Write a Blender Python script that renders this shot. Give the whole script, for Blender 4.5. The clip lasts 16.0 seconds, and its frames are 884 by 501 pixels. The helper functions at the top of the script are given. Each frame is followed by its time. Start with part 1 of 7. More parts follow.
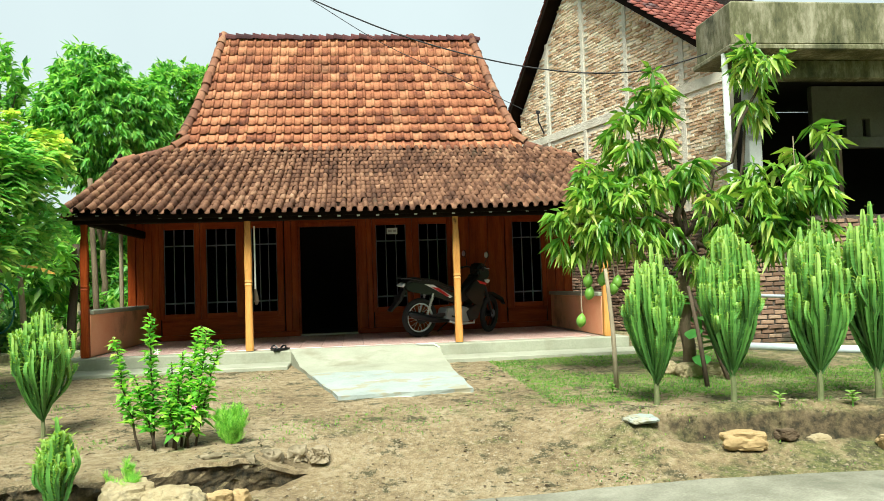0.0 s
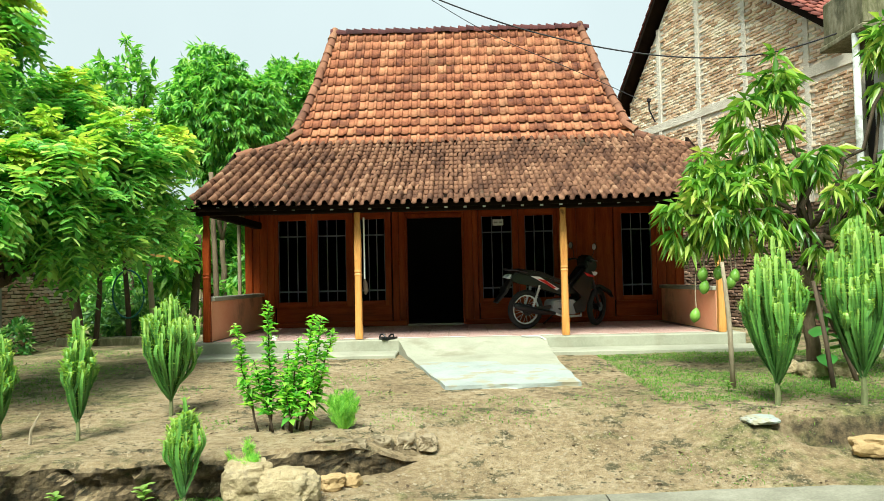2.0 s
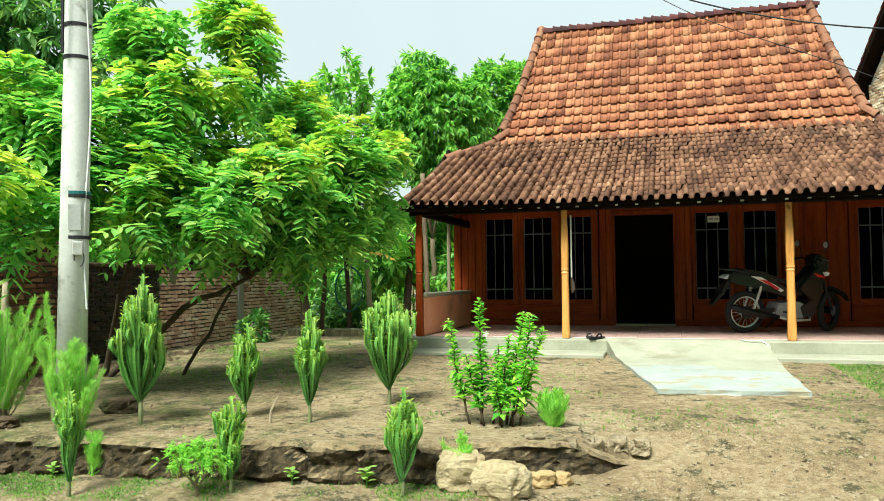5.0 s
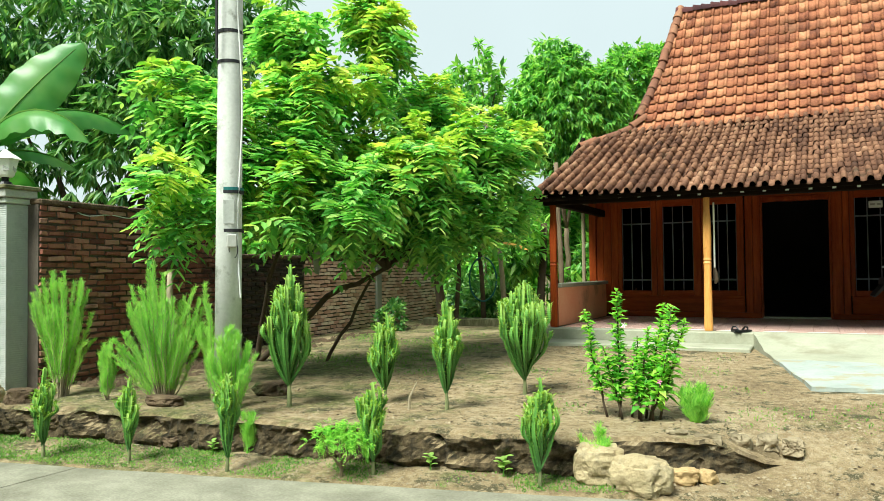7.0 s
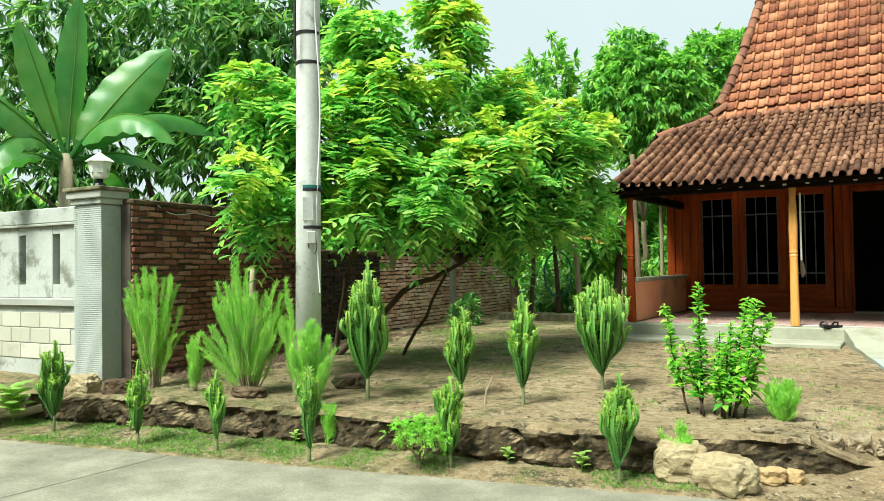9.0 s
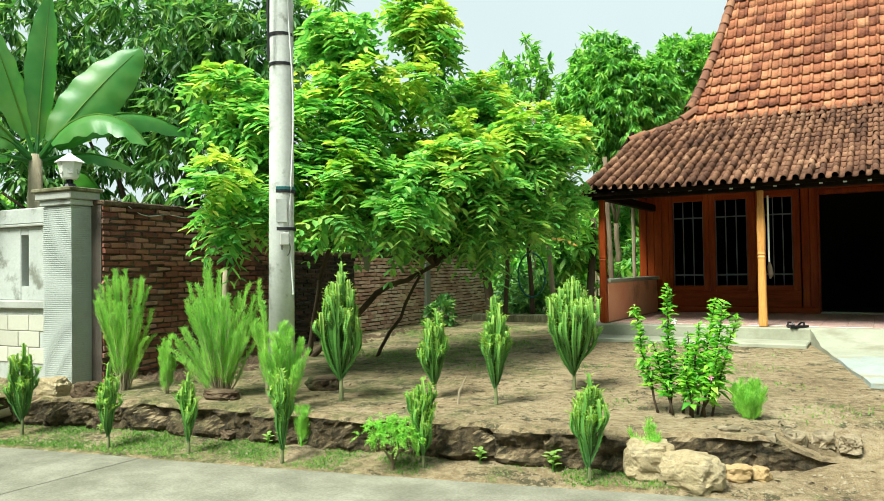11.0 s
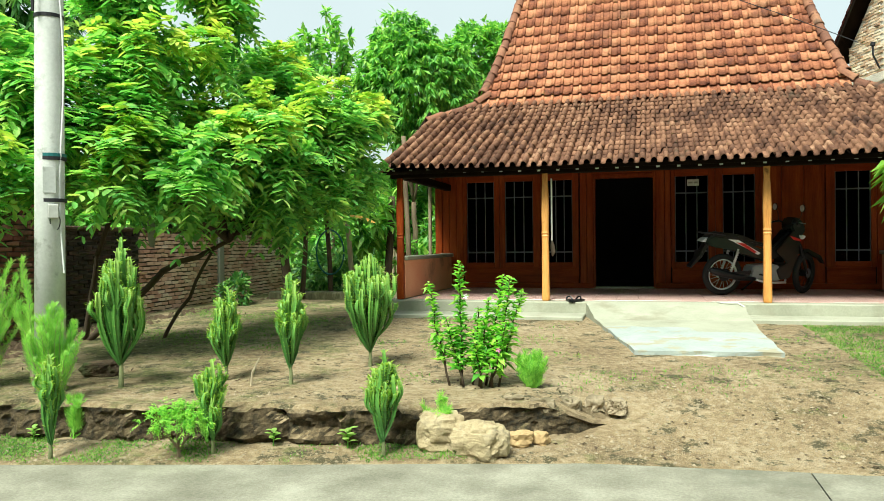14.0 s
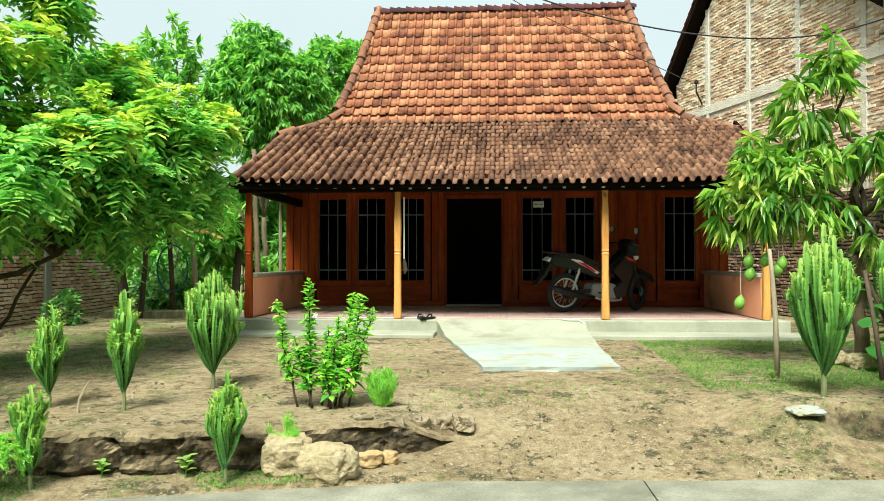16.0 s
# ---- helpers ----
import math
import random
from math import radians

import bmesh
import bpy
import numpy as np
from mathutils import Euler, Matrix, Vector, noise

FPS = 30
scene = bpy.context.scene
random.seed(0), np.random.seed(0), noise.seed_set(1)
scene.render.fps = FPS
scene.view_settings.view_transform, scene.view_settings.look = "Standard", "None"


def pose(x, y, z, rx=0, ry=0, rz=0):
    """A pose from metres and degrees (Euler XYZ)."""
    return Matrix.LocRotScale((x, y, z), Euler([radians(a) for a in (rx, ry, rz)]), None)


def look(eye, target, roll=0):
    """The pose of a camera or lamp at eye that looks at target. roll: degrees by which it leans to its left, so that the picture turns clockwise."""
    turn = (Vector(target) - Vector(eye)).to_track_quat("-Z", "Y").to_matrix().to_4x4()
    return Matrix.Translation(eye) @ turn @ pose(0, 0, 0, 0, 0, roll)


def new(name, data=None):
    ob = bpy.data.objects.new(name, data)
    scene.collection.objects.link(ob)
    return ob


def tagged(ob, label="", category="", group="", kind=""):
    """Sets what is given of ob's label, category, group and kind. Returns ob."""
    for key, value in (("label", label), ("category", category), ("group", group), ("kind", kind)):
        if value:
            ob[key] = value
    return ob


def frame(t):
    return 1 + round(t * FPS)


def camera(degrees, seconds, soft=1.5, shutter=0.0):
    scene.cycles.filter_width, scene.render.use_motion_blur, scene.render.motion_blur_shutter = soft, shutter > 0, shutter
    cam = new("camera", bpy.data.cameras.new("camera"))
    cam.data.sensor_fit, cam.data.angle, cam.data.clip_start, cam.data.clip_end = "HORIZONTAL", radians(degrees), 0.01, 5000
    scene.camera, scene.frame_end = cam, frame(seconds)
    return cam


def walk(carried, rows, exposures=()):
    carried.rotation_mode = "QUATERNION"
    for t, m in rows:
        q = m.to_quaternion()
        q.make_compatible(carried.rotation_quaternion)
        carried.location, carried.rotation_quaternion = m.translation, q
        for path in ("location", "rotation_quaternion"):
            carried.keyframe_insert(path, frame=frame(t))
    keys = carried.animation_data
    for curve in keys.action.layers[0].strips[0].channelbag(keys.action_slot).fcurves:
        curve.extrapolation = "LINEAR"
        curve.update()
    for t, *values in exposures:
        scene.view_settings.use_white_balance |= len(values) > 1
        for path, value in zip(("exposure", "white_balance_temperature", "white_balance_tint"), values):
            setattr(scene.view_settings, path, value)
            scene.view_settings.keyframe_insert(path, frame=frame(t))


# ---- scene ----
cam = camera(60.9, 16.0, soft=0.5)
PATH = [
    (0, pose(0.061, 0.013, 1.4, 92.58, 1.93, -6.84)),
    (0.5, pose(0.049, 0.012, 1.4, 92.52, 1.78, -5.09)),
    (1, pose(0.045, 0.018, 1.4, 92.38, 1.62, -3.12)),
    (1.5, pose(0.035, 0.022, 1.4, 92.22, 1.44, -1.07)),
    (2, pose(0.024, 0.025, 1.4, 92.15, 1.28, 1.03)),
    (2.5, pose(0.021, 0.033, 1.4, 92.18, 1.24, 3.40)),
    (3, pose(0.009, 0.033, 1.4, 92.28, 1.16, 6.03)),
    (3.5, pose(0.003, 0.019, 1.4, 92.37, 1.04, 8.79)),
    (4, pose(-0.011, 0.017, 1.4, 92.39, 0.86, 11.39)),
    (4.5, pose(-0.020, 0.013, 1.4, 92.34, 0.75, 13.90)),
    (5, pose(-0.022, 0.006, 1.4, 92.26, 0.59, 16.42)),
    (7.5, pose(-0.043, -0.015, 1.4, 91.47, 0.71, 28.57)),
    (8, pose(-0.047, -0.020, 1.4, 91.35, 0.83, 30.51)),
    (8.5, pose(-0.047, -0.028, 1.4, 91.30, 0.90, 32.08)),
    (11, pose(-0.008, -0.058, 1.4, 91.39, 0.93, 30.20)),
    (11.5, pose(-0.010, -0.046, 1.4, 91.22, 0.90, 28.28)),
    (12, pose(-0.007, -0.043, 1.4, 90.96, 0.78, 26.11)),
    (12.5, pose(-0.003, -0.039, 1.4, 90.65, 0.73, 23.69)),
    (13, pose(-0.002, -0.029, 1.4, 90.29, 0.67, 20.98)),
    (13.5, pose(-0.008, -0.008, 1.4, 89.83, 0.68, 18.06)),
    (14, pose(-0.006, -0.001, 1.4, 89.44, 0.62, 15.04)),
    (14.5, pose(0.000, 0.020, 1.4, 89.03, 0.74, 11.90)),
    (15, pose(-0.003, 0.031, 1.4, 89.05, 0.44, 8.54)),
    (15.5, pose(-0.003, 0.031, 1.4, 89.70, -0.06, 5.76)),
    (16, pose(0.001, 0.047, 1.4, 90.72, 0.05, 3.90)),
]
walk(cam, PATH, [(0.0, 0.9, 5920, 0), (16.0, 0.9, 5920, 0)])

# ---- light: bright overcast afternoon, sun behind thin cloud at the road's side ----
SUN_EL, SUN_AZ = radians(56), radians(193)
world = bpy.data.worlds.new("sky")
scene.world = world
world.use_nodes = True
wt = world.node_tree
wt.nodes.clear()
sky = wt.nodes.new("ShaderNodeTexSky")
sky.sky_type, sky.sun_disc = "NISHITA", False
sky.sun_elevation, sky.sun_rotation = SUN_EL, SUN_AZ
sky.dust_density, sky.air_density = 4.0, 1.0
sky_gain = wt.nodes.new("ShaderNodeMixRGB")
sky_gain.blend_type = "MULTIPLY"
sky_gain.inputs[0].default_value = 1.0
sky_gain.inputs[2].default_value = (0.08, 0.08, 0.08, 1)
cloud = wt.nodes.new("ShaderNodeTexNoise")
cloud.inputs["Scale"].default_value = 1.6
cloud.inputs["Detail"].default_value = 5.0
cloud_ramp = wt.nodes.new("ShaderNodeValToRGB")
cloud_ramp.color_ramp.elements[0].position, cloud_ramp.color_ramp.elements[0].color = 0.3, (0.452, 0.472, 0.446, 1)
cloud_ramp.color_ramp.elements[1].position, cloud_ramp.color_ramp.elements[1].color = 0.7, (0.522, 0.543, 0.515, 1)
veil = wt.nodes.new("ShaderNodeMixRGB")
veil.inputs[0].default_value = 0.86
bg = wt.nodes.new("ShaderNodeBackground")
bg.inputs["Strength"].default_value = 1.0
wout = wt.nodes.new("ShaderNodeOutputWorld")
wt.links.new(sky.outputs[0], sky_gain.inputs[1])
wt.links.new(cloud.outputs[0], cloud_ramp.inputs[0])
wt.links.new(sky_gain.outputs[0], veil.inputs[1])
wt.links.new(cloud_ramp.outputs[0], veil.inputs[2])
wt.links.new(veil.outputs[0], bg.inputs[0])
wt.links.new(bg.outputs[0], wout.inputs[0])

sun_data = bpy.data.lights.new("sun", "SUN")
sun_data.energy, sun_data.angle, sun_data.color = 5.0, radians(24), (1.0, 0.93, 0.8)
sun = new("sun", sun_data)
SUN_DIR = Vector((math.sin(SUN_AZ) * math.cos(SUN_EL), math.cos(SUN_AZ) * math.cos(SUN_EL), math.sin(SUN_EL)))
sun.matrix_world = look(SUN_DIR * 60, (0, 0, 0))

# ---- materials ----
def material(name):
    m = bpy.data.materials.new(name)
    m.use_nodes = True
    nt = m.node_tree
    bsdf = nt.nodes["Principled BSDF"]
    return m, nt, bsdf


def ramp_node(nt, stops):
    r = nt.nodes.new("ShaderNodeValToRGB")
    el = r.color_ramp.elements
    while len(el) < len(stops):
        el.new(0.5)
    for e, (p, c) in zip(el, stops):
        e.position, e.color = p, (*c, 1)
    return r


def noise_node(nt, scale, detail=6.0, rough=0.6, stretch=None, object_space=False):
    n = nt.nodes.new("ShaderNodeTexNoise")
    n.inputs["Scale"].default_value, n.inputs["Detail"].default_value, n.inputs["Roughness"].default_value = scale, detail, rough
    if object_space:
        src = nt.nodes.new("ShaderNodeTexCoord").outputs["Object"]
    else:
        src = nt.nodes.new("ShaderNodeNewGeometry").outputs["Position"]
    if stretch:
        mp = nt.nodes.new("ShaderNodeMapping")
        mp.inputs["Scale"].default_value = stretch
        nt.links.new(src, mp.inputs["Vector"])
        src = mp.outputs[0]
    nt.links.new(src, n.inputs["Vector"])
    return n


def mix_node(nt, a, b, fac, mode="MIX"):
    m = nt.nodes.new("ShaderNodeMixRGB")
    m.blend_type = mode
    for sock, v in ((m.inputs[0], fac), (m.inputs[1], a), (m.inputs[2], b)):
        if isinstance(v, (int, float)):
            sock.default_value = v
        elif isinstance(v, tuple):
            sock.default_value = (*v, 1)
        else:
            nt.links.new(v, sock)
    return m.outputs[0]


def bump_node(nt, bsdf, height, strength, distance):
    b = nt.nodes.new("ShaderNodeBump")
    b.inputs["Strength"].default_value, b.inputs["Distance"].default_value = strength, distance
    nt.links.new(height, b.inputs["Height"])
    nt.links.new(b.outputs[0], bsdf.inputs["Normal"])


def surface(name, stops, scale=3.0, fine=40.0, stretch=None, rough=(0.7, 0.9), bump=0.4, bump_d=0.01,
            stain=None, stain_at=(0.55, 0.7), stain_scale=1.2, random_from="", random_amount=0.5, metal=0.0, object_space=False, gloss=0.3):
    """A surface with colour variation at two scales, stains, roughness variation and fine relief."""
    m, nt, bsdf = material(name)
    big = noise_node(nt, scale, 5, 0.6, stretch, object_space)
    small = noise_node(nt, fine, 6, 0.7, stretch, object_space)
    fac = mix_node(nt, big.outputs["Fac"], small.outputs["Fac"], 0.4)
    if random_from:
        if random_from == "object":
            rnd = nt.nodes.new("ShaderNodeObjectInfo").outputs["Random"]
        else:
            rnd = nt.nodes.new("ShaderNodeNewGeometry").outputs["Random Per Island"]
        spread = nt.nodes.new("ShaderNodeMapRange")
        spread.inputs["To Min"].default_value, spread.inputs["To Max"].default_value = 0.2, 0.8
        nt.links.new(rnd, spread.inputs[0])
        fac = mix_node(nt, fac, spread.outputs[0], random_amount)
    r = ramp_node(nt, stops)
    nt.links.new(fac, r.inputs[0])
    col = r.outputs[0]
    if stain:
        sn = noise_node(nt, stain_scale, 8, 0.65, None, object_space)
        sr = ramp_node(nt, [(stain_at[0], (0, 0, 0)), (stain_at[1], (1, 1, 1))])
        nt.links.new(sn.outputs["Fac"], sr.inputs[0])
        col = mix_node(nt, col, stain, sr.outputs[0])
    nt.links.new(col, bsdf.inputs["Base Color"])
    rr = nt.nodes.new("ShaderNodeMapRange")
    rr.inputs["To Min"].default_value, rr.inputs["To Max"].default_value = rough
    nt.links.new(small.outputs["Fac"], rr.inputs[0])
    nt.links.new(rr.outputs[0], bsdf.inputs["Roughness"])
    bsdf.inputs["Metallic"].default_value = metal
    bsdf.inputs["Specular IOR Level"].default_value = gloss
    if bump:
        bump_node(nt, bsdf, small.outputs["Fac"], bump, bump_d)
    return m


def leaf_material(name, stops, through_light=0.35, rough=0.45):
    m, nt, bsdf = material(name)
    rnd = nt.nodes.new("ShaderNodeNewGeometry").outputs["Random Per Island"]
    big = noise_node(nt, 1.7, 3)
    fac = mix_node(nt, rnd, big.outputs["Fac"], 0.55)
    r = ramp_node(nt, stops)
    nt.links.new(fac, r.inputs[0])
    nt.links.new(r.outputs[0], bsdf.inputs["Base Color"])
    bsdf.inputs["Roughness"].default_value = rough
    tl = nt.nodes.new("ShaderNodeBsdfTranslucent")
    bright = mix_node(nt, r.outputs[0], (1.35, 1.4, 0.8), 1.0, "MULTIPLY")
    nt.links.new(bright, tl.inputs[0])
    mx = nt.nodes.new("ShaderNodeMixShader")
    mx.inputs[0].default_value = through_light
    nt.links.new(bsdf.outputs[0], mx.inputs[1])
    nt.links.new(tl.outputs[0], mx.inputs[2])
    nt.links.new(mx.outputs[0], nt.nodes["Material Output"].inputs["Surface"])
    return m


def plain(name, colour, rough=0.5, metal=0.0):
    return surface(name, [(0.3, tuple(c * 0.85 for c in colour)), (0.7, tuple(min(1, c * 1.1) for c in colour))],
                   8, 60, rough=(rough * 0.85, min(1, rough * 1.15)), bump=0.05, bump_d=0.002, metal=metal, object_space=True)


def ground_material():
    m, nt, bsdf = material("sandy_yard_soil")
    n1, n2, n3 = noise_node(nt, 1.1, 6), noise_node(nt, 14, 6, 0.7), noise_node(nt, 90, 4, 0.7)
    f = mix_node(nt, n1.outputs["Fac"], n2.outputs["Fac"], 0.6)
    base = ramp_node(nt, [(0.36, (0.144, 0.0974, 0.0447)), (0.5, (0.304, 0.224, 0.116)), (0.62, (0.447, 0.359, 0.22))])
    nt.links.new(f, base.inputs[0])
    # moss and short turf in patches, stronger towards the sides of the yard
    geo = nt.nodes.new("ShaderNodeNewGeometry")
    sep = nt.nodes.new("ShaderNodeSeparateXYZ")
    nt.links.new(geo.outputs["Position"], sep.inputs[0])
    shift = nt.nodes.new("ShaderNodeMath")
    shift.operation = "ADD"
    shift.inputs[1].default_value = 0.6
    nt.links.new(sep.outputs["X"], shift.inputs[0])
    side = nt.nodes.new("ShaderNodeMath")
    side.operation = "ABSOLUTE"
    nt.links.new(shift.outputs[0], side.inputs[0])
    sm = nt.nodes.new("ShaderNodeMapRange")
    sm.inputs["From Min"].default_value, sm.inputs["From Max"].default_value = 1.2, 4.5
    sm.inputs["To Min"].default_value, sm.inputs["To Max"].default_value = -0.07, 0.065
    nt.links.new(side.outputs[0], sm.inputs[0])
    g1 = noise_node(nt, 1.9, 10, 0.78)
    addn = nt.nodes.new("ShaderNodeMath")
    addn.operation = "ADD"
    nt.links.new(g1.outputs["Fac"], addn.inputs[0])
    nt.links.new(sm.outputs[0], addn.inputs[1])
    gr = ramp_node(nt, [(0.485, (0, 0, 0)), (0.6, (1, 1, 1))])
    nt.links.new(addn.outputs[0], gr.inputs[0])
    turf = ramp_node(nt, [(0.38, (0.05, 0.06, 0.014)), (0.62, (0.21, 0.205, 0.065))])
    nt.links.new(n2.outputs["Fac"], turf.inputs[0])
    col = mix_node(nt, base.outputs[0], turf.outputs[0], gr.outputs[0])
    # dark damp blotches
    d = noise_node(nt, 3.2, 10, 0.78)
    dr = ramp_node(nt, [(0.545, (0, 0, 0)), (0.585, (0.92, 0.92, 0.92))])
    nt.links.new(d.outputs["Fac"], dr.inputs[0])
    col = mix_node(nt, col, (0.06, 0.055, 0.02), dr.outputs[0])
    # gravel specks
    dk = noise_node(nt, 38, 5, 0.75)
    dkr = ramp_node(nt, [(0.58, (0, 0, 0)), (0.66, (0.7, 0.7, 0.7))])
    nt.links.new(dk.outputs["Fac"], dkr.inputs[0])
    col = mix_node(nt, col, (0.11, 0.085, 0.04), dkr.outputs[0])
    sp = ramp_node(nt, [(0.58, (0, 0, 0)), (0.64, (0.8, 0.8, 0.8))])
    nt.links.new(n3.outputs["Fac"], sp.inputs[0])
    col = mix_node(nt, col, (0.5, 0.42, 0.28), sp.outputs[0])
    nt.links.new(col, bsdf.inputs["Base Color"])
    bsdf.inputs["Roughness"].default_value = 0.95
    # steep faces are mixed towards a darker raw earth brown by their slope
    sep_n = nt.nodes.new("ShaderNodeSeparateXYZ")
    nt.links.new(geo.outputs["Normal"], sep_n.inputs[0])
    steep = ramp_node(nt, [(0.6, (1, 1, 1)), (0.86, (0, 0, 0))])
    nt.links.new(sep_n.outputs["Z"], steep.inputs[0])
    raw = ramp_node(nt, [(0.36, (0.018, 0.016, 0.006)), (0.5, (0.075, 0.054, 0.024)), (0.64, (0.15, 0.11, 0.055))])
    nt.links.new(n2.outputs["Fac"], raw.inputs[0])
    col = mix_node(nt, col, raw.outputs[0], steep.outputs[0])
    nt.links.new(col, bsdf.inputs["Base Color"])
    h = mix_node(nt, n2.outputs["Fac"], n3.outputs["Fac"], 0.5)
    bump_node(nt, bsdf, h, 1.0, 0.05)
    return m


SOIL = ground_material()
BANK = surface("bank_earth", [(0.3, (0.028, 0.0192, 0.0112)), (0.5, (0.096, 0.064, 0.036)), (0.7, (0.216, 0.16, 0.096))], 5, 35, bump=1.0, bump_d=0.03, stain=(0.048, 0.072, 0.016), stain_at=(0.58, 0.68))
CRUST = surface("old_cement_crust", [(0.3, (0.187, 0.145, 0.085)), (0.7, (0.425, 0.357, 0.238))], 4, 30, bump=0.8, bump_d=0.02, stain=(0.085, 0.068, 0.034))
ROAD = surface("concrete_road", [(0.34, (0.116, 0.111, 0.0795)), (0.5, (0.208, 0.201, 0.151)), (0.64, (0.311, 0.302, 0.236))], 2.2, 55, rough=(0.75, 0.95), bump=0.8, bump_d=0.008, stain=(0.119, 0.119, 0.085), stain_at=(0.54, 0.7))
STEP = surface("worn_cement", [(0.3, (0.243, 0.249, 0.182)), (0.7, (0.39, 0.396, 0.303))], 2, 40, bump=0.3, stain=(0.238, 0.23, 0.162), stain_at=(0.57, 0.7))
SLAB = surface("white_cement", [(0.3, (0.237, 0.269, 0.244)), (0.7, (0.382, 0.424, 0.388))], 2.5, 30, bump=0.4, stain=(0.306, 0.289, 0.204), stain_at=(0.53, 0.6), stain_scale=3)
TILE_FLOOR = surface("pink_floor_tile", [(0.3, (0.45, 0.288, 0.243)), (0.7, (0.594, 0.414, 0.36))], 3, 50, rough=(0.18, 0.4), bump=0.05, bump_d=0.002, random_from="object", random_amount=0.3)
GROUT = surface("grout", [(0.3, (0.22, 0.16, 0.13)), (0.7, (0.34, 0.26, 0.21))], 5, 60)
WOOD = surface("varnished_teak", [(0.3, (0.103, 0.0172, 0.00455)), (0.5, (0.243, 0.0426, 0.00809)), (0.7, (0.392, 0.0859, 0.0172))], 2.2, 18, (4.8, 4.8, 0.48), rough=(0.3, 0.5), bump=0.25, bump_d=0.004, gloss=0.12)
WOOD_H = surface("varnished_teak_rail", [(0.3, (0.112, 0.0182, 0.00405)), (0.5, (0.253, 0.0435, 0.00809)), (0.7, (0.374, 0.0788, 0.0152))], 2.2, 18, (0.48, 4.8, 4.8), rough=(0.3, 0.5), bump=0.25, bump_d=0.004, gloss=0.12)
POST = surface("yellow_teak", [(0.3, (0.32, 0.12, 0.028)), (0.5, (0.55, 0.26, 0.065)), (0.7, (0.68, 0.37, 0.11))], 2.5, 20, (7, 7, 0.5), rough=(0.35, 0.6), bump=0.3, bump_d=0.005, stain=(0.08, 0.035, 0.012), stain_at=(0.62, 0.72), stain_scale=3)
GREYWOOD = surface("weathered_timber", [(0.3, (0.1, 0.07, 0.045)), (0.7, (0.34, 0.27, 0.18))], 3, 25, (6, 6, 0.6), bump=0.5)
# timber taken down to near black so its colour carries the eaves' shade
DARKWOOD = surface("near_black_timber", [(0.3, (0.004, 0.0025, 0.0015)), (0.7, (0.015, 0.009, 0.005))], 3, 25, bump=0.4, gloss=0.05)
IRON = plain("grey_iron", (0.1, 0.115, 0.135), 0.6, 0.0)
PLASTER_O = surface("salmon_plaster", [(0.3, (0.77, 0.307, 0.167)), (0.7, (0.85, 0.476, 0.28))], 1.5, 40, bump=0.2, stain=(0.4, 0.2, 0.12))
# near-black, so the rooms' lack of light is put into the colour
INSIDE = surface("room_shade_black", [(0.3, (0.006, 0.005, 0.004)), (0.7, (0.014, 0.012, 0.01))], 2, 30)
ROOF_UP = surface("orange_clay_tile", [(0.33, (0.0784, 0.0291, 0.02)), (0.42, (0.216, 0.0737, 0.036)), (0.52, (0.363, 0.141, 0.068)), (0.62, (0.47, 0.218, 0.11)), (0.74, (0.588, 0.33, 0.18))], 5.0, 42, bump=0.8, bump_d=0.008, random_from="island", random_amount=0.32, stain=(0.075, 0.034, 0.022), stain_at=(0.5, 0.78), stain_scale=1.6, rough=(0.7, 0.95))
LOW_STOPS = [(0.28, (0.0262, 0.0135, 0.00968)), (0.44, (0.0977, 0.0449, 0.0254)), (0.58, (0.224, 0.113, 0.0636)), (0.74, (0.449, 0.299, 0.187))]
ROOF_LOW = surface("weathered_clay_tile", LOW_STOPS, 1.6, 30, bump=0.6, bump_d=0.006, random_from="island", random_amount=0.27, stain=(0.06, 0.042, 0.024), stain_at=(0.58, 0.74), stain_scale=2.2, rough=(0.75, 0.95))
ROOF_EDGE = surface("weathered_clay_eave_tile", LOW_STOPS, 1.6, 30, bump=0.6, bump_d=0.006, random_from="object", random_amount=0.27, stain=(0.06, 0.042, 0.024), stain_at=(0.58, 0.74), stain_scale=2.2, rough=(0.75, 0.95))
ROOF_RED = surface("old_red_roof_tile", [(0.3, (0.068, 0.0213, 0.017)), (0.5, (0.221, 0.0595, 0.0425)), (0.72, (0.357, 0.136, 0.102))], 2, 25, bump=0.5, random_from="island", random_amount=0.5, stain=(0.102, 0.0935, 0.102), stain_at=(0.56, 0.68))
RIDGE = surface("clay_ridge_cap", [(0.3, (0.0765, 0.034, 0.0235)), (0.55, (0.214, 0.0935, 0.0508)), (0.75, (0.383, 0.23, 0.128))], 2, 25, bump=0.6, random_from="object", random_amount=0.4, stain=(0.051, 0.0298, 0.0187), stain_at=(0.55, 0.68), stain_scale=2)
RIDGE_D = surface("dark_ridge_cap", [(0.3, (0.03, 0.01, 0.012)), (0.7, (0.12, 0.035, 0.03))], 2, 25, bump=0.6, random_from="object")
BRICK_PALE = surface("pale_brick", [(0.25, (0.224, 0.129, 0.0728)), (0.42, (0.56, 0.37, 0.224)), (0.58, (0.806, 0.638, 0.448)), (0.75, (0.85, 0.818, 0.65))], 1.4, 30, bump=0.7, random_from="island", random_amount=0.55)
BRICK_PALE_O = surface("pale_brick_single", [(0.25, (0.224, 0.129, 0.0728)), (0.42, (0.56, 0.37, 0.224)), (0.58, (0.806, 0.638, 0.448)), (0.75, (0.85, 0.818, 0.65))], 1.4, 30, bump=0.7, random_from="object", random_amount=0.55)
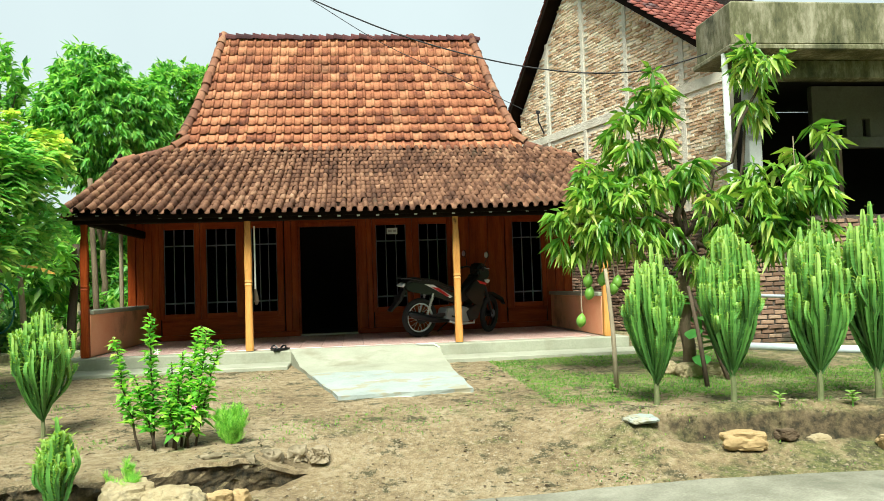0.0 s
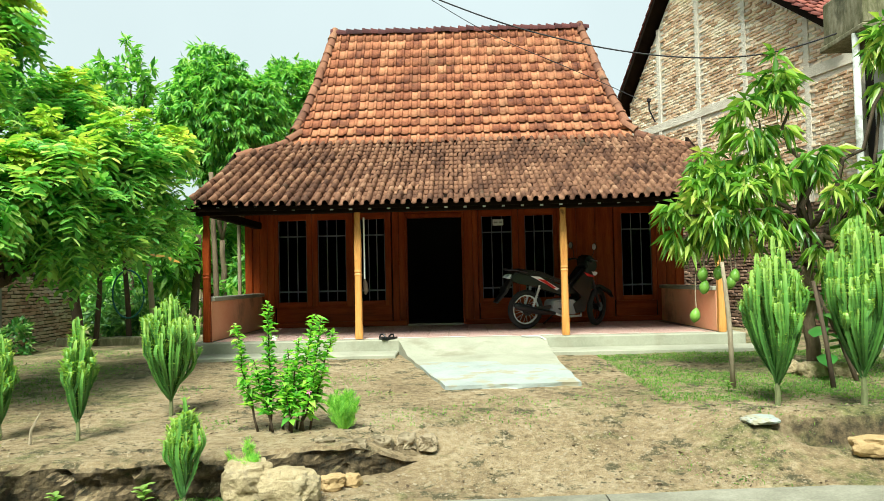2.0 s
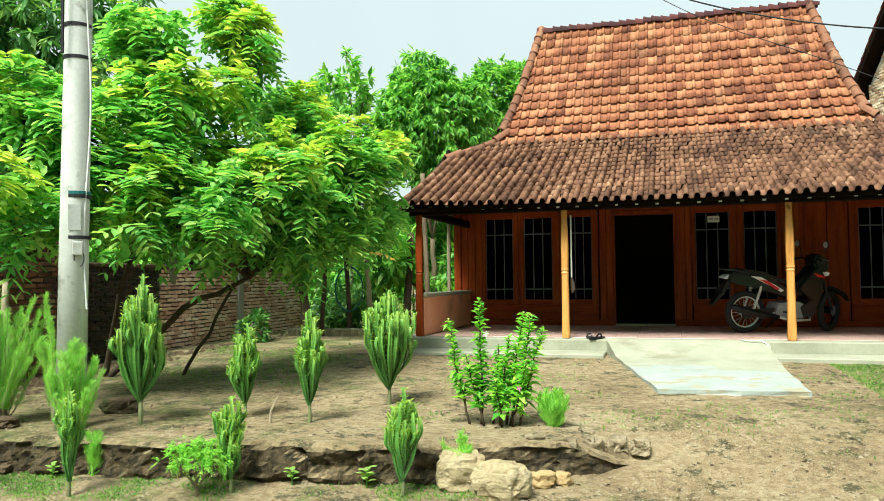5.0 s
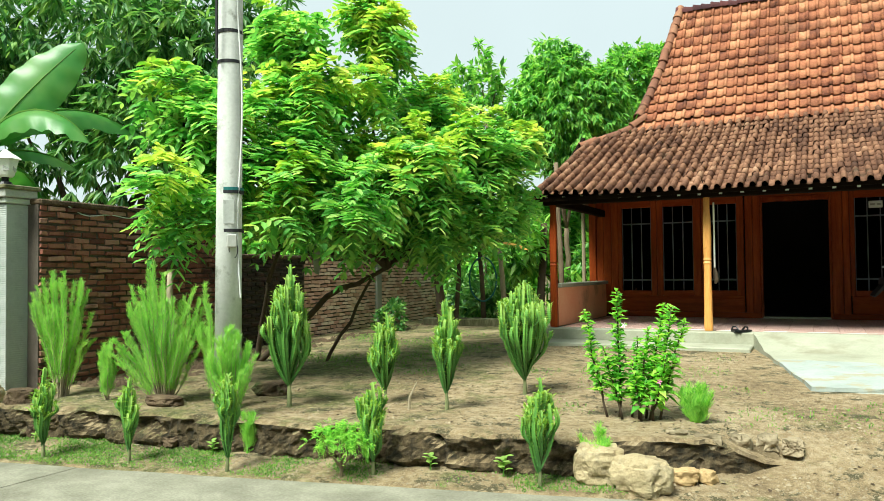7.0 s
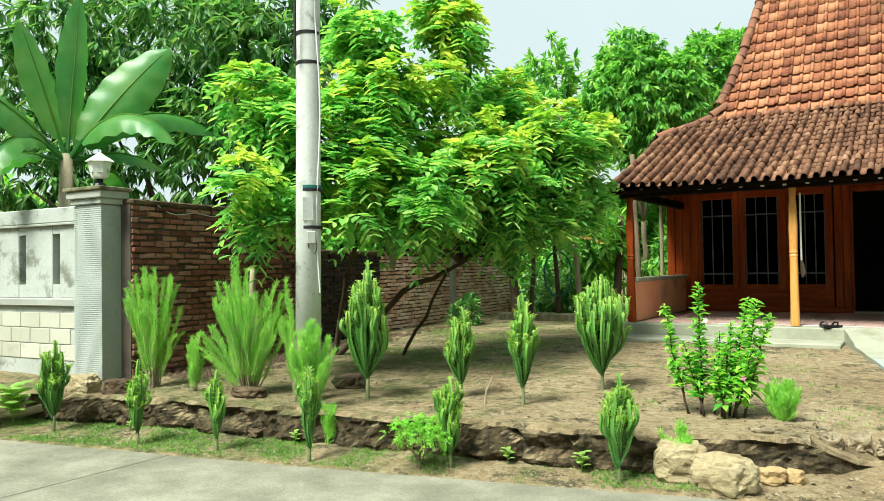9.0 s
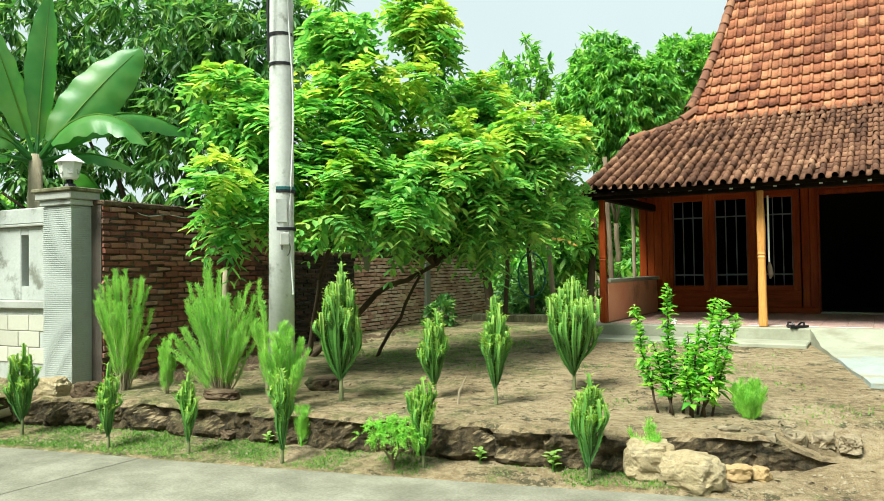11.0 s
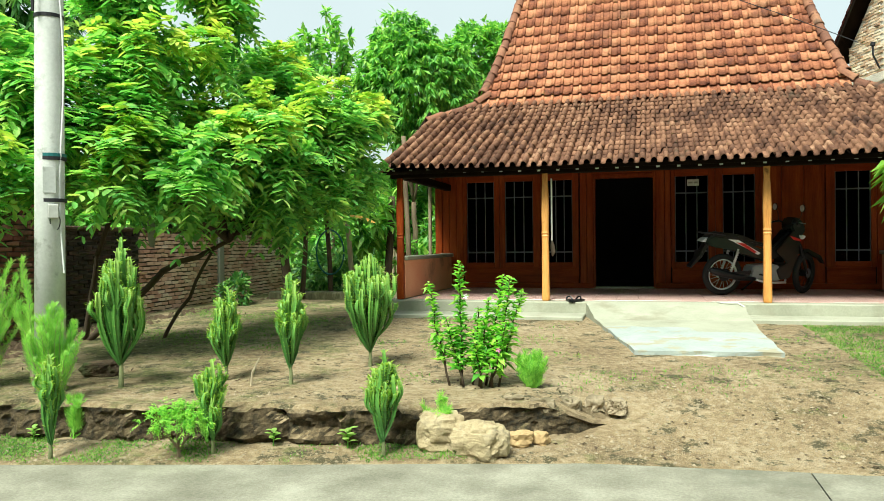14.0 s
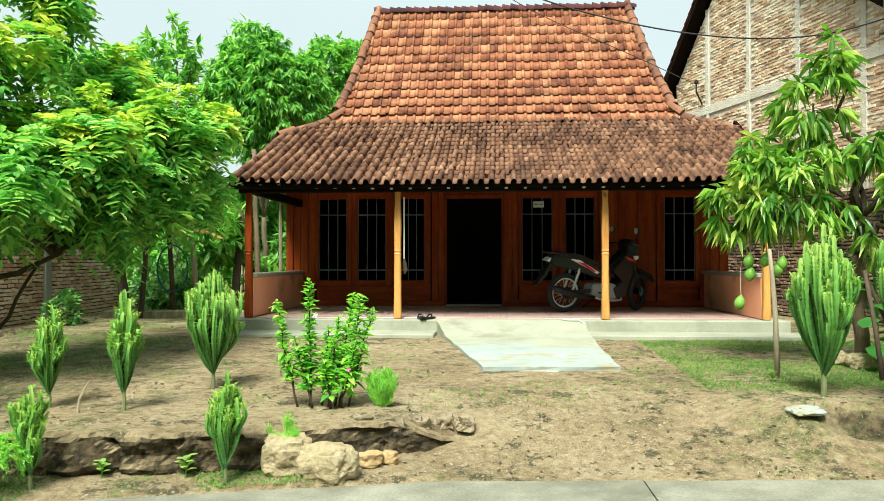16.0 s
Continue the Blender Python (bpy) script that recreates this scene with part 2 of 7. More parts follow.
MORTAR_PALE = surface("pale_mortar", [(0.3, (0.522, 0.464, 0.359)), (0.7, (0.774, 0.726, 0.609))], 3, 40, bump=0.8, bump_d=0.02)
BRICK_RED = surface("old_red_brick", [(0.25, (0.0486, 0.0208, 0.0152)), (0.45, (0.222, 0.0832, 0.0555)), (0.6, (0.319, 0.152, 0.107)), (0.76, (0.458, 0.306, 0.25))], 1.4, 30, bump=0.7, random_from="island", random_amount=0.55, stain=(0.0238, 0.0187, 0.0153), stain_at=(0.55, 0.68))
BRICK_PINK = surface("dusty_pink_brick", [(0.22, (0.199, 0.0994, 0.0751)), (0.38, (0.575, 0.332, 0.26)), (0.54, (0.751, 0.519, 0.432)), (0.72, (0.85, 0.729, 0.629))], 1.4, 30, bump=0.7, random_from="island", random_amount=0.55)
BRICK_RED_O = surface("old_red_brick_single", [(0.25, (0.0486, 0.0208, 0.0152)), (0.45, (0.222, 0.0832, 0.0555)), (0.6, (0.319, 0.152, 0.107)), (0.76, (0.458, 0.306, 0.25))], 1.4, 30, bump=0.7, random_from="object", random_amount=0.55, stain=(0.0238, 0.0187, 0.0153), stain_at=(0.55, 0.68))
# brick under the tree: its deep shade and dark stains both in the colour
BRICK_SHADED = surface("shaded_stained_brick", [(0.25, (0.012, 0.01, 0.008)), (0.5, (0.035, 0.024, 0.018)), (0.75, (0.11, 0.055, 0.04))], 1.4, 30, bump=0.7, random_from="island", random_amount=0.5, stain=(0.012, 0.014, 0.008), stain_at=(0.45, 0.6))
BRICK_OLD = surface("old_brown_brick", [(0.25, (0.07, 0.045, 0.03)), (0.45, (0.2, 0.12, 0.08)), (0.62, (0.32, 0.21, 0.14)), (0.78, (0.5, 0.38, 0.28))], 1.4, 30, bump=0.7, random_from="island", random_amount=0.55, stain=(0.05, 0.045, 0.03), stain_at=(0.5, 0.65))
MORTAR_DARK = surface("dark_mortar", [(0.3, (0.035, 0.028, 0.022)), (0.7, (0.12, 0.1, 0.08))], 3, 40, bump=0.8, bump_d=0.02)
CONC = surface("grey_concrete", [(0.3, (0.238, 0.246, 0.221)), (0.7, (0.425, 0.433, 0.391))], 1.5, 40, bump=0.4, stain=(0.119, 0.128, 0.085), stain_at=(0.58, 0.72))
MOSSY = surface("mossy_concrete", [(0.34, (0.0238, 0.0286, 0.0109)), (0.48, (0.122, 0.119, 0.0578)), (0.62, (0.313, 0.292, 0.197))], 3.0, 18, (0.8, 0.8, 0.28), bump=0.6, bump_d=0.02, stain=(0.036, 0.04, 0.02), stain_at=(0.53, 0.68), stain_scale=1.4)
GREYPL = surface("raw_grey_render", [(0.3, (0.098, 0.098, 0.077)), (0.7, (0.21, 0.21, 0.171))], 1.2, 30, bump=0.4, stain=(0.07, 0.077, 0.049), stain_at=(0.55, 0.7))
WHITE = surface("white_paint", [(0.3, (0.6, 0.62, 0.58)), (0.7, (0.8, 0.82, 0.77))], 2, 50, bump=0.1, rough=(0.4, 0.6))
WHITEWASH = surface("flaking_whitewash", [(0.3, (0.288, 0.306, 0.279)), (0.7, (0.495, 0.517, 0.486))], 1.6, 35, bump=0.4, stain=(0.18, 0.189, 0.153), stain_at=(0.54, 0.64), stain_scale=2.5)
SIDING = surface("ribbed_grey_stone", [(0.3, (0.306, 0.333, 0.31)), (0.7, (0.423, 0.455, 0.423))], 2, 40, bump=0.3, stain=(0.225, 0.243, 0.198), stain_at=(0.6, 0.75))
BLOCK = surface("cream_stone_block", [(0.3, (0.378, 0.369, 0.297)), (0.7, (0.54, 0.531, 0.441))], 2, 35, bump=0.4, random_from="object", random_amount=0.4, stain=(0.27, 0.261, 0.198), stain_at=(0.6, 0.75))
STONE = surface("pale_field_stone", [(0.3, (0.258, 0.19, 0.0999)), (0.5, (0.438, 0.357, 0.205)), (0.7, (0.571, 0.485, 0.324))], 4, 30, bump=1.0, bump_d=0.035, stain=(0.119, 0.102, 0.051), stain_at=(0.55, 0.7), stain_scale=4)
STONE_Y = surface("ochre_stone", [(0.3, (0.255, 0.17, 0.0723)), (0.7, (0.468, 0.34, 0.17))], 4, 30, bump=0.7, bump_d=0.015)
BARK = surface("brown_bark", [(0.3, (0.07, 0.05, 0.03)), (0.7, (0.25, 0.19, 0.12))], 6, 40, (1, 1, 0.3), bump=0.9, bump_d=0.02)
BARK_D = surface("dark_bark", [(0.3, (0.03, 0.022, 0.014)), (0.7, (0.11, 0.08, 0.05))], 6, 40, (1, 1, 0.3), bump=0.9, bump_d=0.02)
BARK_P = surface("pale_bark", [(0.3, (0.2, 0.16, 0.1)), (0.7, (0.46, 0.4, 0.28))], 6, 40, (1, 1, 0.3), bump=0.7, bump_d=0.02)
LEAF_BRIGHT = leaf_material("fresh_compound_leaf", [(0.2, (0.0675, 0.233, 0.0545)), (0.42, (0.175, 0.456, 0.102)), (0.62, (0.336, 0.603, 0.141)), (0.82, (0.674, 0.741, 0.234))], 0.42)
LEAF_YOUNG = leaf_material("young_yellow_leaf", [(0.25, (0.205, 0.437, 0.0528)), (0.5, (0.429, 0.595, 0.0924)), (0.8, (0.716, 0.694, 0.158))], 0.42)
LEAF_MID = leaf_material("green_leaf", [(0.25, (0.059, 0.2, 0.0388)), (0.5, (0.177, 0.447, 0.0706)), (0.8, (0.443, 0.659, 0.124))], 0.42)
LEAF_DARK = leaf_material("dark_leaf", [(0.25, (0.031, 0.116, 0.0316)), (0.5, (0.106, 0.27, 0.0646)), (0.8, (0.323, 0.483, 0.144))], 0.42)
LEAF_MANGO = leaf_material("mango_leaf", [(0.25, (0.0484, 0.154, 0.0217)), (0.46, (0.158, 0.338, 0.0406)), (0.68, (0.388, 0.522, 0.0946)), (0.82, (0.677, 0.599, 0.217))], 0.42, 0.34)
LEAF_FEATHER = leaf_material("feathery_foliage", [(0.25, (0.0918, 0.318, 0.0379)), (0.5, (0.262, 0.568, 0.0682)), (0.8, (0.551, 0.772, 0.136))], 0.42)
GRASS = leaf_material("verge_grass", [(0.25, (0.0499, 0.146, 0.0126)), (0.5, (0.114, 0.258, 0.0252)), (0.8, (0.242, 0.361, 0.0672))], 0.42, 0.6)
WEED = leaf_material("broad_weed_leaf", [(0.25, (0.114, 0.275, 0.042)), (0.5, (0.247, 0.413, 0.084)), (0.8, (0.437, 0.55, 0.189))], 0.42)
BANANA = leaf_material("banana_leaf", [(0.25, (0.038, 0.172, 0.0315)), (0.5, (0.0808, 0.275, 0.0525)), (0.8, (0.266, 0.43, 0.116))], 0.42, 0.38)
CACTUS, cnt, cb = material("euphorbia_skin")
c_age = cnt.nodes.new("ShaderNodeSeparateXYZ")
cnt.links.new(cnt.nodes.new("ShaderNodeTexCoord").outputs["Generated"], c_age.inputs[0])
c_mot = noise_node(cnt, 45, 5, 0.7)
c_fac = mix_node(cnt, c_age.outputs["Z"], c_mot.outputs["Fac"], 0.3)
c_rnd = cnt.nodes.new("ShaderNodeObjectInfo")
c_fac = mix_node(cnt, c_fac, c_rnd.outputs["Random"], 0.18)
c_ramp = ramp_node(cnt, [(0.12, (0.025, 0.075, 0.016)), (0.4, (0.06, 0.175, 0.028)), (0.65, (0.12, 0.29, 0.045)), (0.9, (0.35, 0.5, 0.11))])
cnt.links.new(c_fac, c_ramp.inputs[0])
cnt.links.new(c_ramp.outputs[0], cb.inputs["Base Color"])
cb.inputs["Roughness"].default_value = 0.5
bump_node(cnt, cb, c_mot.outputs["Fac"], 0.35, 0.006)
CACTUS_TIP = leaf_material("euphorbia_leaf", [(0.25, (0.16, 0.331, 0.036)), (0.6, (0.304, 0.446, 0.072)), (0.85, (0.496, 0.518, 0.18))], 0.42)
CACTUS_WOOD = surface("corky_cactus_trunk", [(0.3, (0.08, 0.1, 0.04)), (0.7, (0.22, 0.24, 0.11))], 6, 40, bump=0.6)
MANGO_FRUIT = surface("green_mango", [(0.3, (0.1, 0.26, 0.03)), (0.7, (0.24, 0.42, 0.07))], 5, 60, rough=(0.3, 0.45), bump=0.1, object_space=True)
BLACK = plain("black_plastic", (0.006, 0.0065, 0.008), 0.35)
RUBBER = plain("tyre_rubber", (0.018, 0.018, 0.018), 0.8)
CHROME = plain("brushed_alloy", (0.72, 0.72, 0.72), 0.35, 0.6)
ALLOY = plain("dull_cast_alloy", (0.3, 0.32, 0.33), 0.45, 0.2)
POLE = surface("pale_pole_concrete", [(0.3, (0.425, 0.442, 0.416)), (0.7, (0.629, 0.646, 0.612))], 2.5, 40, bump=0.3, stain=(0.238, 0.246, 0.212), stain_at=(0.56, 0.68), stain_scale=4)
BIKE = plain("dark_green_fairing", (0.007, 0.014, 0.012), 0.2)
BIKE_RED = plain("red_decal", (0.5, 0.02, 0.02), 0.3)
BIKE_WHITE = plain("white_decal", (0.75, 0.77, 0.77), 0.3)
YELLOW = plain("yellow_plastic", (0.55, 0.4, 0.05), 0.4)
PVC = plain("grey_pvc", (0.5, 0.56, 0.58), 0.4)
CABLE = plain("cable_black", (0.015, 0.015, 0.017), 0.6)
CABLE_W = plain("cable_white", (0.6, 0.62, 0.6), 0.6)
HOSE = plain("teal_hose", (0.02, 0.12, 0.12), 0.5)
DRYLEAF = plain("dry_yellow_leaf", (0.5, 0.28, 0.05), 0.7)
BAMBOO = surface("dry_bamboo", [(0.3, (0.3, 0.24, 0.14)), (0.7, (0.52, 0.45, 0.3))], 5, 30, bump=0.4)
PETAL = plain("pink_petal", (0.7, 0.2, 0.4), 0.6)
PETAL_W = plain("white_petal", (0.8, 0.78, 0.75), 0.6)


# ---- builders ----
def finish(name, bm, mat, smooth=False):
    me = bpy.data.meshes.new(name)
    bm.to_mesh(me)
    bm.free()
    if smooth:
        me.shade_smooth()
    me.materials.append(mat)
    return me


def part(name, bm, mat, parent, label="", smooth=False):
    """One mesh object under a thing or a part; a parent stands at the origin or is moved afterwards as a whole."""
    me = finish(name, bm, mat, smooth) if isinstance(bm, bmesh.types.BMesh) else bm
    ob = new(name, me)
    ob.parent = parent
    if label:
        tagged(ob, label)
    return ob


def thing(name, label, category, group="", kind="", at=(0, 0, 0), turn=0.0):
    ob = new(name)
    ob.empty_display_size = 0.1
    ob.matrix_basis = pose(*at, 0, 0, turn)
    return tagged(ob, label, category, group, kind)


def single(name, bm, mat, label, category="", group="", kind="", smooth=False):
    me = finish(name, bm, mat, smooth) if isinstance(bm, bmesh.types.BMesh) else bm
    return tagged(new(name, me), label, category, group, kind)


def mesh_from(name, verts, faces, mat, smooth=False):
    me = bpy.data.meshes.new(name)
    me.from_pydata([tuple(v) for v in verts], [], [tuple(f) for f in faces])
    me.materials.append(mat)
    if smooth:
        me.shade_smooth()
    return me


def box(x0, x1, y0, y1, z0, z1, bevel=0.006, bm=None):
    target = bm or bmesh.new()
    m = Matrix.LocRotScale(((x0 + x1) / 2, (y0 + y1) / 2, (z0 + z1) / 2), None, (x1 - x0, y1 - y0, z1 - z0))
    made = bmesh.ops.create_cube(target, size=1.0, matrix=m)
    if bevel:
        edges = list({e for v in made["verts"] for e in v.link_edges})
        bmesh.ops.bevel(target, geom=edges, offset=bevel, segments=1, affect="EDGES")
    return target


def tube(points, radii, sides=8, bm=None, caps=True):
    """A round bar along points, with a radius at each."""
    target = bm or bmesh.new()
    pts = [Vector(p) for p in points]
    if isinstance(radii, (int, float)):
        radii = [radii] * len(pts)
    rings = []
    side = None
    for i, p in enumerate(pts):
        d = (pts[min(i + 1, len(pts) - 1)] - pts[max(i - 1, 0)]).normalized()
        if side is None:
            side = d.orthogonal().normalized()
        side = (side - d * side.dot(d)).normalized()
        up = d.cross(side)
        rings.append([target.verts.new(p + (side * math.cos(a) + up * math.sin(a)) * radii[i]) for a in (2 * math.pi * k / sides for k in range(sides))])
    for a, b in zip(rings, rings[1:]):
        for k in range(sides):
            target.faces.new((a[k], a[(k + 1) % sides], b[(k + 1) % sides], b[k]))
    if caps:
        target.faces.new(rings[0][::-1])
        target.faces.new(rings[-1])
    return target


def prism(outline, thickness, axis="y", at=0.0, bm=None):
    """A flat outline (two coordinates each) thickened along an axis from at to at + thickness."""
    target = bm or bmesh.new()

    def put(a, b, c):
        return {"x": (c, a, b), "y": (a, c, b), "z": (a, b, c)}[axis]
    f = [target.verts.new(put(a, b, at)) for a, b in outline]
    g = [target.verts.new(put(a, b, at + thickness)) for a, b in outline]
    target.faces.new(f)
    target.faces.new(g[::-1])
    n = len(outline)
    for i in range(n):
        target.faces.new((f[i], g[i], g[(i + 1) % n], f[(i + 1) % n]))
    bmesh.ops.recalc_face_normals(target, faces=target.faces[:])
    return target


def rock_mesh(name, size, mat, seed, rough=0.35, detail=3):
    bm = bmesh.new()
    bmesh.ops.create_icosphere(bm, subdivisions=detail, radius=0.5)
    off = Vector((seed * 7.3, seed * 3.1, seed * 1.7))
    for v in bm.verts:
        n = v.co.normalized()
        k = 1 + rough * (noise.noise(n * 1.4 + off) + 0.5 * noise.noise(n * 3.5 + off) + 0.25 * noise.noise(n * 8 + off))
        c = n * 0.5 * k
        c = Vector([math.copysign(0.46 * math.tanh(abs(q) / 0.46) * 1.15, q) for q in c])
        v.co = Vector((c.x * size[0], c.y * size[1], c.z * size[2]))
    return finish(name, bm, mat)


def leaf_mesh(name, bases, dirs, ups, lengths, widths, mat, fold=0.25, droop=0.0, oval=False):
    """Leaves folded along the midrib, pointed or oval, each an island of its own."""
    b, d, u = (np.asarray(a, float) for a in (bases, dirs, ups))
    d = d / (np.linalg.norm(d, axis=1, keepdims=True) + 1e-9)
    s = np.cross(d, u)
    s /= np.linalg.norm(s, axis=1, keepdims=True) + 1e-9
    n = np.cross(s, d)
    L, W = np.asarray(lengths, float).reshape(-1, 1), np.asarray(widths, float).reshape(-1, 1)
    mid = b + d * L * 0.45
    down = np.array([0, 0, -1.0])
    v = np.stack([b, mid + s * W * 0.5 + n * W * fold, b + d * L + down * L * droop, mid - s * W * 0.5 + n * W * fold], 1).reshape(-1, 3)
    k = np.arange(len(b)) * 4
    f = np.concatenate([np.stack([k, k + 1, k + 2], 1), np.stack([k, k + 2, k + 3], 1)])
    if oval:
        lo, hi = b + d * L * 0.28, b + d * L * 0.72 + down * L * droop * 0.4
        v = np.stack([b, lo + s * W * 0.44 + n * W * fold, hi + s * W * 0.48 + n * W * fold, b + d * L + down * L * droop, hi - s * W * 0.48 + n * W * fold, lo - s * W * 0.44 + n * W * fold], 1).reshape(-1, 3)
        k = np.arange(len(b)) * 6
        f = np.concatenate([np.stack([k + p, k + q, k + r], 1) for p, q, r in ((0, 1, 2), (0, 2, 3), (0, 3, 4), (0, 4, 5))])
    me = bpy.data.meshes.new(name)
    me.vertices.add(len(v))
    me.vertices.foreach_set("co", v.ravel())
    me.loops.add(len(f) * 3)
    me.loops.foreach_set("vertex_index", f.ravel().astype(np.int32))
    me.polygons.add(len(f))
    me.polygons.foreach_set("loop_start", (np.arange(len(f)) * 3).astype(np.int32))
    me.update(calc_edges=True)
    me.validate()
    me.materials.append(mat)
    return me


def unit_rows(rng, n):
    v = rng.normal(size=(n, 3))
    return v / np.linalg.norm(v, axis=1, keepdims=True)


# ---- ground and road ----
ROAD_X = [-70, -12, -6.3, -4.2, -2.5, -0.33, 2.5, 4.0, 8.0, 70]
ROAD_Y = [-8.0, 2.3, 3.49, 3.92, 4.31, 4.84, 5.05, 4.95, 4.8, 3.0]
BANK_X = [-70, -12, -6.2, -4.77, -3.66, -2.3, -1.57, -0.9, -0.3, 0.3]
BANK_Y = [-7.0, 3.2, 4.2, 4.48, 4.6, 4.78, 4.95, 5.2, 5.6, 5.85]


def smooth(a, b, t):
    k = min(1.0, max(0.0, (t - a) / (b - a)))
    return k * k * (3 - 2 * k)


def road_edge(x):
    return float(np.interp(x, ROAD_X, ROAD_Y))


def bank_edge(x):
    return float(np.interp(x, BANK_X, BANK_Y)) + 0.07 * noise.noise((x * 2.3, 0, 4)) + 0.04 * noise.noise((x * 7, 0, 9))


def ground_z(x, y):
    ye = road_edge(x)
    if y < ye - 5.2:
        return 0.0 + 0.03 * noise.noise((x, y, 0))
    if y < ye - 0.3:
        return -0.05
    yard = 0.275 + 0.1 * smooth(5, 10, y)
    lip = -0.045 + 0.055 * smooth(ye - 0.12, ye + 0.06, y)
    ramp = lip + (yard - 0.01) * smooth(ye, ye + 1.7 - 0.85 * smooth(1.4, 2.4, x), y)
    yb = bank_edge(x)
    verge = lip + 0.025 * smooth(ye, yb, y)
    banked = verge if y < yb else verge + (yard - verge) * smooth(yb, yb + 0.07, y)
    s = 1 - smooth(-1.0, 0.2, x)
    z = banked * s + ramp * (1 - s)
    if x > 1.9:
        edge = 5.7 - 0.12 * (x - 3.1) + 0.07 * noise.noise((x * 2, 3, 0)) + 0.04 * noise.noise((x * 6, 3, 0))
        z -= 0.16 * smooth(edge - 0.27, edge - 0.14, y) * (1 - smooth(edge - 0.03, edge + 0.03, y)) * smooth(2.2, 2.7, x)
        z += 0.06 * math.exp(-((y - edge - 0.25) / 0.22) ** 2) * smooth(1.9, 2.5, x)
    if y < ye + 0.02:
        return z
    z += 0.018 * noise.noise((x * 1.3, y * 1.3, 0)) + 0.008 * noise.noise((x * 6, y * 6, 2)) + 0.004 * noise.noise((x * 17, y * 17, 5))
    return z


def axis_steps(lo, fine_lo, fine_hi, hi, step):
    left = [lo + (fine_lo - lo) * (1 - (1 - k / 12) ** 2) for k in range(12)]
    mid = list(np.arange(fine_lo, fine_hi, step))
    right = [fine_hi + (hi - fine_hi) * (k / 14) ** 2 for k in range(15)]
    return left + mid + right


gx = axis_steps(-150, -9.0, 7.0, 150, 0.07)
gy = axis_steps(-80, 3.0, 11.0, 400, 0.055)
verts = [(x, y, ground_z(x, y)) for y in gy for x in gx]
nx = len(gx)
faces = [(j * nx + i, j * nx + i + 1, (j + 1) * nx + i + 1, (j + 1) * nx + i) for j in range(len(gy) - 1) for i in range(nx - 1)]
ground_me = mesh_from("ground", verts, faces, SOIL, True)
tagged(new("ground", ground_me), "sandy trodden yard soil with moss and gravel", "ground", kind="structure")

# concrete road: separate cast bays with joints
bays = [(-30, -9.0), (-9.0, -4.9), (-4.9, 0.95), (0.95, 5.2), (5.2, 30)]
road = thing("road", "pale worn concrete village road with cracked joints", "road", kind="structure")
for a, b in bays:
    bm = bmesh.new()
    cols = [x for x in np.arange(a + 0.005, b - 0.01, 0.25)] + [b - 0.005]
    rows = []
    for x in cols:
        ye = road_edge(x) + 0.03 * noise.noise((x * 2, 1, 1))
        rows.append([bm.verts.new((x, ye - f * 5.0, z)) for f, z in ((0, -0.12), (0, -0.012), (0.006, 0.0), (0.5, 0.012), (1, 0.0), (1, -0.12))])
    for p, q in zip(rows, rows[1:]):
        for k in range(5):
            bm.faces.new((p[k], q[k], q[k + 1], p[k + 1]))
    bm.faces.new(rows[0])
    bm.faces.new(rows[-1][::-1])
    bmesh.ops.recalc_face_normals(bm, faces=bm.faces[:])
    part("road_bay", bm, ROAD, road)

# ---- the wooden house ----
FL, YW, CX = 0.58, 13.5, 0.16
veranda = thing("veranda_floor", "raised veranda floor of pink tiles with a cement edge", "floor", kind="structure")
part("base", box(-3.72, 3.98, 10.42, 16.6, 0.05, 0.572, 0.01), STEP, veranda, "pale worn cement plinth")
part("apron", box(-3.78, -0.78, 9.86, 10.418, 0.1, 0.425, 0.012), STEP, veranda)
part("apron", box(1.24, 4.1, 9.86, 10.418, 0.1, 0.425, 0.012), STEP, veranda)
bm = bmesh.new()
top = [bm.verts.new(p) for p in ((-0.79, 10.46, 0.578), (1.25, 10.46, 0.578), (1.24, 9.7, 0.42), (1.22, 7.45, 0.362), (-0.1, 7.36, 0.362), (-0.62, 9.7, 0.42))]
low = [bm.verts.new((v.co.x, v.co.y, 0.1)) for v in top]
bm.faces.new((top[0], top[5], top[2], top[1]))
bm.faces.new((top[5], top[4], top[3], top[2]))
for i in range(6):
    bm.faces.new((top[i], low[i], low[(i + 1) % 6], top[(i + 1) % 6]))
bmesh.ops.recalc_face_normals(bm, faces=bm.faces[:])
bmesh.ops.subdivide_edges(bm, edges=[e for e in bm.edges], cuts=6, use_grid_fill=True)
for v in bm.verts:
    if v.co.z > 0.3 and v.co.y < 10.3:
        v.co.x += 0.03 * noise.noise(v.co * 3)
        v.co.z += 0.008 * noise.noise(v.co * 4)
        if v.co.y < 7.6:
            v.co.y += 0.05 * noise.noise(v.co * 5)
ramp_ob = single("ramp", bm, SLAB, "whitish patched cement ramp up to the veranda", "ramp", kind="structure")
ramp_ob.data.materials.append(STEP)
for pl in ramp_ob.data.polygons:
    if pl.center.y > 8.9 + 0.5 * noise.noise(pl.center * 1.4):
        pl.material_index = 1

house = thing("house", "Javanese wooden house with a steep clay tile roof", "house")

# front wall of boards, panels, windows
wall = part("front_wall", box(-3.7, -3.62, YW, YW + 0.06, FL, 2.82), WOOD, house, "red-brown varnished teak board wall")


def board(x0, x1, z0, z1, proud=0.0, mat=WOOD, name="board", depth=0.05):
    part(name, box(x0, x1, YW - proud, YW + depth, z0, z1, 0.008), mat, wall)


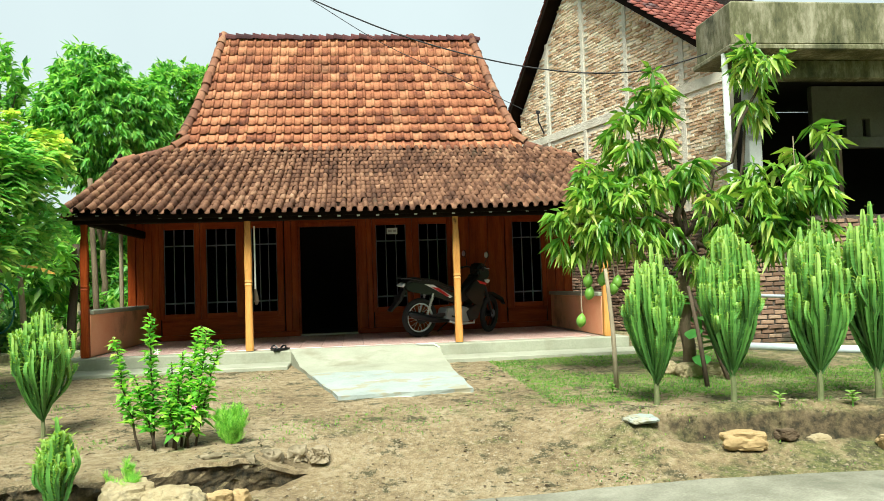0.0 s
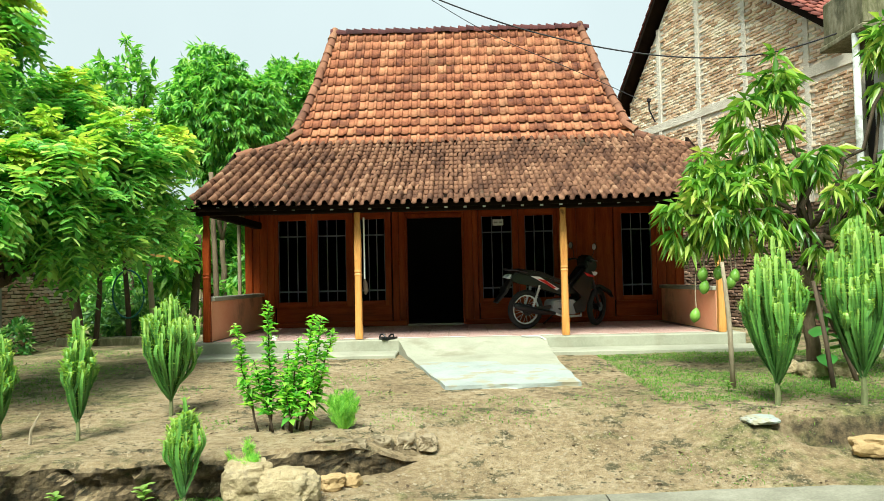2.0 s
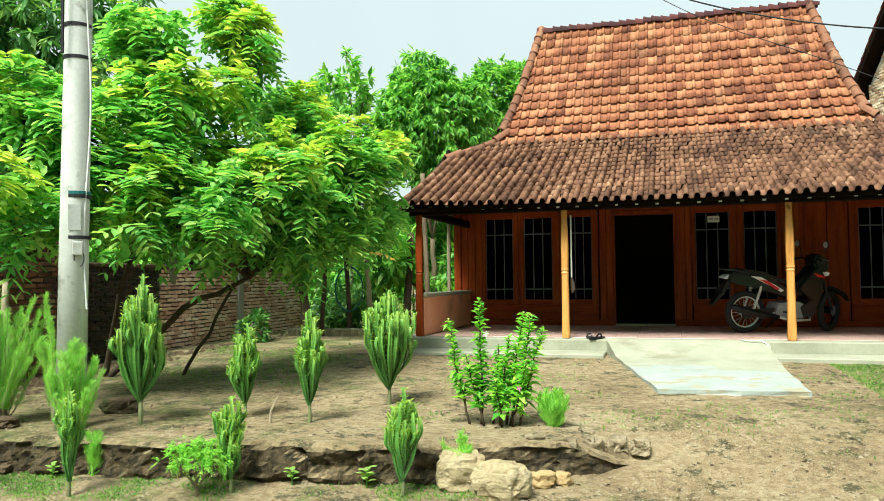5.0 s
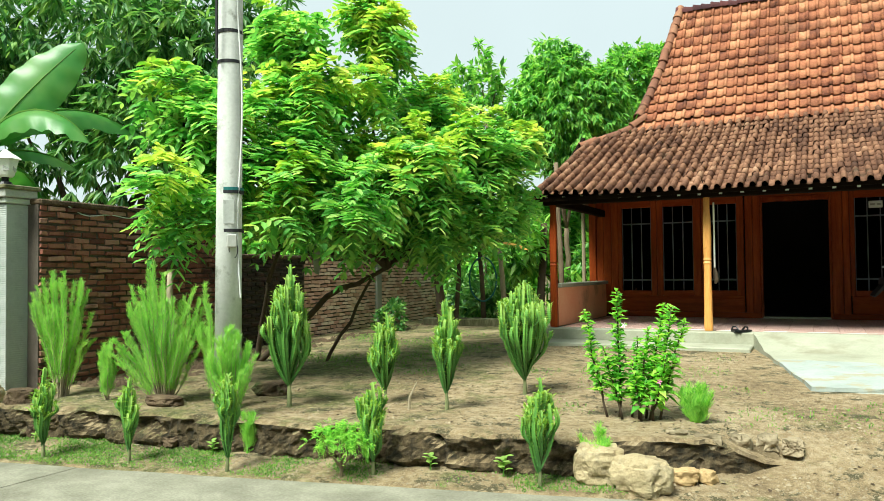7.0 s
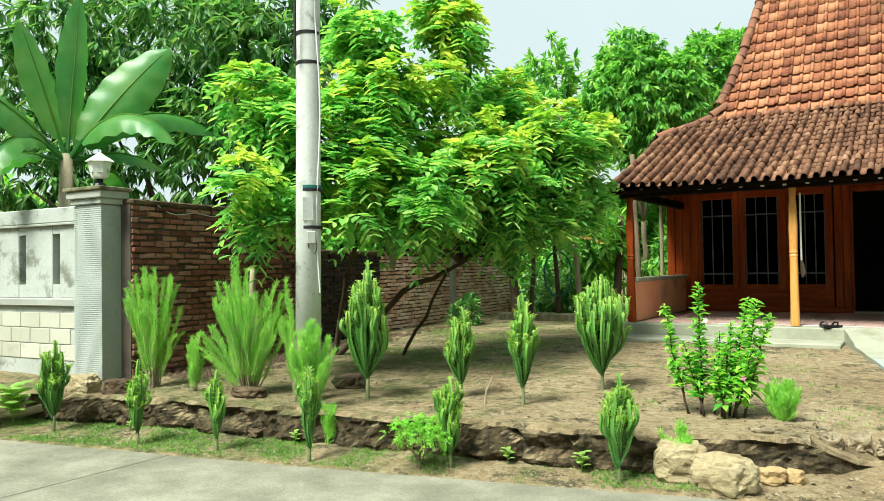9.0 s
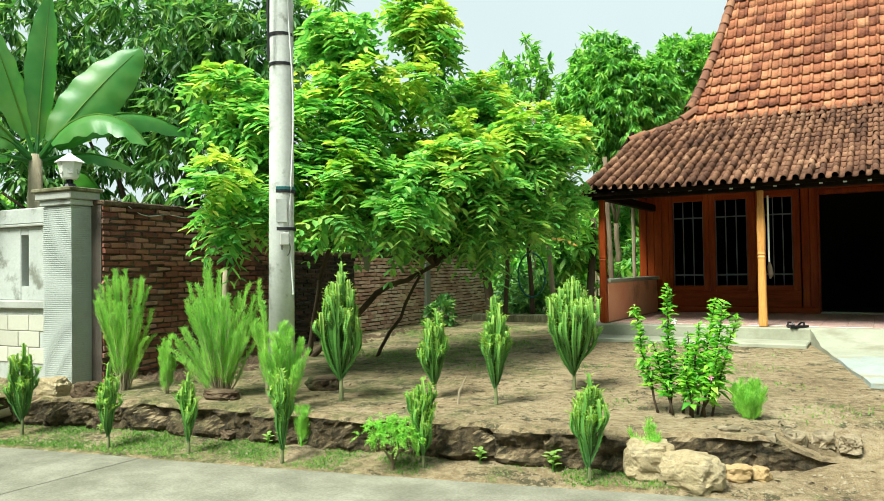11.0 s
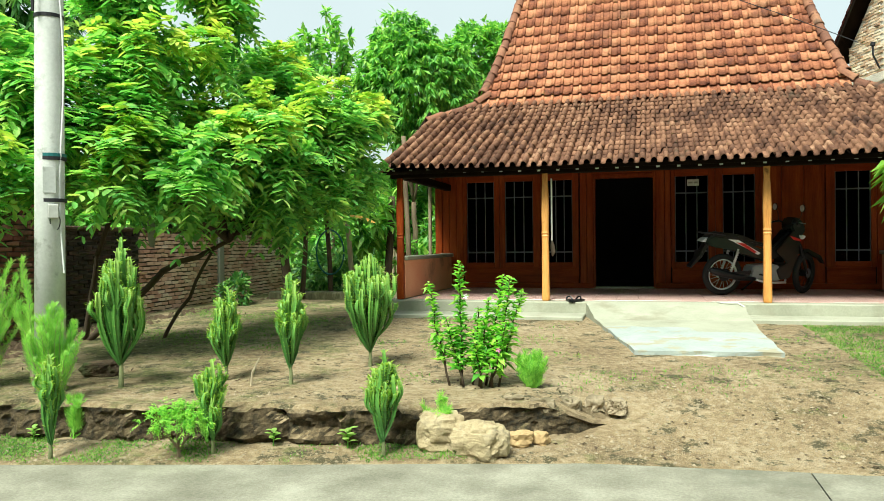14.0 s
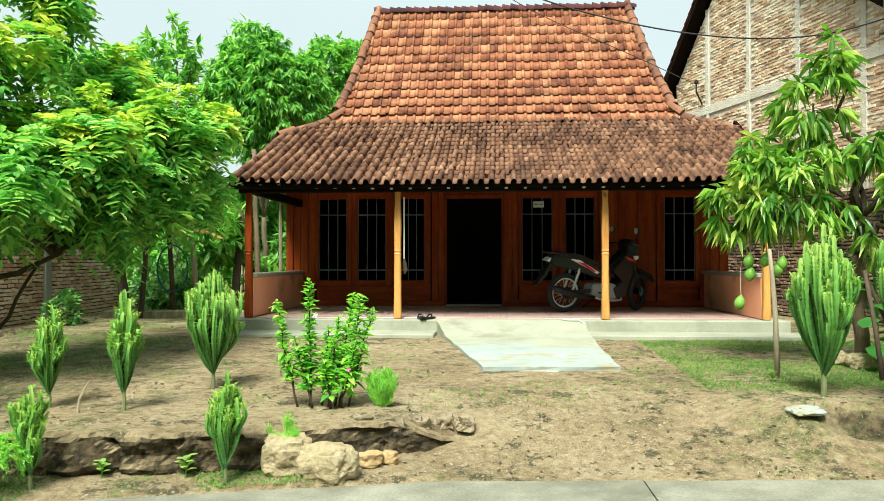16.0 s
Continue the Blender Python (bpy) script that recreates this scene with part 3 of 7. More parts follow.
for x0, x1 in ((-3.618, -3.49), (-3.486, -3.35), (-3.346, -3.225)):
    board(x0, x1, FL + 0.03, 2.82, 0.0)
board(-3.75, -3.62, FL, 2.82, 0.03)
board(-1.10, -0.985, FL + 0.03, 2.82)
board(-0.98, -0.865, FL + 0.03, 2.82)
board(0.185, 0.34, FL + 0.03, 2.82)
board(0.344, 0.44, FL + 0.03, 2.82)
board(1.86, 2.2, FL + 0.03, 2.82, -0.012)
board(2.205, 2.54, FL + 0.03, 2.82, -0.012)
board(2.545, 2.86, FL + 0.03, 2.82, -0.012)
board(3.62, 3.78, FL + 0.03, 2.82)
board(3.784, 3.94, FL + 0.03, 2.82)
board(3.944, 4.1, FL + 0.03, 2.82)
# plinth rail, lower panels and head boards
for x0, x1 in ((-3.225, -0.865), (0.185, 4.1)):
    board(x0, x1, FL, FL + 0.09, 0.035, WOOD_H, "skirting")
for x0, x1 in ((-3.2, -1.12), (0.46, 1.85), (2.88, 3.6)):
    board(x0, x1, FL + 0.09, 0.93, -0.01, WOOD_H, "panel")
    board(x0, x1, 0.9, 0.945, 0.015, WOOD_H, "rail")
    board(x0, x1, 2.62, 2.82, -0.005, WOOD_H, "panel")
board(-0.865, 0.185, 2.58, 2.82, 0.0, WOOD_H, "panel")
GLASS, gnt, gb = material("window_glass")
gb.inputs["Base Color"].default_value = (0.1, 0.11, 0.11, 1)
gb.inputs["Transmission Weight"].default_value = 1.0
gb.inputs["Roughness"].default_value = 0.08
gb.inputs["IOR"].default_value = 1.12


def window_leaf(x0, x1, fx0, fx1):
    w = part("window", box(fx0, x0, YW - 0.02, YW + 0.06, 0.945, 2.62, 0.008), WOOD, house, "teak window with an iron grille and dark panes")
    part("stile", box(x1, fx1, YW - 0.02, YW + 0.06, 0.945, 2.62, 0.008), WOOD, w)
    part("sill", box(x0, x1, YW - 0.02, YW + 0.06, 0.945, 1.035, 0.008), WOOD_H, w)
    part("head", box(x0, x1, YW - 0.02, YW + 0.06, 2.5, 2.62, 0.008), WOOD_H, w)
    part("pane", box(x0, x1, YW + 0.035, YW + 0.041, 1.035, 2.5, 0), GLASS, w).visible_shadow = False
    for k in (1, 2):
        x = x0 + (x1 - x0) * k / 3
        part("grille_bar", box(x - 0.009, x + 0.009, YW + 0.008, YW + 0.024, 1.035, 2.5, 0.003), IRON, w, "dark iron bar")
    part("grille_bar", box(x0, x1, YW + 0.004, YW + 0.008, 1.205, 1.235, 0.001), IRON, w, "dark iron bar")
    part("grille_bar", box(x0, x1, YW + 0.004, YW + 0.008, 2.2, 2.225, 0.001), IRON, w, "dark iron bar")
    part("grille_frame", box(x0, x0 + 0.016, YW + 0.006, YW + 0.024, 1.035, 2.5, 0.003), IRON, w)
    part("grille_frame", box(x1 - 0.016, x1, YW + 0.006, YW + 0.024, 1.035, 2.5, 0.003), IRON, w)


for a, b, c, d in ((-3.15, -2.64, -3.22, -2.545), (-2.44, -1.93, -2.54, -1.80), (-1.67, -1.23, -1.795, -1.12),
                   (0.51, 1.05, 0.445, 1.16), (1.28, 1.79, 1.165, 1.855), (3.0, 3.53, 2.865, 3.61)):
    window_leaf(a, b, c, d)
door = part("door_frame", box(-0.862, -0.83, YW - 0.03, YW + 0.1, FL, 2.58, 0.006), WOOD, house, "open doorway with a narrow teak frame")
part("jamb", box(0.15, 0.182, YW - 0.03, YW + 0.1, FL, 2.58, 0.006), WOOD, door)
part("lintel", box(-0.83, 0.15, YW - 0.03, YW + 0.1, 2.5, 2.578, 0.006), WOOD, door)
part("threshold", box(-0.84, 0.16, YW - 0.06, YW + 0.1, FL - 0.01, FL + 0.028, 0.006), STEP, door, "pale cement threshold")
# inside and rear
body = part("rear_walls", box(-3.72, -3.62, YW + 0.062, 16.6, 0.3, 2.82, 0), GREYWOOD, house, "plain side and rear walls")
part("side_wall", box(4.0, 4.1, YW + 0.062, 16.6, 0.3, 2.82, 0), GREYWOOD, house)
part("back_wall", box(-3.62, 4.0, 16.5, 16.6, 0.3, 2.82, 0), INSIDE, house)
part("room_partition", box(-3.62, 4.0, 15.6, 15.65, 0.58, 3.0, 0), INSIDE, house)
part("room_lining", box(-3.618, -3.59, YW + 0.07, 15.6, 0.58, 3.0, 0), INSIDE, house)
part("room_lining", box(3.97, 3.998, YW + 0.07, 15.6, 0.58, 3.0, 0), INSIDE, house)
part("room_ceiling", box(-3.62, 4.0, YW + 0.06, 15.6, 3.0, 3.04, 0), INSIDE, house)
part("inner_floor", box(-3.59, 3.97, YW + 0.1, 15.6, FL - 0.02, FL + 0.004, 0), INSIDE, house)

# veranda posts
POST_PROFILE = [(0.0, 0.056), (0.05, 0.06), (0.3, 0.054), (0.88, 0.05), (0.905, 0.056), (0.925, 0.047), (0.945, 0.056), (0.97, 0.05), (1.25, 0.056), (1.5, 0.05), (1.64, 0.04), (1.8, 0.045)]
for i, x in enumerate((-3.49, -1.345, 1.55, 3.72)):
    bm = bmesh.new()
    rings = []
    for z, h in POST_PROFILE:
        h *= 0.9
        c = h * 0.72
        rings.append([bm.verts.new((x + a, 10.6 + b, FL + z)) for a, b in ((-h, -c), (-c, -h), (c, -h), (h, -c), (h, c), (c, h), (-c, h), (-h, c))])
    for p, q in zip(rings, rings[1:]):
        for k in range(8):
            bm.faces.new((p[k], p[(k + 1) % 8], q[(k + 1) % 8], q[k]))
    bm.faces.new(rings[-1])
    part("post", bm, WOOD if i == 0 else POST, house, "slim turned teak veranda post" if i else "red-brown turned veranda post")
part("beam", box(-3.62, 3.9, 10.53, 10.67, FL + 1.78, FL + 1.92, 0.01), DARKWOOD, house, "eave beam, coloured near black for the shade under the tiles")
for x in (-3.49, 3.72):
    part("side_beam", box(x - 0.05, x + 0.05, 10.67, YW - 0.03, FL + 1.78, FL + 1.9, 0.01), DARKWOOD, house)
part("corner_pole", tube([(-3.83, 13.4, 0.2), (-3.83, 13.4, 3.0)], 0.035, 8), BARK_P, house, "thin pale corner pole")
for x0, x1, cap0, cap1 in ((-3.56, -3.44, -3.6, -3.4), (3.67, 3.79, 3.63, 3.83)):
    p = part("parapet", box(x0, x1, 10.66, YW - 0.04, FL, 1.15, 0.008), PLASTER_O, house, "salmon plastered low side wall")
    part("coping", box(cap0, cap1, 10.662, YW - 0.04, 1.15, 1.21, 0.01), STEP, p, "pale cement coping")

# roof: lower slope, steep upper slope, underlay, caps
EAVE_Y, EAVE_Z, KNEE_Y, KNEE_Z, TOP_Y, TOP_Z = 10.2, 2.42, 12.33, 3.63, 14.2, 6.09
LOW_S = (KNEE_Z - EAVE_Z) / (KNEE_Y - EAVE_Y)
HALF_Y = [10.2, 11.94, 12.25, 12.36]
HALF_W = [3.86, 3.6, 3.18, 2.88]


def low_half(y):
    return float(np.interp(y, HALF_Y, HALF_W))


def low_z(x, y):
    e = abs(x - CX) / 3.8
    return EAVE_Z + (y - EAVE_Y) * LOW_S + 0.07 * e ** 4 * (1 - (y - EAVE_Y) / 2.2) - 0.015 * math.sin(math.pi * (y - EAVE_Y) / 2.13) + 0.012 * noise.noise((x * 1.3, y * 1.3, 7))


def up_half(t):
    return 2.88 + (2.34 - 2.88) * (t ** 0.8)


def up_point(x, t):
    return Vector((x, KNEE_Y + (TOP_Y - KNEE_Y) * t, KNEE_Z + (TOP_Z - KNEE_Z) * t - 0.07 * math.sin(math.pi * t) + 0.015 * noise.noise((x * 1.1, t * 3, 2))))


def tile_geometry(w, length, lift=0.026, roll=0.05, pan=0.5, thick=0.014):
    """A clay pantile: a shallow pan and a high roll that hooks over its neighbour; front edge at the origin, y up the slope."""
    line = [(t, roll * 0.16 * (2 * t / pan - 1) ** 2) for t in (pan * k / 4 for k in range(5))]
    line += [(pan + (1.05 - pan) * (0.5 - 0.5 * math.cos(math.pi * k / 7)), roll * (0.16 + 0.84 * math.sin(math.pi * k / 7) ** 0.8)) for k in range(1, 7)]
    line.append((1.06, roll * 0.1))
    top, back, lip = [], [], []
    for t, h in line:
        x = (t - 0.5) * w
        top.append((x, 0.0, h + lift))
        back.append((x, length, h))
        lip.append((x, 0.005, h + lift - thick))
    v = top + back + lip
    m = len(line)
    f = [(k, k + 1, m + k + 1, m + k) for k in range(m - 1)] + [(2 * m + k, 2 * m + k + 1, k + 1, k) for k in range(m - 1)]
    return v, f


def place_tiles(name, mats, w, length, **shape):
    v, f = tile_geometry(w, length, **shape)
    v = np.array(v)
    allv, allf = [], []
    for i, m in enumerate(mats):
        m = np.array(m)
        allv.append(v @ m[:3, :3].T + m[:3, 3])
        allf += [tuple(a + i * len(v) for a in q) for q in f]
    return np.concatenate(allv), allf


rng = np.random.default_rng(5)
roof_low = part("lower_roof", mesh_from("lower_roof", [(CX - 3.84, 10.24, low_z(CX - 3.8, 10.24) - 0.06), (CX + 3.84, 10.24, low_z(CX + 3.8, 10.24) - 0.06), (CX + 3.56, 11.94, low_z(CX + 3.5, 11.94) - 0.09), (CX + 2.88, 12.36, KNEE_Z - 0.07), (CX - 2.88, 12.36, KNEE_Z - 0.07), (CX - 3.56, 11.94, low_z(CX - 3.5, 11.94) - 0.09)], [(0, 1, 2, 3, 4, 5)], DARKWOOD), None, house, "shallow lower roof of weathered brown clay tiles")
NCOL, EXP_L = 54, 0.165
slope_l = math.atan(LOW_S)
edge_mats, rest_mats = [], []
rows_l = 15
for r in range(rows_l):
    y = EAVE_Y + r * EXP_L * math.cos(slope_l)
    for c in range(NCOL):
        s = (c + 0.5) / NCOL * 2 - 1
        half = 3.86 + (3.6 - 3.86) * min(1, (y - 10.2) / 1.74) if y < 11.94 else 3.6
        x = CX + s * half
        if abs(x - CX) > low_half(y + 0.1) + 0.02:
            continue
        jit = rng.normal(size=4)
        m = pose(x + 0.004 * jit[0], y + 0.004 * jit[1] - (0.02 if r == 0 else 0), low_z(x, y) + 0.002 * jit[2], math.degrees(slope_l) - 0.8 + 0.5 * jit[3], 0.6 * jit[0], -math.degrees(math.atan2(-s * 0.26, 1.74)) + 0.7 * jit[2])
        (edge_mats if r < 6 else rest_mats).append(m)
v, f = tile_geometry(0.1425, 0.21, lift=0.01, roll=0.076, thick=0.01)
tile_me = mesh_from("roof_tile", v, f, ROOF_EDGE, True)
for m in edge_mats:
    ob = part("roof_tile", tile_me, None, roof_low)
    ob.matrix_basis = m
v, f = place_tiles("t", rest_mats, 0.1425, 0.21, lift=0.01, roll=0.076, thick=0.01)
tagged(part("tile_field", mesh_from("tile_field", v, f, ROOF_LOW, True), None, roof_low), "further rows of weathered clay tiles", kind="stuff")

under = [up_point(CX - 2.86, 0), up_point(CX + 2.86, 0), up_point(CX + up_half(0.5) - 0.02, 0.5), up_point(CX + 2.32, 1), up_point(CX - 2.32, 1), up_point(CX - up_half(0.5) + 0.02, 0.5)]
back = [Vector((p.x, 2 * TOP_Y - p.y, p.z)) for p in under]
verts = [p - Vector((0, -0.03, 0.03)) for p in under] + [p - Vector((0, 0.03, 0.03)) for p in back]
faces = [(0, 1, 2, 5), (5, 2, 3, 4), (7, 6, 11, 8), (8, 11, 10, 9), (1, 7, 8, 2), (2, 8, 9, 3), (6, 0, 5, 11), (11, 5, 4, 10)]
roof_up = part("upper_roof", mesh_from("upper_roof", verts, faces, DARKWOOD), None, house, "steep upper roof of orange clay tiles with dark patches")
slope_u = math.atan2(TOP_Z - KNEE_Z, TOP_Y - KNEE_Y)
mats = []
rows_u = 13
for r in range(rows_u):
    t = r / rows_u
    for c in range(-19, 20):
        x = CX + c * 0.152
        if abs(x - CX) > up_half(t) - 0.02:
            continue
        p = up_point(x, t)
        local = slope_u + radians(7) * (t - 0.4) * 2
        jit = rng.normal(size=4)
        mats.append(pose(p.x + 0.002 * jit[0], p.y + 0.003 * jit[1], p.z + 0.012 + 0.002 * jit[2], math.degrees(local) - 3 + 0.6 * jit[3], 0.8 * jit[0], 0.5 * jit[1]))
v, f = place_tiles("t", mats, 0.157, 0.27, lift=0.014, roll=0.03, pan=0.72, thick=0.013)
tagged(part("tile_field", mesh_from("tile_field", v, f, ROOF_UP, True), None, roof_up), "rows of orange clay tiles", kind="stuff")
# lower roof on the other three sides, plain
side_low = bmesh.new()
corner = {k: Vector(p) for k, p in {"kl": (CX - 2.88, 12.36, 3.62), "kr": (CX + 2.88, 12.36, 3.62), "kbl": (CX - 2.88, 16.04, 3.62), "kbr": (CX + 2.88, 16.04, 3.62),
          "cl": (CX - 3.6, 11.94, 3.38), "cr": (CX + 3.6, 11.94, 3.38), "el": (CX - 3.84, 10.24, 2.46), "er": (CX + 3.84, 10.24, 2.46),
          "bl": (CX - 4.15, 17.0, 2.6), "br": (CX + 4.1, 17.0, 2.6), "sl": (CX - 4.1, 13.2, 2.62), "sr": (CX + 4.1, 13.2, 2.62)}.items()}
sv = {k: side_low.verts.new(p - Vector((0, 0, 0.03))) for k, p in corner.items()}
for q in (("kl", "cl", "sl"), ("kl", "sl", "bl"), ("kl", "bl", "kbl"), ("cl", "el", "sl"), ("kr", "sr", "cr"), ("kr", "br", "sr"), ("kr", "kbr", "br"), ("cr", "sr", "er"), ("kbl", "bl", "br", "kbr")):
    side_low.faces.new([sv[k] for k in q])
part("side_roof", side_low, ROOF_LOW, house, "lower roof round the sides and rear")


def cap_mesh(name, length, r0, r1, mat):
    """A clay ridge cap: a half round, wider at its lower end, along y."""
    n = 8
    v, f = [], []
    for y, r, th in ((0, r0, 0), (0.03, r0, 0), (0.05, r0 * 0.9, 0), (length, r1, 0)):
        for k in range(n + 1):
            a = math.pi * (k / n * 1.16 - 0.08)
            v.append((r * math.cos(a), y, r * math.sin(a)))
    for k in range(n + 1):
        a = math.pi * (k / n * 1.16 - 0.08)
        v.append((r0 * 0.82 * math.cos(a), 0.004, r0 * 0.82 * math.sin(a)))
    m = n + 1
    for j in range(3):
        f += [(j * m + k, (j + 1) * m + k, (j + 1) * m + k + 1, j * m + k + 1) for k in range(n)]
    f += [(4 * m + k, k, k + 1, 4 * m + k + 1) for k in range(n)]
    return mesh_from(name, v, f, mat, True)


def caps_along(points, name, me, parent, spacing, tilt=3):
    pts = [Vector(p) for p in points]
    run = [0.0]
    for a, b in zip(pts, pts[1:]):
        run.append(run[-1] + (b - a).length)
    d = 0.0
    while d < run[-1] - 0.02:
        i = max(k for k in range(len(pts) - 1) if run[k] <= d)
        a, b = pts[i], pts[i + 1]
        p = a + (b - a).normalized() * (d - run[i])
        ahead = (b - a).normalized()
        side = ahead.cross(Vector((0, 0, 1))).normalized()
        up = side.cross(ahead)
        j = rng.normal(size=3)
        m = Matrix((side, ahead, up)).transposed().to_4x4()
        ob = part(name, me, None, parent)
        ob.matrix_basis = Matrix.Translation(p + Vector((0.006 * j[0], 0, 0.006 * j[1]))) @ m @ pose(0, 0, 0, tilt + 1.5 * j[2], 0, 2 * j[0])
        d += spacing


hip_me = cap_mesh("hip_cap", 0.3, 0.085, 0.066, RIDGE)
top_me = cap_mesh("ridge_cap", 0.2, 0.1, 0.07, RIDGE_D)
caps_along([(CX - 2.42, TOP_Y, TOP_Z + 0.02), (CX + 2.42, TOP_Y, TOP_Z + 0.02)], "ridge_cap", top_me, roof_up, 0.152, -3)
hip_low = [(3.6, 11.94, 3.40), (3.18, 12.23, 3.57), (2.98, 12.36, 3.68)]
for s in (-1, 1):
    pts = [(CX + s * a, b, c) for a, b, c in hip_low]
    pts += [tuple(up_point(CX + s * (up_half(t) + 0.0), t) + Vector((0, 0, 0.03))) for t in (0.06, 0.15, 0.3, 0.5, 0.7, 0.85, 0.985)]
    caps_along(pts, "hip_cap", hip_me, roof_up, 0.235)
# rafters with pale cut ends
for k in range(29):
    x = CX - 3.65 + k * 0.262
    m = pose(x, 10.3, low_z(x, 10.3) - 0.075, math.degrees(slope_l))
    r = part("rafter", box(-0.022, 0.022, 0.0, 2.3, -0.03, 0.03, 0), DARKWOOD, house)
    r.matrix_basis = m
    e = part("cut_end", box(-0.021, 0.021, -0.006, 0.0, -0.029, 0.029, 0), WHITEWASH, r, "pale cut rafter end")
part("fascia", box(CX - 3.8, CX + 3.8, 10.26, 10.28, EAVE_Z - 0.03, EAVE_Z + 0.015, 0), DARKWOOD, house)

# ---- neighbouring brick house ----
brick_house = thing("brick_house", "unplastered pale brick house with a steep tiled gable", "house")
GU = Vector((-1.51, 5.2, 0)).normalized()
GP = Vector((5.98, 11.6, 0))
GN = Vector((-GU.y, GU.x, 0))
G_M = Matrix((GU, -GN, Vector((0, 0, 1)))).transposed().to_4x4()
G_M.translation = GP


def gable_top(u):
    return min(5.46 + 1.067 * (6.25 - u), 5.26 + 0.728 * (u - 0.19))


def brick_wall(parent, name, length, height_at, frame_m, brick, course, mats, mortar, depth, skip=None, seed=1, near=lambda a, z: False, u0=0.0, z0=0.0, rough=0.012):
    """Bricks proud of a mortar body; u along the wall, -y outwards."""
    r = np.random.default_rng(seed)
    vv, ff, singles = [], [], []
    nrow = int((max(height_at(u0 + length * k / 20) for k in range(21)) - z0) / course)
    for row in range(nrow):
        u = u0 - (row % 2) * brick * 0.5
        while u < u0 + length:
            a, b = max(u, u0) + 0.011, min(u + brick, u0 + length) - 0.011
            z = z0 + row * course
            u += brick
            if b - a < 0.05 or z + course > min(height_at(a), height_at(b)) or (skip and skip((a + b) / 2, z)):
                continue
            j = r.normal(size=6) * 0.006
            out = -0.009 - abs(r.normal()) * rough
            c = [(a + j[0], z + 0.009 + j[1]), (b + j[2], z + 0.009 + j[3]), (b + j[4], z + course - 0.006 + j[5]), (a + j[1], z + course - 0.006 + j[0])]
            e = 0.006
            q = [(p[0], 0.0, p[1]) for p in c]
            cx, cz = (a + b) / 2, z + course / 2
            q += [(p[0] + (e if p[0] < cx else -e), out, p[1] + (e if p[1] < cz else -e)) for p in c]
            fs = [(4, 5, 6, 7), (0, 1, 5, 4), (1, 2, 6, 5), (2, 3, 7, 6), (3, 0, 4, 7)]
            if near(cx, z) and len(singles) < 290:
                singles.append((q, fs))
                continue
            base = len(vv)
            vv += q
            ff += [tuple(k + base for k in t) for t in fs]
    rest = tagged(part(name, mesh_from(name, vv, ff, mats[0]), None, parent), kind="stuff")
    rest.matrix_basis = frame_m
    for q, fs in singles:
        part("brick", mesh_from("brick", q, fs, mats[1]), None, parent).matrix_basis = frame_m
    return rest


# lower gable: shade of the gap between the houses is in these dark materials
part("wall_base", box(-0.4, 6.3, 0.0, 0.2, 0.1, 2.5, 0), MORTAR_DARK, brick_house, "foot of the brick wall, coloured dark for the shaded gap").matrix_basis = G_M
gw = part("gable_wall", prism([(-0.4, 2.5), (6.3, 2.5), (6.3, 5.36), (3.9, 7.9), (0.1, 5.2), (-0.4, 4.9)], 0.2), MORTAR_PALE, brick_house, "rough brick gable wall with cement bands")
gw.matrix_basis = G_M
PIERS = (0.62, 2.15, 3.58, 5.0)


def gable_skip(u, z):
    return 4.42 < z < 4.66 or any(abs(u - p) < 0.12 for p in PIERS)


brick_wall(brick_house, "gable_bricks", 6.7, gable_top, G_M, 0.2, 0.062, (BRICK_PALE, BRICK_PALE_O), MORTAR_PALE, 0.2, gable_skip, 3, lambda u, z: 0.3 < u < 4.2 and 4.66 <= z < 6.2, -0.4, 2.5, 0.011)
# browner, darker brick than above, carrying the same gap shade
brick_wall(brick_house, "base_bricks", 6.7, lambda u: 2.5, G_M, 0.2, 0.062, (BRICK_OLD, BRICK_RED_O), MORTAR_DARK, 0.2, None, 13, u0=-0.4, z0=0.2)
bm = box(-0.4, 6.3, -0.03, 0.0, 4.5, 4.68, 0.006)
part("cement_band", bm, MORTAR_PALE, brick_house, "pale cement ring beam").matrix_basis = G_M
for p in PIERS:
    part("cement_pier", box(p - 0.055, p + 0.055, -0.026, 0.0, 2.5, gable_top(p) - 0.05, 0.006), MORTAR_PALE, brick_house).matrix_basis = G_M
bracket = part("wire_bracket", tube([(5.2, -0.02, 4.75), (5.2, -0.16, 5.02), (5.2, -0.16, 5.2)], 0.018, 6), CABLE, brick_house, "dark service wire bracket")
bracket.matrix_basis = G_M
part("insulator", tube([(5.2, -0.16, 5.18), (5.2, -0.16, 5.2), (5.2, -0.16, 5.26), (5.2, -0.16, 5.27)], [0.02, 0.045, 0.045, 0.02], 10), CABLE, bracket)
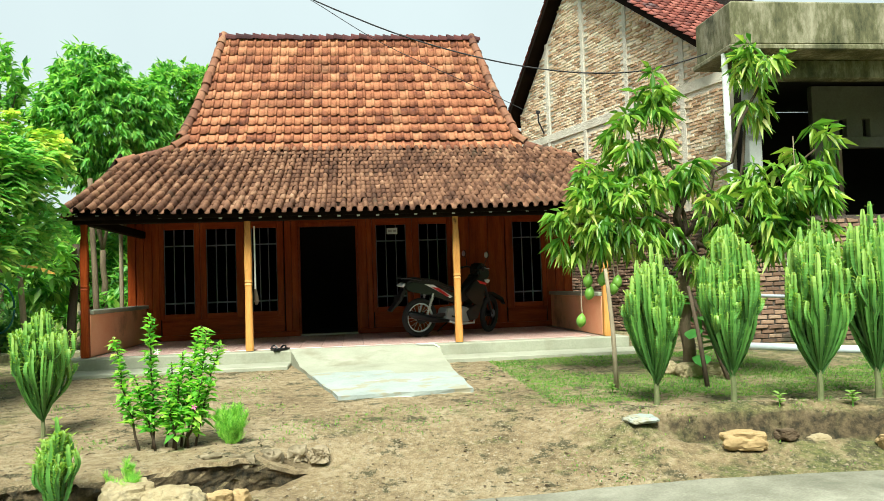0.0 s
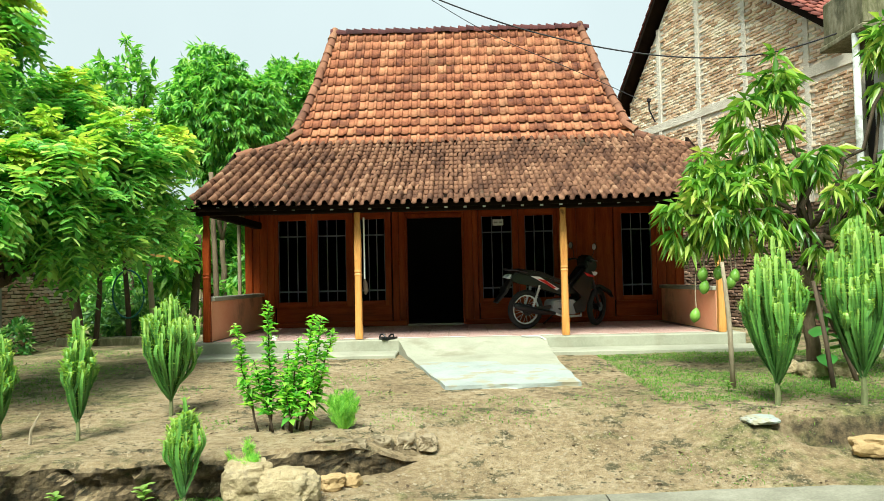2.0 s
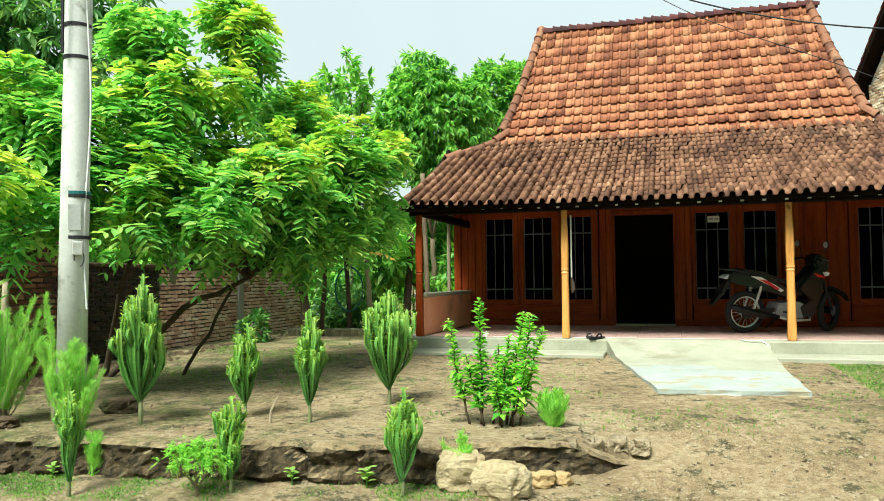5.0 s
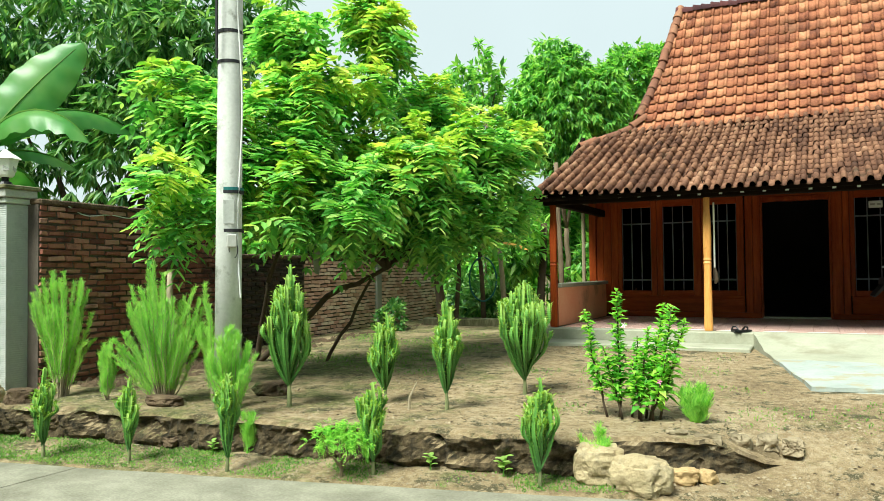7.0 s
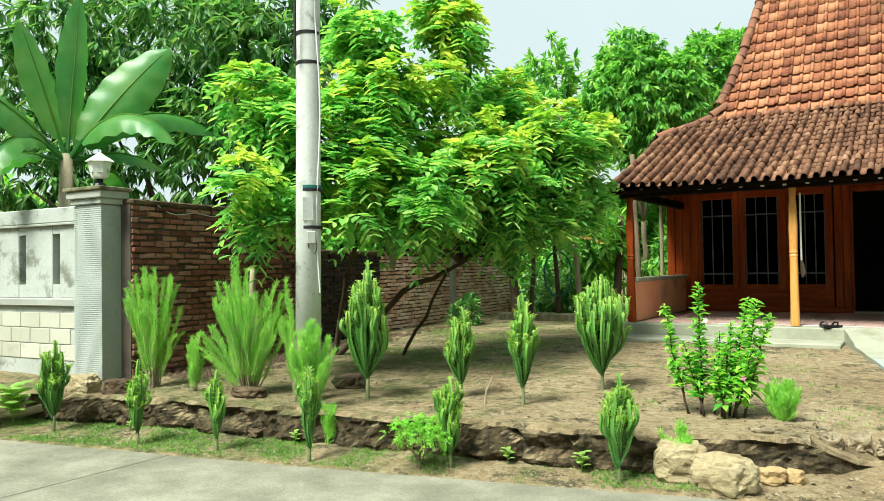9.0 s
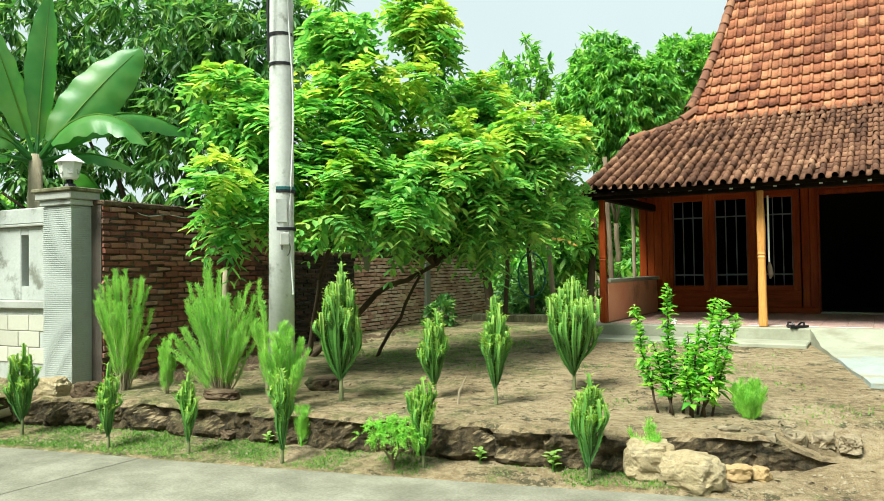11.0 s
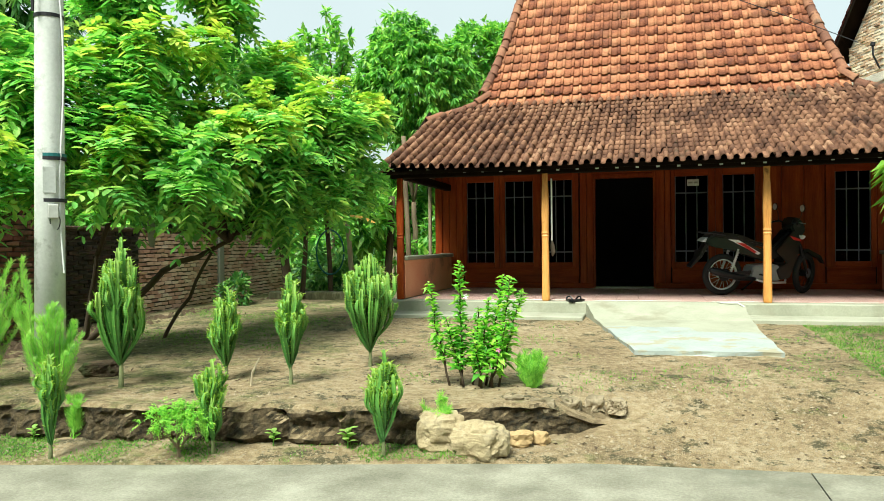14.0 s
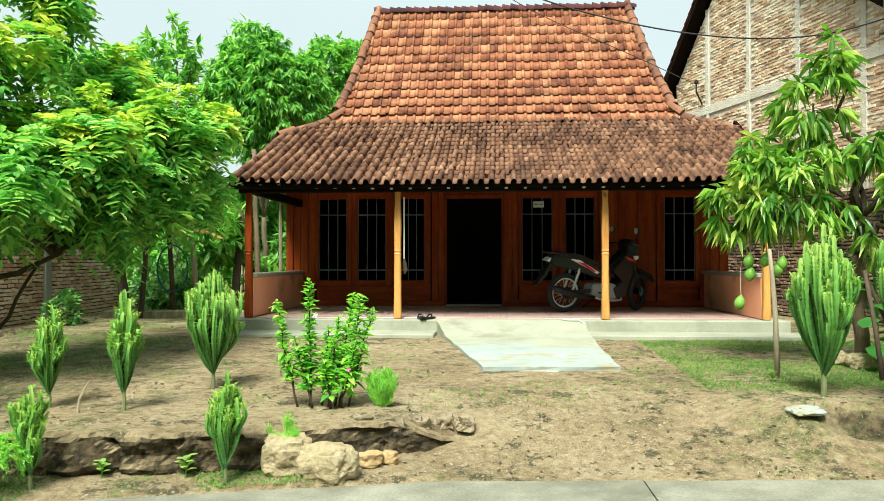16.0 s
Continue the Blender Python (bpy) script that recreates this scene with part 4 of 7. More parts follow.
# verge boards and roof slabs of the gable
for (ua, za), (ub, zb), name in (((6.55, 5.16), (3.9, 8.02), "rear_roof"), ((-0.3, 4.92), (3.9, 8.02), "front_roof")):
    d = Vector((ub - ua, 0, zb - za))
    n = Vector((-d.z, 0, d.x)).normalized()
    n = n if n.z > 0 else -n
    bm = bmesh.new()
    ring = []
    for y in (-0.28, 4.5):
        for k in (0.0, 0.09):
            ring.append([bm.verts.new(Vector((ua, y, za)) + n * k), bm.verts.new(Vector((ub, y, zb)) + n * k)])
    a, b, c, e = ring
    for q in ((a[0], a[1], b[1], b[0]), (c[1], c[0], e[0], e[1]), (b[0], b[1], e[1], e[0]), (a[1], a[0], c[0], c[1]), (a[0], b[0], e[0], c[0]), (a[1], c[1], e[1], b[1])):
        bm.faces.new(q)
    bmesh.ops.recalc_face_normals(bm, faces=bm.faces[:])
    part(name, bm, DARKWOOD, brick_house, "dark timber verge of the tiled roof").matrix_basis = G_M
    # clay tiles along the verge
    mats = []
    ln = d.length
    ang = math.degrees(math.atan2(d.z, d.x))
    cols_n = 14 if name == "front_roof" else 2
    for r in range(int(ln / 0.22)):
        for c in range(cols_n):
            p = Vector((ua, 0, za)) + d.normalized() * (r * 0.22) + n * 0.095
            base = Matrix.Translation((p.x, -0.2 + c * 0.21, p.z))
            up = d.normalized()
            m = Matrix((Vector((0, 1 if d.x < 0 else -1, 0)), up, n)).transposed().to_4x4()
            mats.append(base @ m)
    v, f = place_tiles("t", mats, 0.215, 0.26)
    tagged(part("verge_tiles", mesh_from("verge_tiles", v, f, ROOF_RED, True), None, brick_house), kind="stuff").matrix_basis = G_M
# porch with a heavy mossy canopy
part("canopy", box(5.33, 11.0, 9.63, 10.7, 4.55, 5.17, 0.03), MOSSY, brick_house, "heavy mossy concrete canopy")
part("canopy_lip", box(5.27, 11.0, 9.57, 10.7, 4.47, 4.548, 0.015), MOSSY, brick_house)
part("canopy_beam", box(5.55, 11.0, 10.05, 10.25, 4.2, 4.47, 0.015), MOSSY, brick_house)
part("column", box(5.98, 6.18, 10.46, 10.64, 2.3, 4.47, 0.012), WHITEWASH, brick_house, "whitewashed porch column")
part("drain_pipe", tube([(5.3, 9.8, 4.47), (5.3, 9.8, 0.3)], 0.045, 12), WHITEWASH, brick_house, "white drain pipe", True)
pw = part("porch_wall", box(7.7, 8.08, 11.5, 11.62, 0.3, 4.47, 0), GREYPL, brick_house, "raw rendered porch wall with vent holes")
part("porch_wall_top", box(8.08, 11, 11.5, 11.62, 3.92, 4.47, 0), GREYPL, brick_house)
part("vent_pier", box(8.3, 8.58, 11.5, 11.62, 3.62, 3.92, 0), GREYPL, brick_house)
part("vent_pier", box(8.72, 11, 11.5, 11.62, 3.62, 3.92, 0), GREYPL, brick_house)
part("vent_pier", box(8.08, 8.16, 11.5, 11.62, 3.62, 3.92, 0), GREYPL, brick_house)
part("lintel", box(8.08, 11, 11.49, 11.62, 3.44, 3.62, 0.004), GREYPL, brick_house)
# black linings that paint in the darkness behind the porch
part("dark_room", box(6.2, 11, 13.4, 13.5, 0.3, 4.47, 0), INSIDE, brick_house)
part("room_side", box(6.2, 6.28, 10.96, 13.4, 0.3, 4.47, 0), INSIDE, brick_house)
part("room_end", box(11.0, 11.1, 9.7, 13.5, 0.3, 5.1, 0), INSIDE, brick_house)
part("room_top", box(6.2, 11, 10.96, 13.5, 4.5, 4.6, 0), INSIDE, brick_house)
part("opening_frame", box(8.09, 8.16, 11.46, 11.5, 2.2, 3.44, 0.005), GREYWOOD, brick_house, "grey timber opening frame")
# no hole is cut: a black plate on the wall stands for its shade
for x in (7.88,):
    part("vent", box(x, x + 0.13, 11.494, 11.499, 3.64, 3.9, 0), INSIDE, brick_house, "near-black plate painted in for a vent hole's shade")
LOWW = Matrix.Translation((5.7, 10.5, 0))
part("low_wall", box(5.7, 11.0, 10.5, 10.62, 0.2, 2.24, 0), MORTAR_DARK, brick_house, "old brick porch wall")
brick_wall(brick_house, "low_wall_bricks", 5.2, lambda u: 2.26, LOWW, 0.22, 0.07, (BRICK_OLD, BRICK_RED_O), MORTAR_DARK, 0.1, None, 8, z0=0.3)
single("ground_pipe", tube([(5.2, 9.9, 0.42), (6.2, 9.0, 0.4), (8.5, 7.2, 0.4)], 0.055, 14), PVC, "grey plastic pipe lying along the wall", "pipe", smooth=True)
single("water_pipe", tube([(5.6, 10.1, 1.1), (7.2, 8.9, 1.0), (8.5, 8.0, 0.98)], 0.025, 10), PVC, "thin white water pipe along the wall", "pipe", smooth=True)

# ---- left boundary: brick wall, fence, lamp, pole ----
WALL_A, WALL_B, WALL_C = Vector((-7.02, 4.93, 0)), Vector((-7.16, 7.6, 0)), Vector((-7.82, 15.4, 0))


def wall_frame(a, b):
    u = (b - a).normalized()
    out = Vector((u.y, -u.x, 0))
    m = Matrix((u, -out, Vector((0, 0, 1)))).transposed().to_4x4()
    m.translation = a
    return m, (b - a).length


bwall = thing("boundary_wall", "old red brick boundary wall, one stretch coloured dark for tree shade and stains", "wall")
WALL_D = WALL_B.lerp(WALL_C, 0.27)
for (a, b, h, seed) in ((WALL_A, WALL_B, 2.12, 4), (WALL_B, WALL_D, 1.62, 6), (WALL_D, WALL_C, 1.62, 5)):
    m, ln = wall_frame(a, b)
    part("wall_core", box(0, ln, 0.0, 0.16, 0.1, h, 0), MORTAR_DARK, bwall).matrix_basis = m
    part("wall_top", box(0, ln, -0.03, 0.19, h, h + 0.06, 0.015), BANK, bwall, "mossy mortar capping").matrix_basis = m
    brick_wall(bwall, "wall_bricks", ln, lambda u, h=h: h, m, 0.205, 0.064, ({4: BRICK_RED, 5: BRICK_PINK, 6: BRICK_SHADED}[seed], BRICK_RED_O), MORTAR_DARK, 0.16, None, seed, (lambda u, z: z > 0.6 and u < 2.2) if seed == 4 else (lambda u, z: False), z0=0.2)
m, ln = wall_frame(WALL_B, WALL_C)
part("pier", box(4.6, 4.8, -0.06, 0.0, 0.2, 1.66, 0.008), CONC, bwall, "grey concrete wall pier").matrix_basis = m

part("loose_wire", tube([tuple(m0 @ Vector((u, -0.02, 2.2 - 0.16 * math.sin(math.pi * (u - 0.1) / 1.5) + 0.03 * math.sin(u * 9)))) for m0 in (wall_frame(WALL_A, WALL_B)[0],) for u in np.linspace(0.1, 1.6, 16)], 0.006, 5), CABLE_W, bwall, "loose pale wire slung along the wall top")
part("loose_wire", tube([tuple(m0 @ Vector((u, -0.03, 2.17 - 0.09 * math.sin(math.pi * (u - 1.0) / 1.4)))) for m0 in (wall_frame(WALL_A, WALL_B)[0],) for u in np.linspace(1.0, 2.4, 14)], 0.006, 5), CABLE, bwall, "loose dark wire slung along the wall top")

fence = thing("roadside_fence", "whitewashed masonry fence with a ribbed stone pillar", "fence")
F_M = pose(-7.16, 4.69, 0, 0, 0, 3)
pil = part("pillar", box(-0.44, 0.0, 0.0, 0.24, 0.05, 2.12, 0.01), SIDING, fence, "ribbed pale grey stone pillar")
pil.matrix_basis = F_M
for k in range(94):
    z = 0.12 + k * 0.0212
    part("rib", box(-0.445, 0.005, -0.005, 0.245, z, z + 0.0165, 0.002), SIDING, fence).matrix_basis = F_M
for a, z0, z1, mt in ((0.03, 2.12, 2.18, WHITEWASH), (0.06, 2.18, 2.26, CONC), (0.085, 2.26, 2.30, MOSSY)):
    part("pillar_cap", box(-0.44 - a, a, -a, 0.24 + a, z0, z1, 0.008), mt, fence).matrix_basis = F_M
part("fence_wall", box(-9.0, -0.44, 0.1, 0.22, 0.05, 1.04, 0.008), WHITEWASH, fence, "flaking whitewashed lower wall").matrix_basis = F_M
part("ledge", box(-9.0, -0.44, 0.05, 0.24, 1.04, 1.13, 0.012), CONC, fence, "moulded grey ledge").matrix_basis = F_M
part("top_rail", box(-9.0, -0.44, 0.08, 0.24, 1.96, 2.13, 0.012), WHITEWASH, fence).matrix_basis = F_M
part("top_trim", box(-9.0, -0.44, 0.06, 0.26, 1.93, 1.958, 0.006), CONC, fence).matrix_basis = F_M
for k in range(8):
    x1 = -0.44 - k * 0.62 + (0.09 if k else 0)
    x0 = x1 - (0.4 if not k else 0.49)
    part("fence_panel", box(x0 + (0.0 if k else 0.0), x1, 0.1, 0.2, 1.13, 1.93, 0.008), WHITEWASH, fence, "flaking whitewashed panel").matrix_basis = F_M
    for z0, z1 in ((1.13, 1.28), (1.84, 1.93)):
        part("slot_block", box(x0 - 0.13, x0, 0.105, 0.195, z0, z1, 0.004), WHITEWASH, fence).matrix_basis = F_M
for r in range(3):
    for k in range(7):
        x1 = -0.47 - k * 0.36 - (0.18 if r % 2 else 0)
        part("facing_block", box(x1 - 0.354, x1, 0.09, 0.1, 0.45 + r * 0.175, 0.62 + r * 0.175, 0.006), BLOCK, fence).matrix_basis = F_M
part("footing", box(-9.0, 0.05, -0.03, 0.4, -0.1, 0.14, 0.02), CONC, fence).matrix_basis = F_M
lamp = thing("pillar_lamp", "small white house-shaped garden lamp on the pillar", "lamp", at=(-7.35, 4.8, 2.30))
part("lamp_base", tube([(0, 0, 0), (0, 0, 0.05), (0, 0, 0.06), (0, 0, 0.1)], [0.08, 0.06, 0.035, 0.035], 12), BLACK, lamp)
part("lamp_body", tube([(0, 0, 0.1), (0, 0, 0.12), (0, 0, 0.27), (0, 0, 0.28)], [0.07, 0.085, 0.12, 0.12], 6), WHITE, lamp, "white glass body")
part("lamp_roof", tube([(0, 0, 0.28), (0, 0, 0.3), (0, 0, 0.36), (0, 0, 0.38)], [0.15, 0.13, 0.04, 0.015], 6), WHITE, lamp, "white pointed roof")
for k in range(6):
    a = k * math.pi / 3 + math.pi / 6
    part("lamp_window", box(-0.025, 0.025, -0.004, 0.004, -0.045, 0.045, 0.002), CONC, lamp).matrix_basis = Matrix.Translation((0.088 * math.cos(a), 0.088 * math.sin(a), 0.2)) @ pose(0, 0, 0, -14, 0, math.degrees(a) + 90)

pole = thing("utility_pole", "tapered grey concrete utility pole with cable bands", "pole", at=(-4.485, 4.885, 0.2), turn=42.6)
part("shaft", tube([(-0.02, 0, 0), (0.0, 0, 2.0), (0.03, 0, 5.0), (0.05, 0, 8.0)], [0.112, 0.106, 0.097, 0.085], 24), POLE, pole, smooth=True)
for z, mt, r in ((1.9, HOSE, 0.111), (1.875, CABLE, 0.1115), (2.98, CABLE, 0.108), (3.24, CABLE, 0.107), (1.55, CABLE, 0.1125)):
    part("band", tube([(0.008, 0, z), (0.008, 0, z + 0.028)], r, 20), mt, pole, "dark cable band")
part("cable", tube([(0.085 + 0.02 * math.sin(z * 3), -0.08, z) for z in np.arange(1.0, 5.5, 0.15)], 0.008, 6), CABLE_W, pole, "loose white cable")
part("cable", tube([(-0.1, -0.12 - 0.01 * math.sin(z * 4), z) for z in np.arange(3.0, 5.5, 0.2)], 0.012, 6), CABLE, pole)
part("cable", tube([(0.03 + 0.035 * math.sin(a), -0.125, 1.4 - 0.07 * math.cos(a)) for a in np.linspace(0.3, 5, 14)], 0.004, 6), CABLE, pole)
part("junction_box", box(-0.02, 0.06, -0.15, -0.1, 1.42, 1.53, 0.008), CONC, pole, "small pale meter box")
part("notice", box(-0.05, 0.04, -0.112, -0.107, 1.62, 1.82, 0.001), WHITEWASH, pole, "faded torn paper notice")

# overhead cables
for pts, r, lab in (([(-1.05, 8.44, 5.02), (-0.44, 8.5, 4.73), (0.25, 8.51, 4.44), (0.76, 8.48, 4.23), (1.64, 8.37, 3.94), (2.5, 8.16, 3.73), (3.2, 7.91, 3.65), (3.58, 7.75, 3.69), (3.92, 7.58, 3.78)], 0.008, "sagging black overhead cable"),
                    ([(-1.05, 8.44, 5.08), (-0.35, 8.5, 4.7), (-0.01, 8.51, 4.48), (0.37, 8.51, 4.23), (0.94, 8.47, 3.93), (1.51, 8.39, 3.66), (2.06, 8.28, 3.34)], 0.004, "thin black service wire")):
    cu = bpy.data.curves.new("overhead_cable", "CURVE")
    cu.dimensions, cu.bevel_depth, cu.resolution_u = "3D", r, 8
    sp = cu.splines.new("NURBS")
    sp.points.add(len(pts) - 1)
    for q, p in zip(sp.points, pts):
        q.co = (*p, 1)
    sp.use_endpoint_u, sp.order_u = True, 4
    cu.materials.append(CABLE)
    tagged(new("overhead_cable", cu), lab, "cable")

# ---- plants ----
def frond_cloud(rng, clumps, per_m3, fronds, pairs, rachis, leaf_l, leaf_w, droop=0.35, shell=0.5):
    """Compound leaves: short stalks with paired leaflets, spread over ellipsoid clumps."""
    B, D, U, L, W = [], [], [], [], []
    for cx, cy, cz, rx, rz in clumps:
        n = int(per_m3 * rx * rx * rz * 4.2) + 6
        o = unit_rows(rng, n)
        k = shell + (1 - shell) * rng.random((n, 1)) ** 0.5
        k = k * (0.8 + 0.45 * rng.random((n, 1)))
        p = np.array([cx, cy, cz]) + o * k * np.array([rx, rx, rz])
        for _ in range(fronds):
            d = o * 0.8 + unit_rows(rng, n) * 0.75 + np.array([0, 0, 0.15])
            d /= np.linalg.norm(d, axis=1, keepdims=True)
            up = np.array([0, 0, 1.0]) + 0.35 * unit_rows(rng, n)
            s = np.cross(d, up)
            s /= np.linalg.norm(s, axis=1, keepdims=True) + 1e-9
            ln = rachis * (0.7 + 0.6 * rng.random((n, 1)))
            for j in range(pairs):
                t = (j + 0.6) / pairs
                q = p + d * ln * t + np.array([0, 0, -1.0]) * ln * droop * t * t
                for sg in (-1, 1):
                    B.append(q)
                    D.append(d * 0.55 + s * sg + np.array([0, 0, -0.25]) + 0.18 * unit_rows(rng, n))
                    U.append(up + 0.2 * unit_rows(rng, n))
                    sc = (0.8 + 0.4 * rng.random(n)) * (0.75 + 0.5 * math.sin(math.pi * t))
                    L.append(leaf_l * sc)
                    W.append(leaf_w * sc)
    return [np.concatenate(a) for a in (B, D, U, L, W)]


def rosette_cloud(rng, clumps, per_m3, leaves, leaf_l, leaf_w, hang=0.35, shell=0.45):
    """Simple leaves in whorls at twig ends."""
    B, D, U, L, W = [], [], [], [], []
    for cx, cy, cz, rx, rz in clumps:
        n = int(per_m3 * rx * rx * rz * 4.2) + 5
        o = unit_rows(rng, n)
        k = (shell + (1 - shell) * rng.random((n, 1)) ** 0.6) * (0.85 + 0.35 * rng.random((n, 1)))
        p = np.array([cx, cy, cz]) + o * k * np.array([rx, rx, rz])
        for _ in range(leaves):
            d = o * 0.5 + unit_rows(rng, n) * 0.9 + np.array([0, 0, -hang])
            B.append(p + 0.03 * unit_rows(rng, n))
            D.append(d)
            U.append(np.array([0, 0, 1.0]) + 0.5 * unit_rows(rng, n))
            sc = 0.7 + 0.6 * rng.random(n)
            L.append(leaf_l * sc)
            W.append(leaf_w * sc)
    return [np.concatenate(a) for a in (B, D, U, L, W)]


def limb(rng, a, b, r0, r1, parent, mat, name="limb", bend=0.1, sides=7):
    a, b = Vector(a), Vector(b)
    n = 6
    pts = []
    for k in range(n + 1):
        t = k / n
        w = math.sin(math.pi * t) * bend * (b - a).length
        pts.append(a.lerp(b, t) + Vector(rng.normal(size=3)) * w * 0.6)
    return part(name, tube(pts, [r0 + (r1 - r0) * k / n for k in range(n + 1)], sides), mat, parent, smooth=True)


ACACIA = [(-4.34, 6.43, 1.97, 1.11, 0.38), (-4.86, 5.79, 2.41, 0.74, 0.46), (-4.03, 7.09, 2.30, 0.92, 0.55), (-3.56, 7.99, 2.35, 0.63, 0.63), (-3.45, 8.26, 2.90, 0.47, 0.37), (-4.73, 6.40, 3.07, 0.72, 0.60),
          (-4.44, 7.08, 3.73, 0.38, 0.60), (-4.92, 6.26, 3.79, 0.36, 0.42), (-5.09, 5.32, 2.66, 0.50, 0.55), (-5.24, 5.18, 3.03, 0.33, 0.33), (-4.99, 4.85, 1.87, 0.47, 0.31), (-4.12, 7.95, 3.20, 0.44, 0.40), (-3.72, 7.25, 1.68, 0.49, 0.25)]


LOW_BOUGHS = [(-3.56, 8.28, 2.50, 0.50, 0.40), (-3.97, 7.31, 2.31, 0.60, 0.26), (-3.42, 8.66, 2.92, 0.35, 0.42), (-4.40, 6.21, 1.97, 0.50, 0.20), (-3.78, 7.74, 2.09, 0.40, 0.20)]


def acacia():
    r = np.random.default_rng(11)
    clumps = [(x * 1.1, y * 1.1, 1.4 + (z - 1.4) * 1.1 + (0.2 if z < 2 else 0.05), a * 0.97, b * (0.8 if z < 2 else 1.0)) for x, y, z, a, b in ACACIA] + [(x - 0.14, y, z, a, b) for x, y, z, a, b in LOW_BOUGHS]
    t = thing("leguminous_tree", "spreading tree with bright green compound leaves", "tree")
    base = Vector((-6.35, 7.4, 0.25))
    forks = [Vector((-5.2, 7.3, 1.12)), Vector((-4.5, 7.5, 1.45)), Vector((-5.9, 7.1, 1.3)), Vector((-6.02, 5.7, 1.45))]
    limb(r, base, forks[0], 0.04, 0.035, t, BARK_D, "trunk", 0.05)
    limb(r, forks[0], forks[1], 0.035, 0.024, t, BARK_D, "limb", 0.05)
    limb(r, base + Vector((0.9, 0.2, -0.02)), forks[1] + Vector((-0.25, 0.1, -0.1)), 0.024, 0.016, t, BARK_D, "trunk", 0.04)
    limb(r, base, forks[2], 0.04, 0.025, t, BARK_D, "limb", 0.04)
    limb(r, (-5.98, 5.65, 0.22), forks[3], 0.045, 0.032, t, BARK_P, "trunk", 0.03)
    for i, c in enumerate(clumps):
        f = min(forks, key=lambda q: (q - Vector(c[:3])).length)
        limb(r, f, (c[0], c[1], c[2]), 0.03, 0.01, t, BARK_D, "limb", 0.06)
    tufts, shoots = [], []
    for x, y, z, a, b in clumps:
        for k in range(int(6 + 17 * a * b)):
            o = unit_rows(r, 1)[0]
            q = 0.62 + 0.42 * r.random()
            s = (0.15 + 0.13 * r.random()) * (0.75 + 0.35 * a)
            tufts.append((x + o[0] * a * q, y + o[1] * a * q, z + o[2] * b * q, s, s * 0.8))
            if o[2] > 0.1 and r.random() < 0.45:
                shoots.append((x + o[0] * a * q, y + o[1] * a * q, z + o[2] * b * q + s * 0.7, s * 0.75, s * 0.6))
    part("crown", leaf_mesh("crown", *frond_cloud(r, tufts, 58, 3, 5, 0.28, 0.118, 0.046, 0.6, 0.35), LEAF_BRIGHT, 0.15, 0.12, True), None, t, "bright green compound foliage")
    part("young_foliage", leaf_mesh("young_foliage", *frond_cloud(r, shoots, 60, 3, 5, 0.28, 0.118, 0.046, 0.6, 0.3), LEAF_YOUNG, 0.15, 0.12, True), None, t, "yellow-green young shoots")
    # dark leaves within the clumps: inner shade put into the leaf colour
    part("inner_crown", leaf_mesh("inner_crown", *rosette_cloud(r, [(x, y + 0.25, z, a * 0.7, b * 0.6) for x, y, z, a, b in clumps], 14, 4, 0.13, 0.06, 0.2, 0.1), LEAF_DARK), None, t, "inner foliage in a darker leaf colour, for the crown's inner shade")


acacia()


def rosette_tree(name, label, clumps, base, r0, mat, bark, per, leaves, ll, lw, seed, hang=0.4, fork=0.45):
    r = np.random.default_rng(seed)
    t = thing(name, label, "tree")
    base = Vector(base)
    centre = Vector((sum(c[0] for c in clumps) / len(clumps), sum(c[1] for c in clumps) / len(clumps), min(c[2] for c in clumps)))
    top = base.lerp(centre, fork)
    limb(r, base, top, r0, r0 * 0.7, t, bark, "trunk", 0.012)
    for c in clumps:
        limb(r, top, c[:3], r0 * 0.45, r0 * 0.12, t, bark, "limb", 0.08)
    part("crown", leaf_mesh("crown", *rosette_cloud(r, clumps, per, leaves, ll, lw, hang), mat), None, t)
    return t


rosette_tree("dense_mango_tree", "tall dark dense tree behind the boundary wall", [(-10.24, 7.96, 5.0, 1.66, 1.07), (-9.18, 9.15, 5.41, 1.17, 1.07), (-10.73, 7.29, 3.67, 1.17, 1.17), (-8.28, 9.97, 5.66, 0.78, 0.7), (-8.95, 7.95, 3.41, 1.17, 1.1), (-11.11, 6.71, 5.09, 0.97, 0.97), (-8.6, 8.4, 4.6, 1.0, 0.9), (-10.9, 6.1, 2.6, 1.1, 1.2), (-11.6, 5.9, 4.2, 0.9, 0.8)],
             (-9.6, 8.2, 0.2), 0.16, LEAF_DARK, BARK_D, 34, 12, 0.25, 0.062, 21, 1.0)
rosette_tree("broadleaf_tree", "dense rounded green tree behind the house", [(-5.04, 16.18, 4.91, 1.1, 1.4), (-5.2, 16.13, 5.99, 0.64, 0.6), (-4.23, 16.41, 5.1, 0.6, 0.83), (-5.69, 15.97, 4.83, 0.64, 0.89)],
             (-5.0, 16.3, 0.3), 0.08, LEAF_MID, BARK, 170, 11, 0.2, 0.062, 22, 1.1)
rosette_tree("broadleaf_tree", "distant round green tree behind the house", [(-4.93, 22.41, 7.26, 0.83, 0.78), (-4.43, 24.55, 8.2, 0.47, 0.47), (-5.2, 22.6, 6.2, 0.9, 0.8)],
             (-4.9, 22.6, 0.3), 0.15, LEAF_MID, BARK, 150, 10, 0.2, 0.09, 23, 0.4)
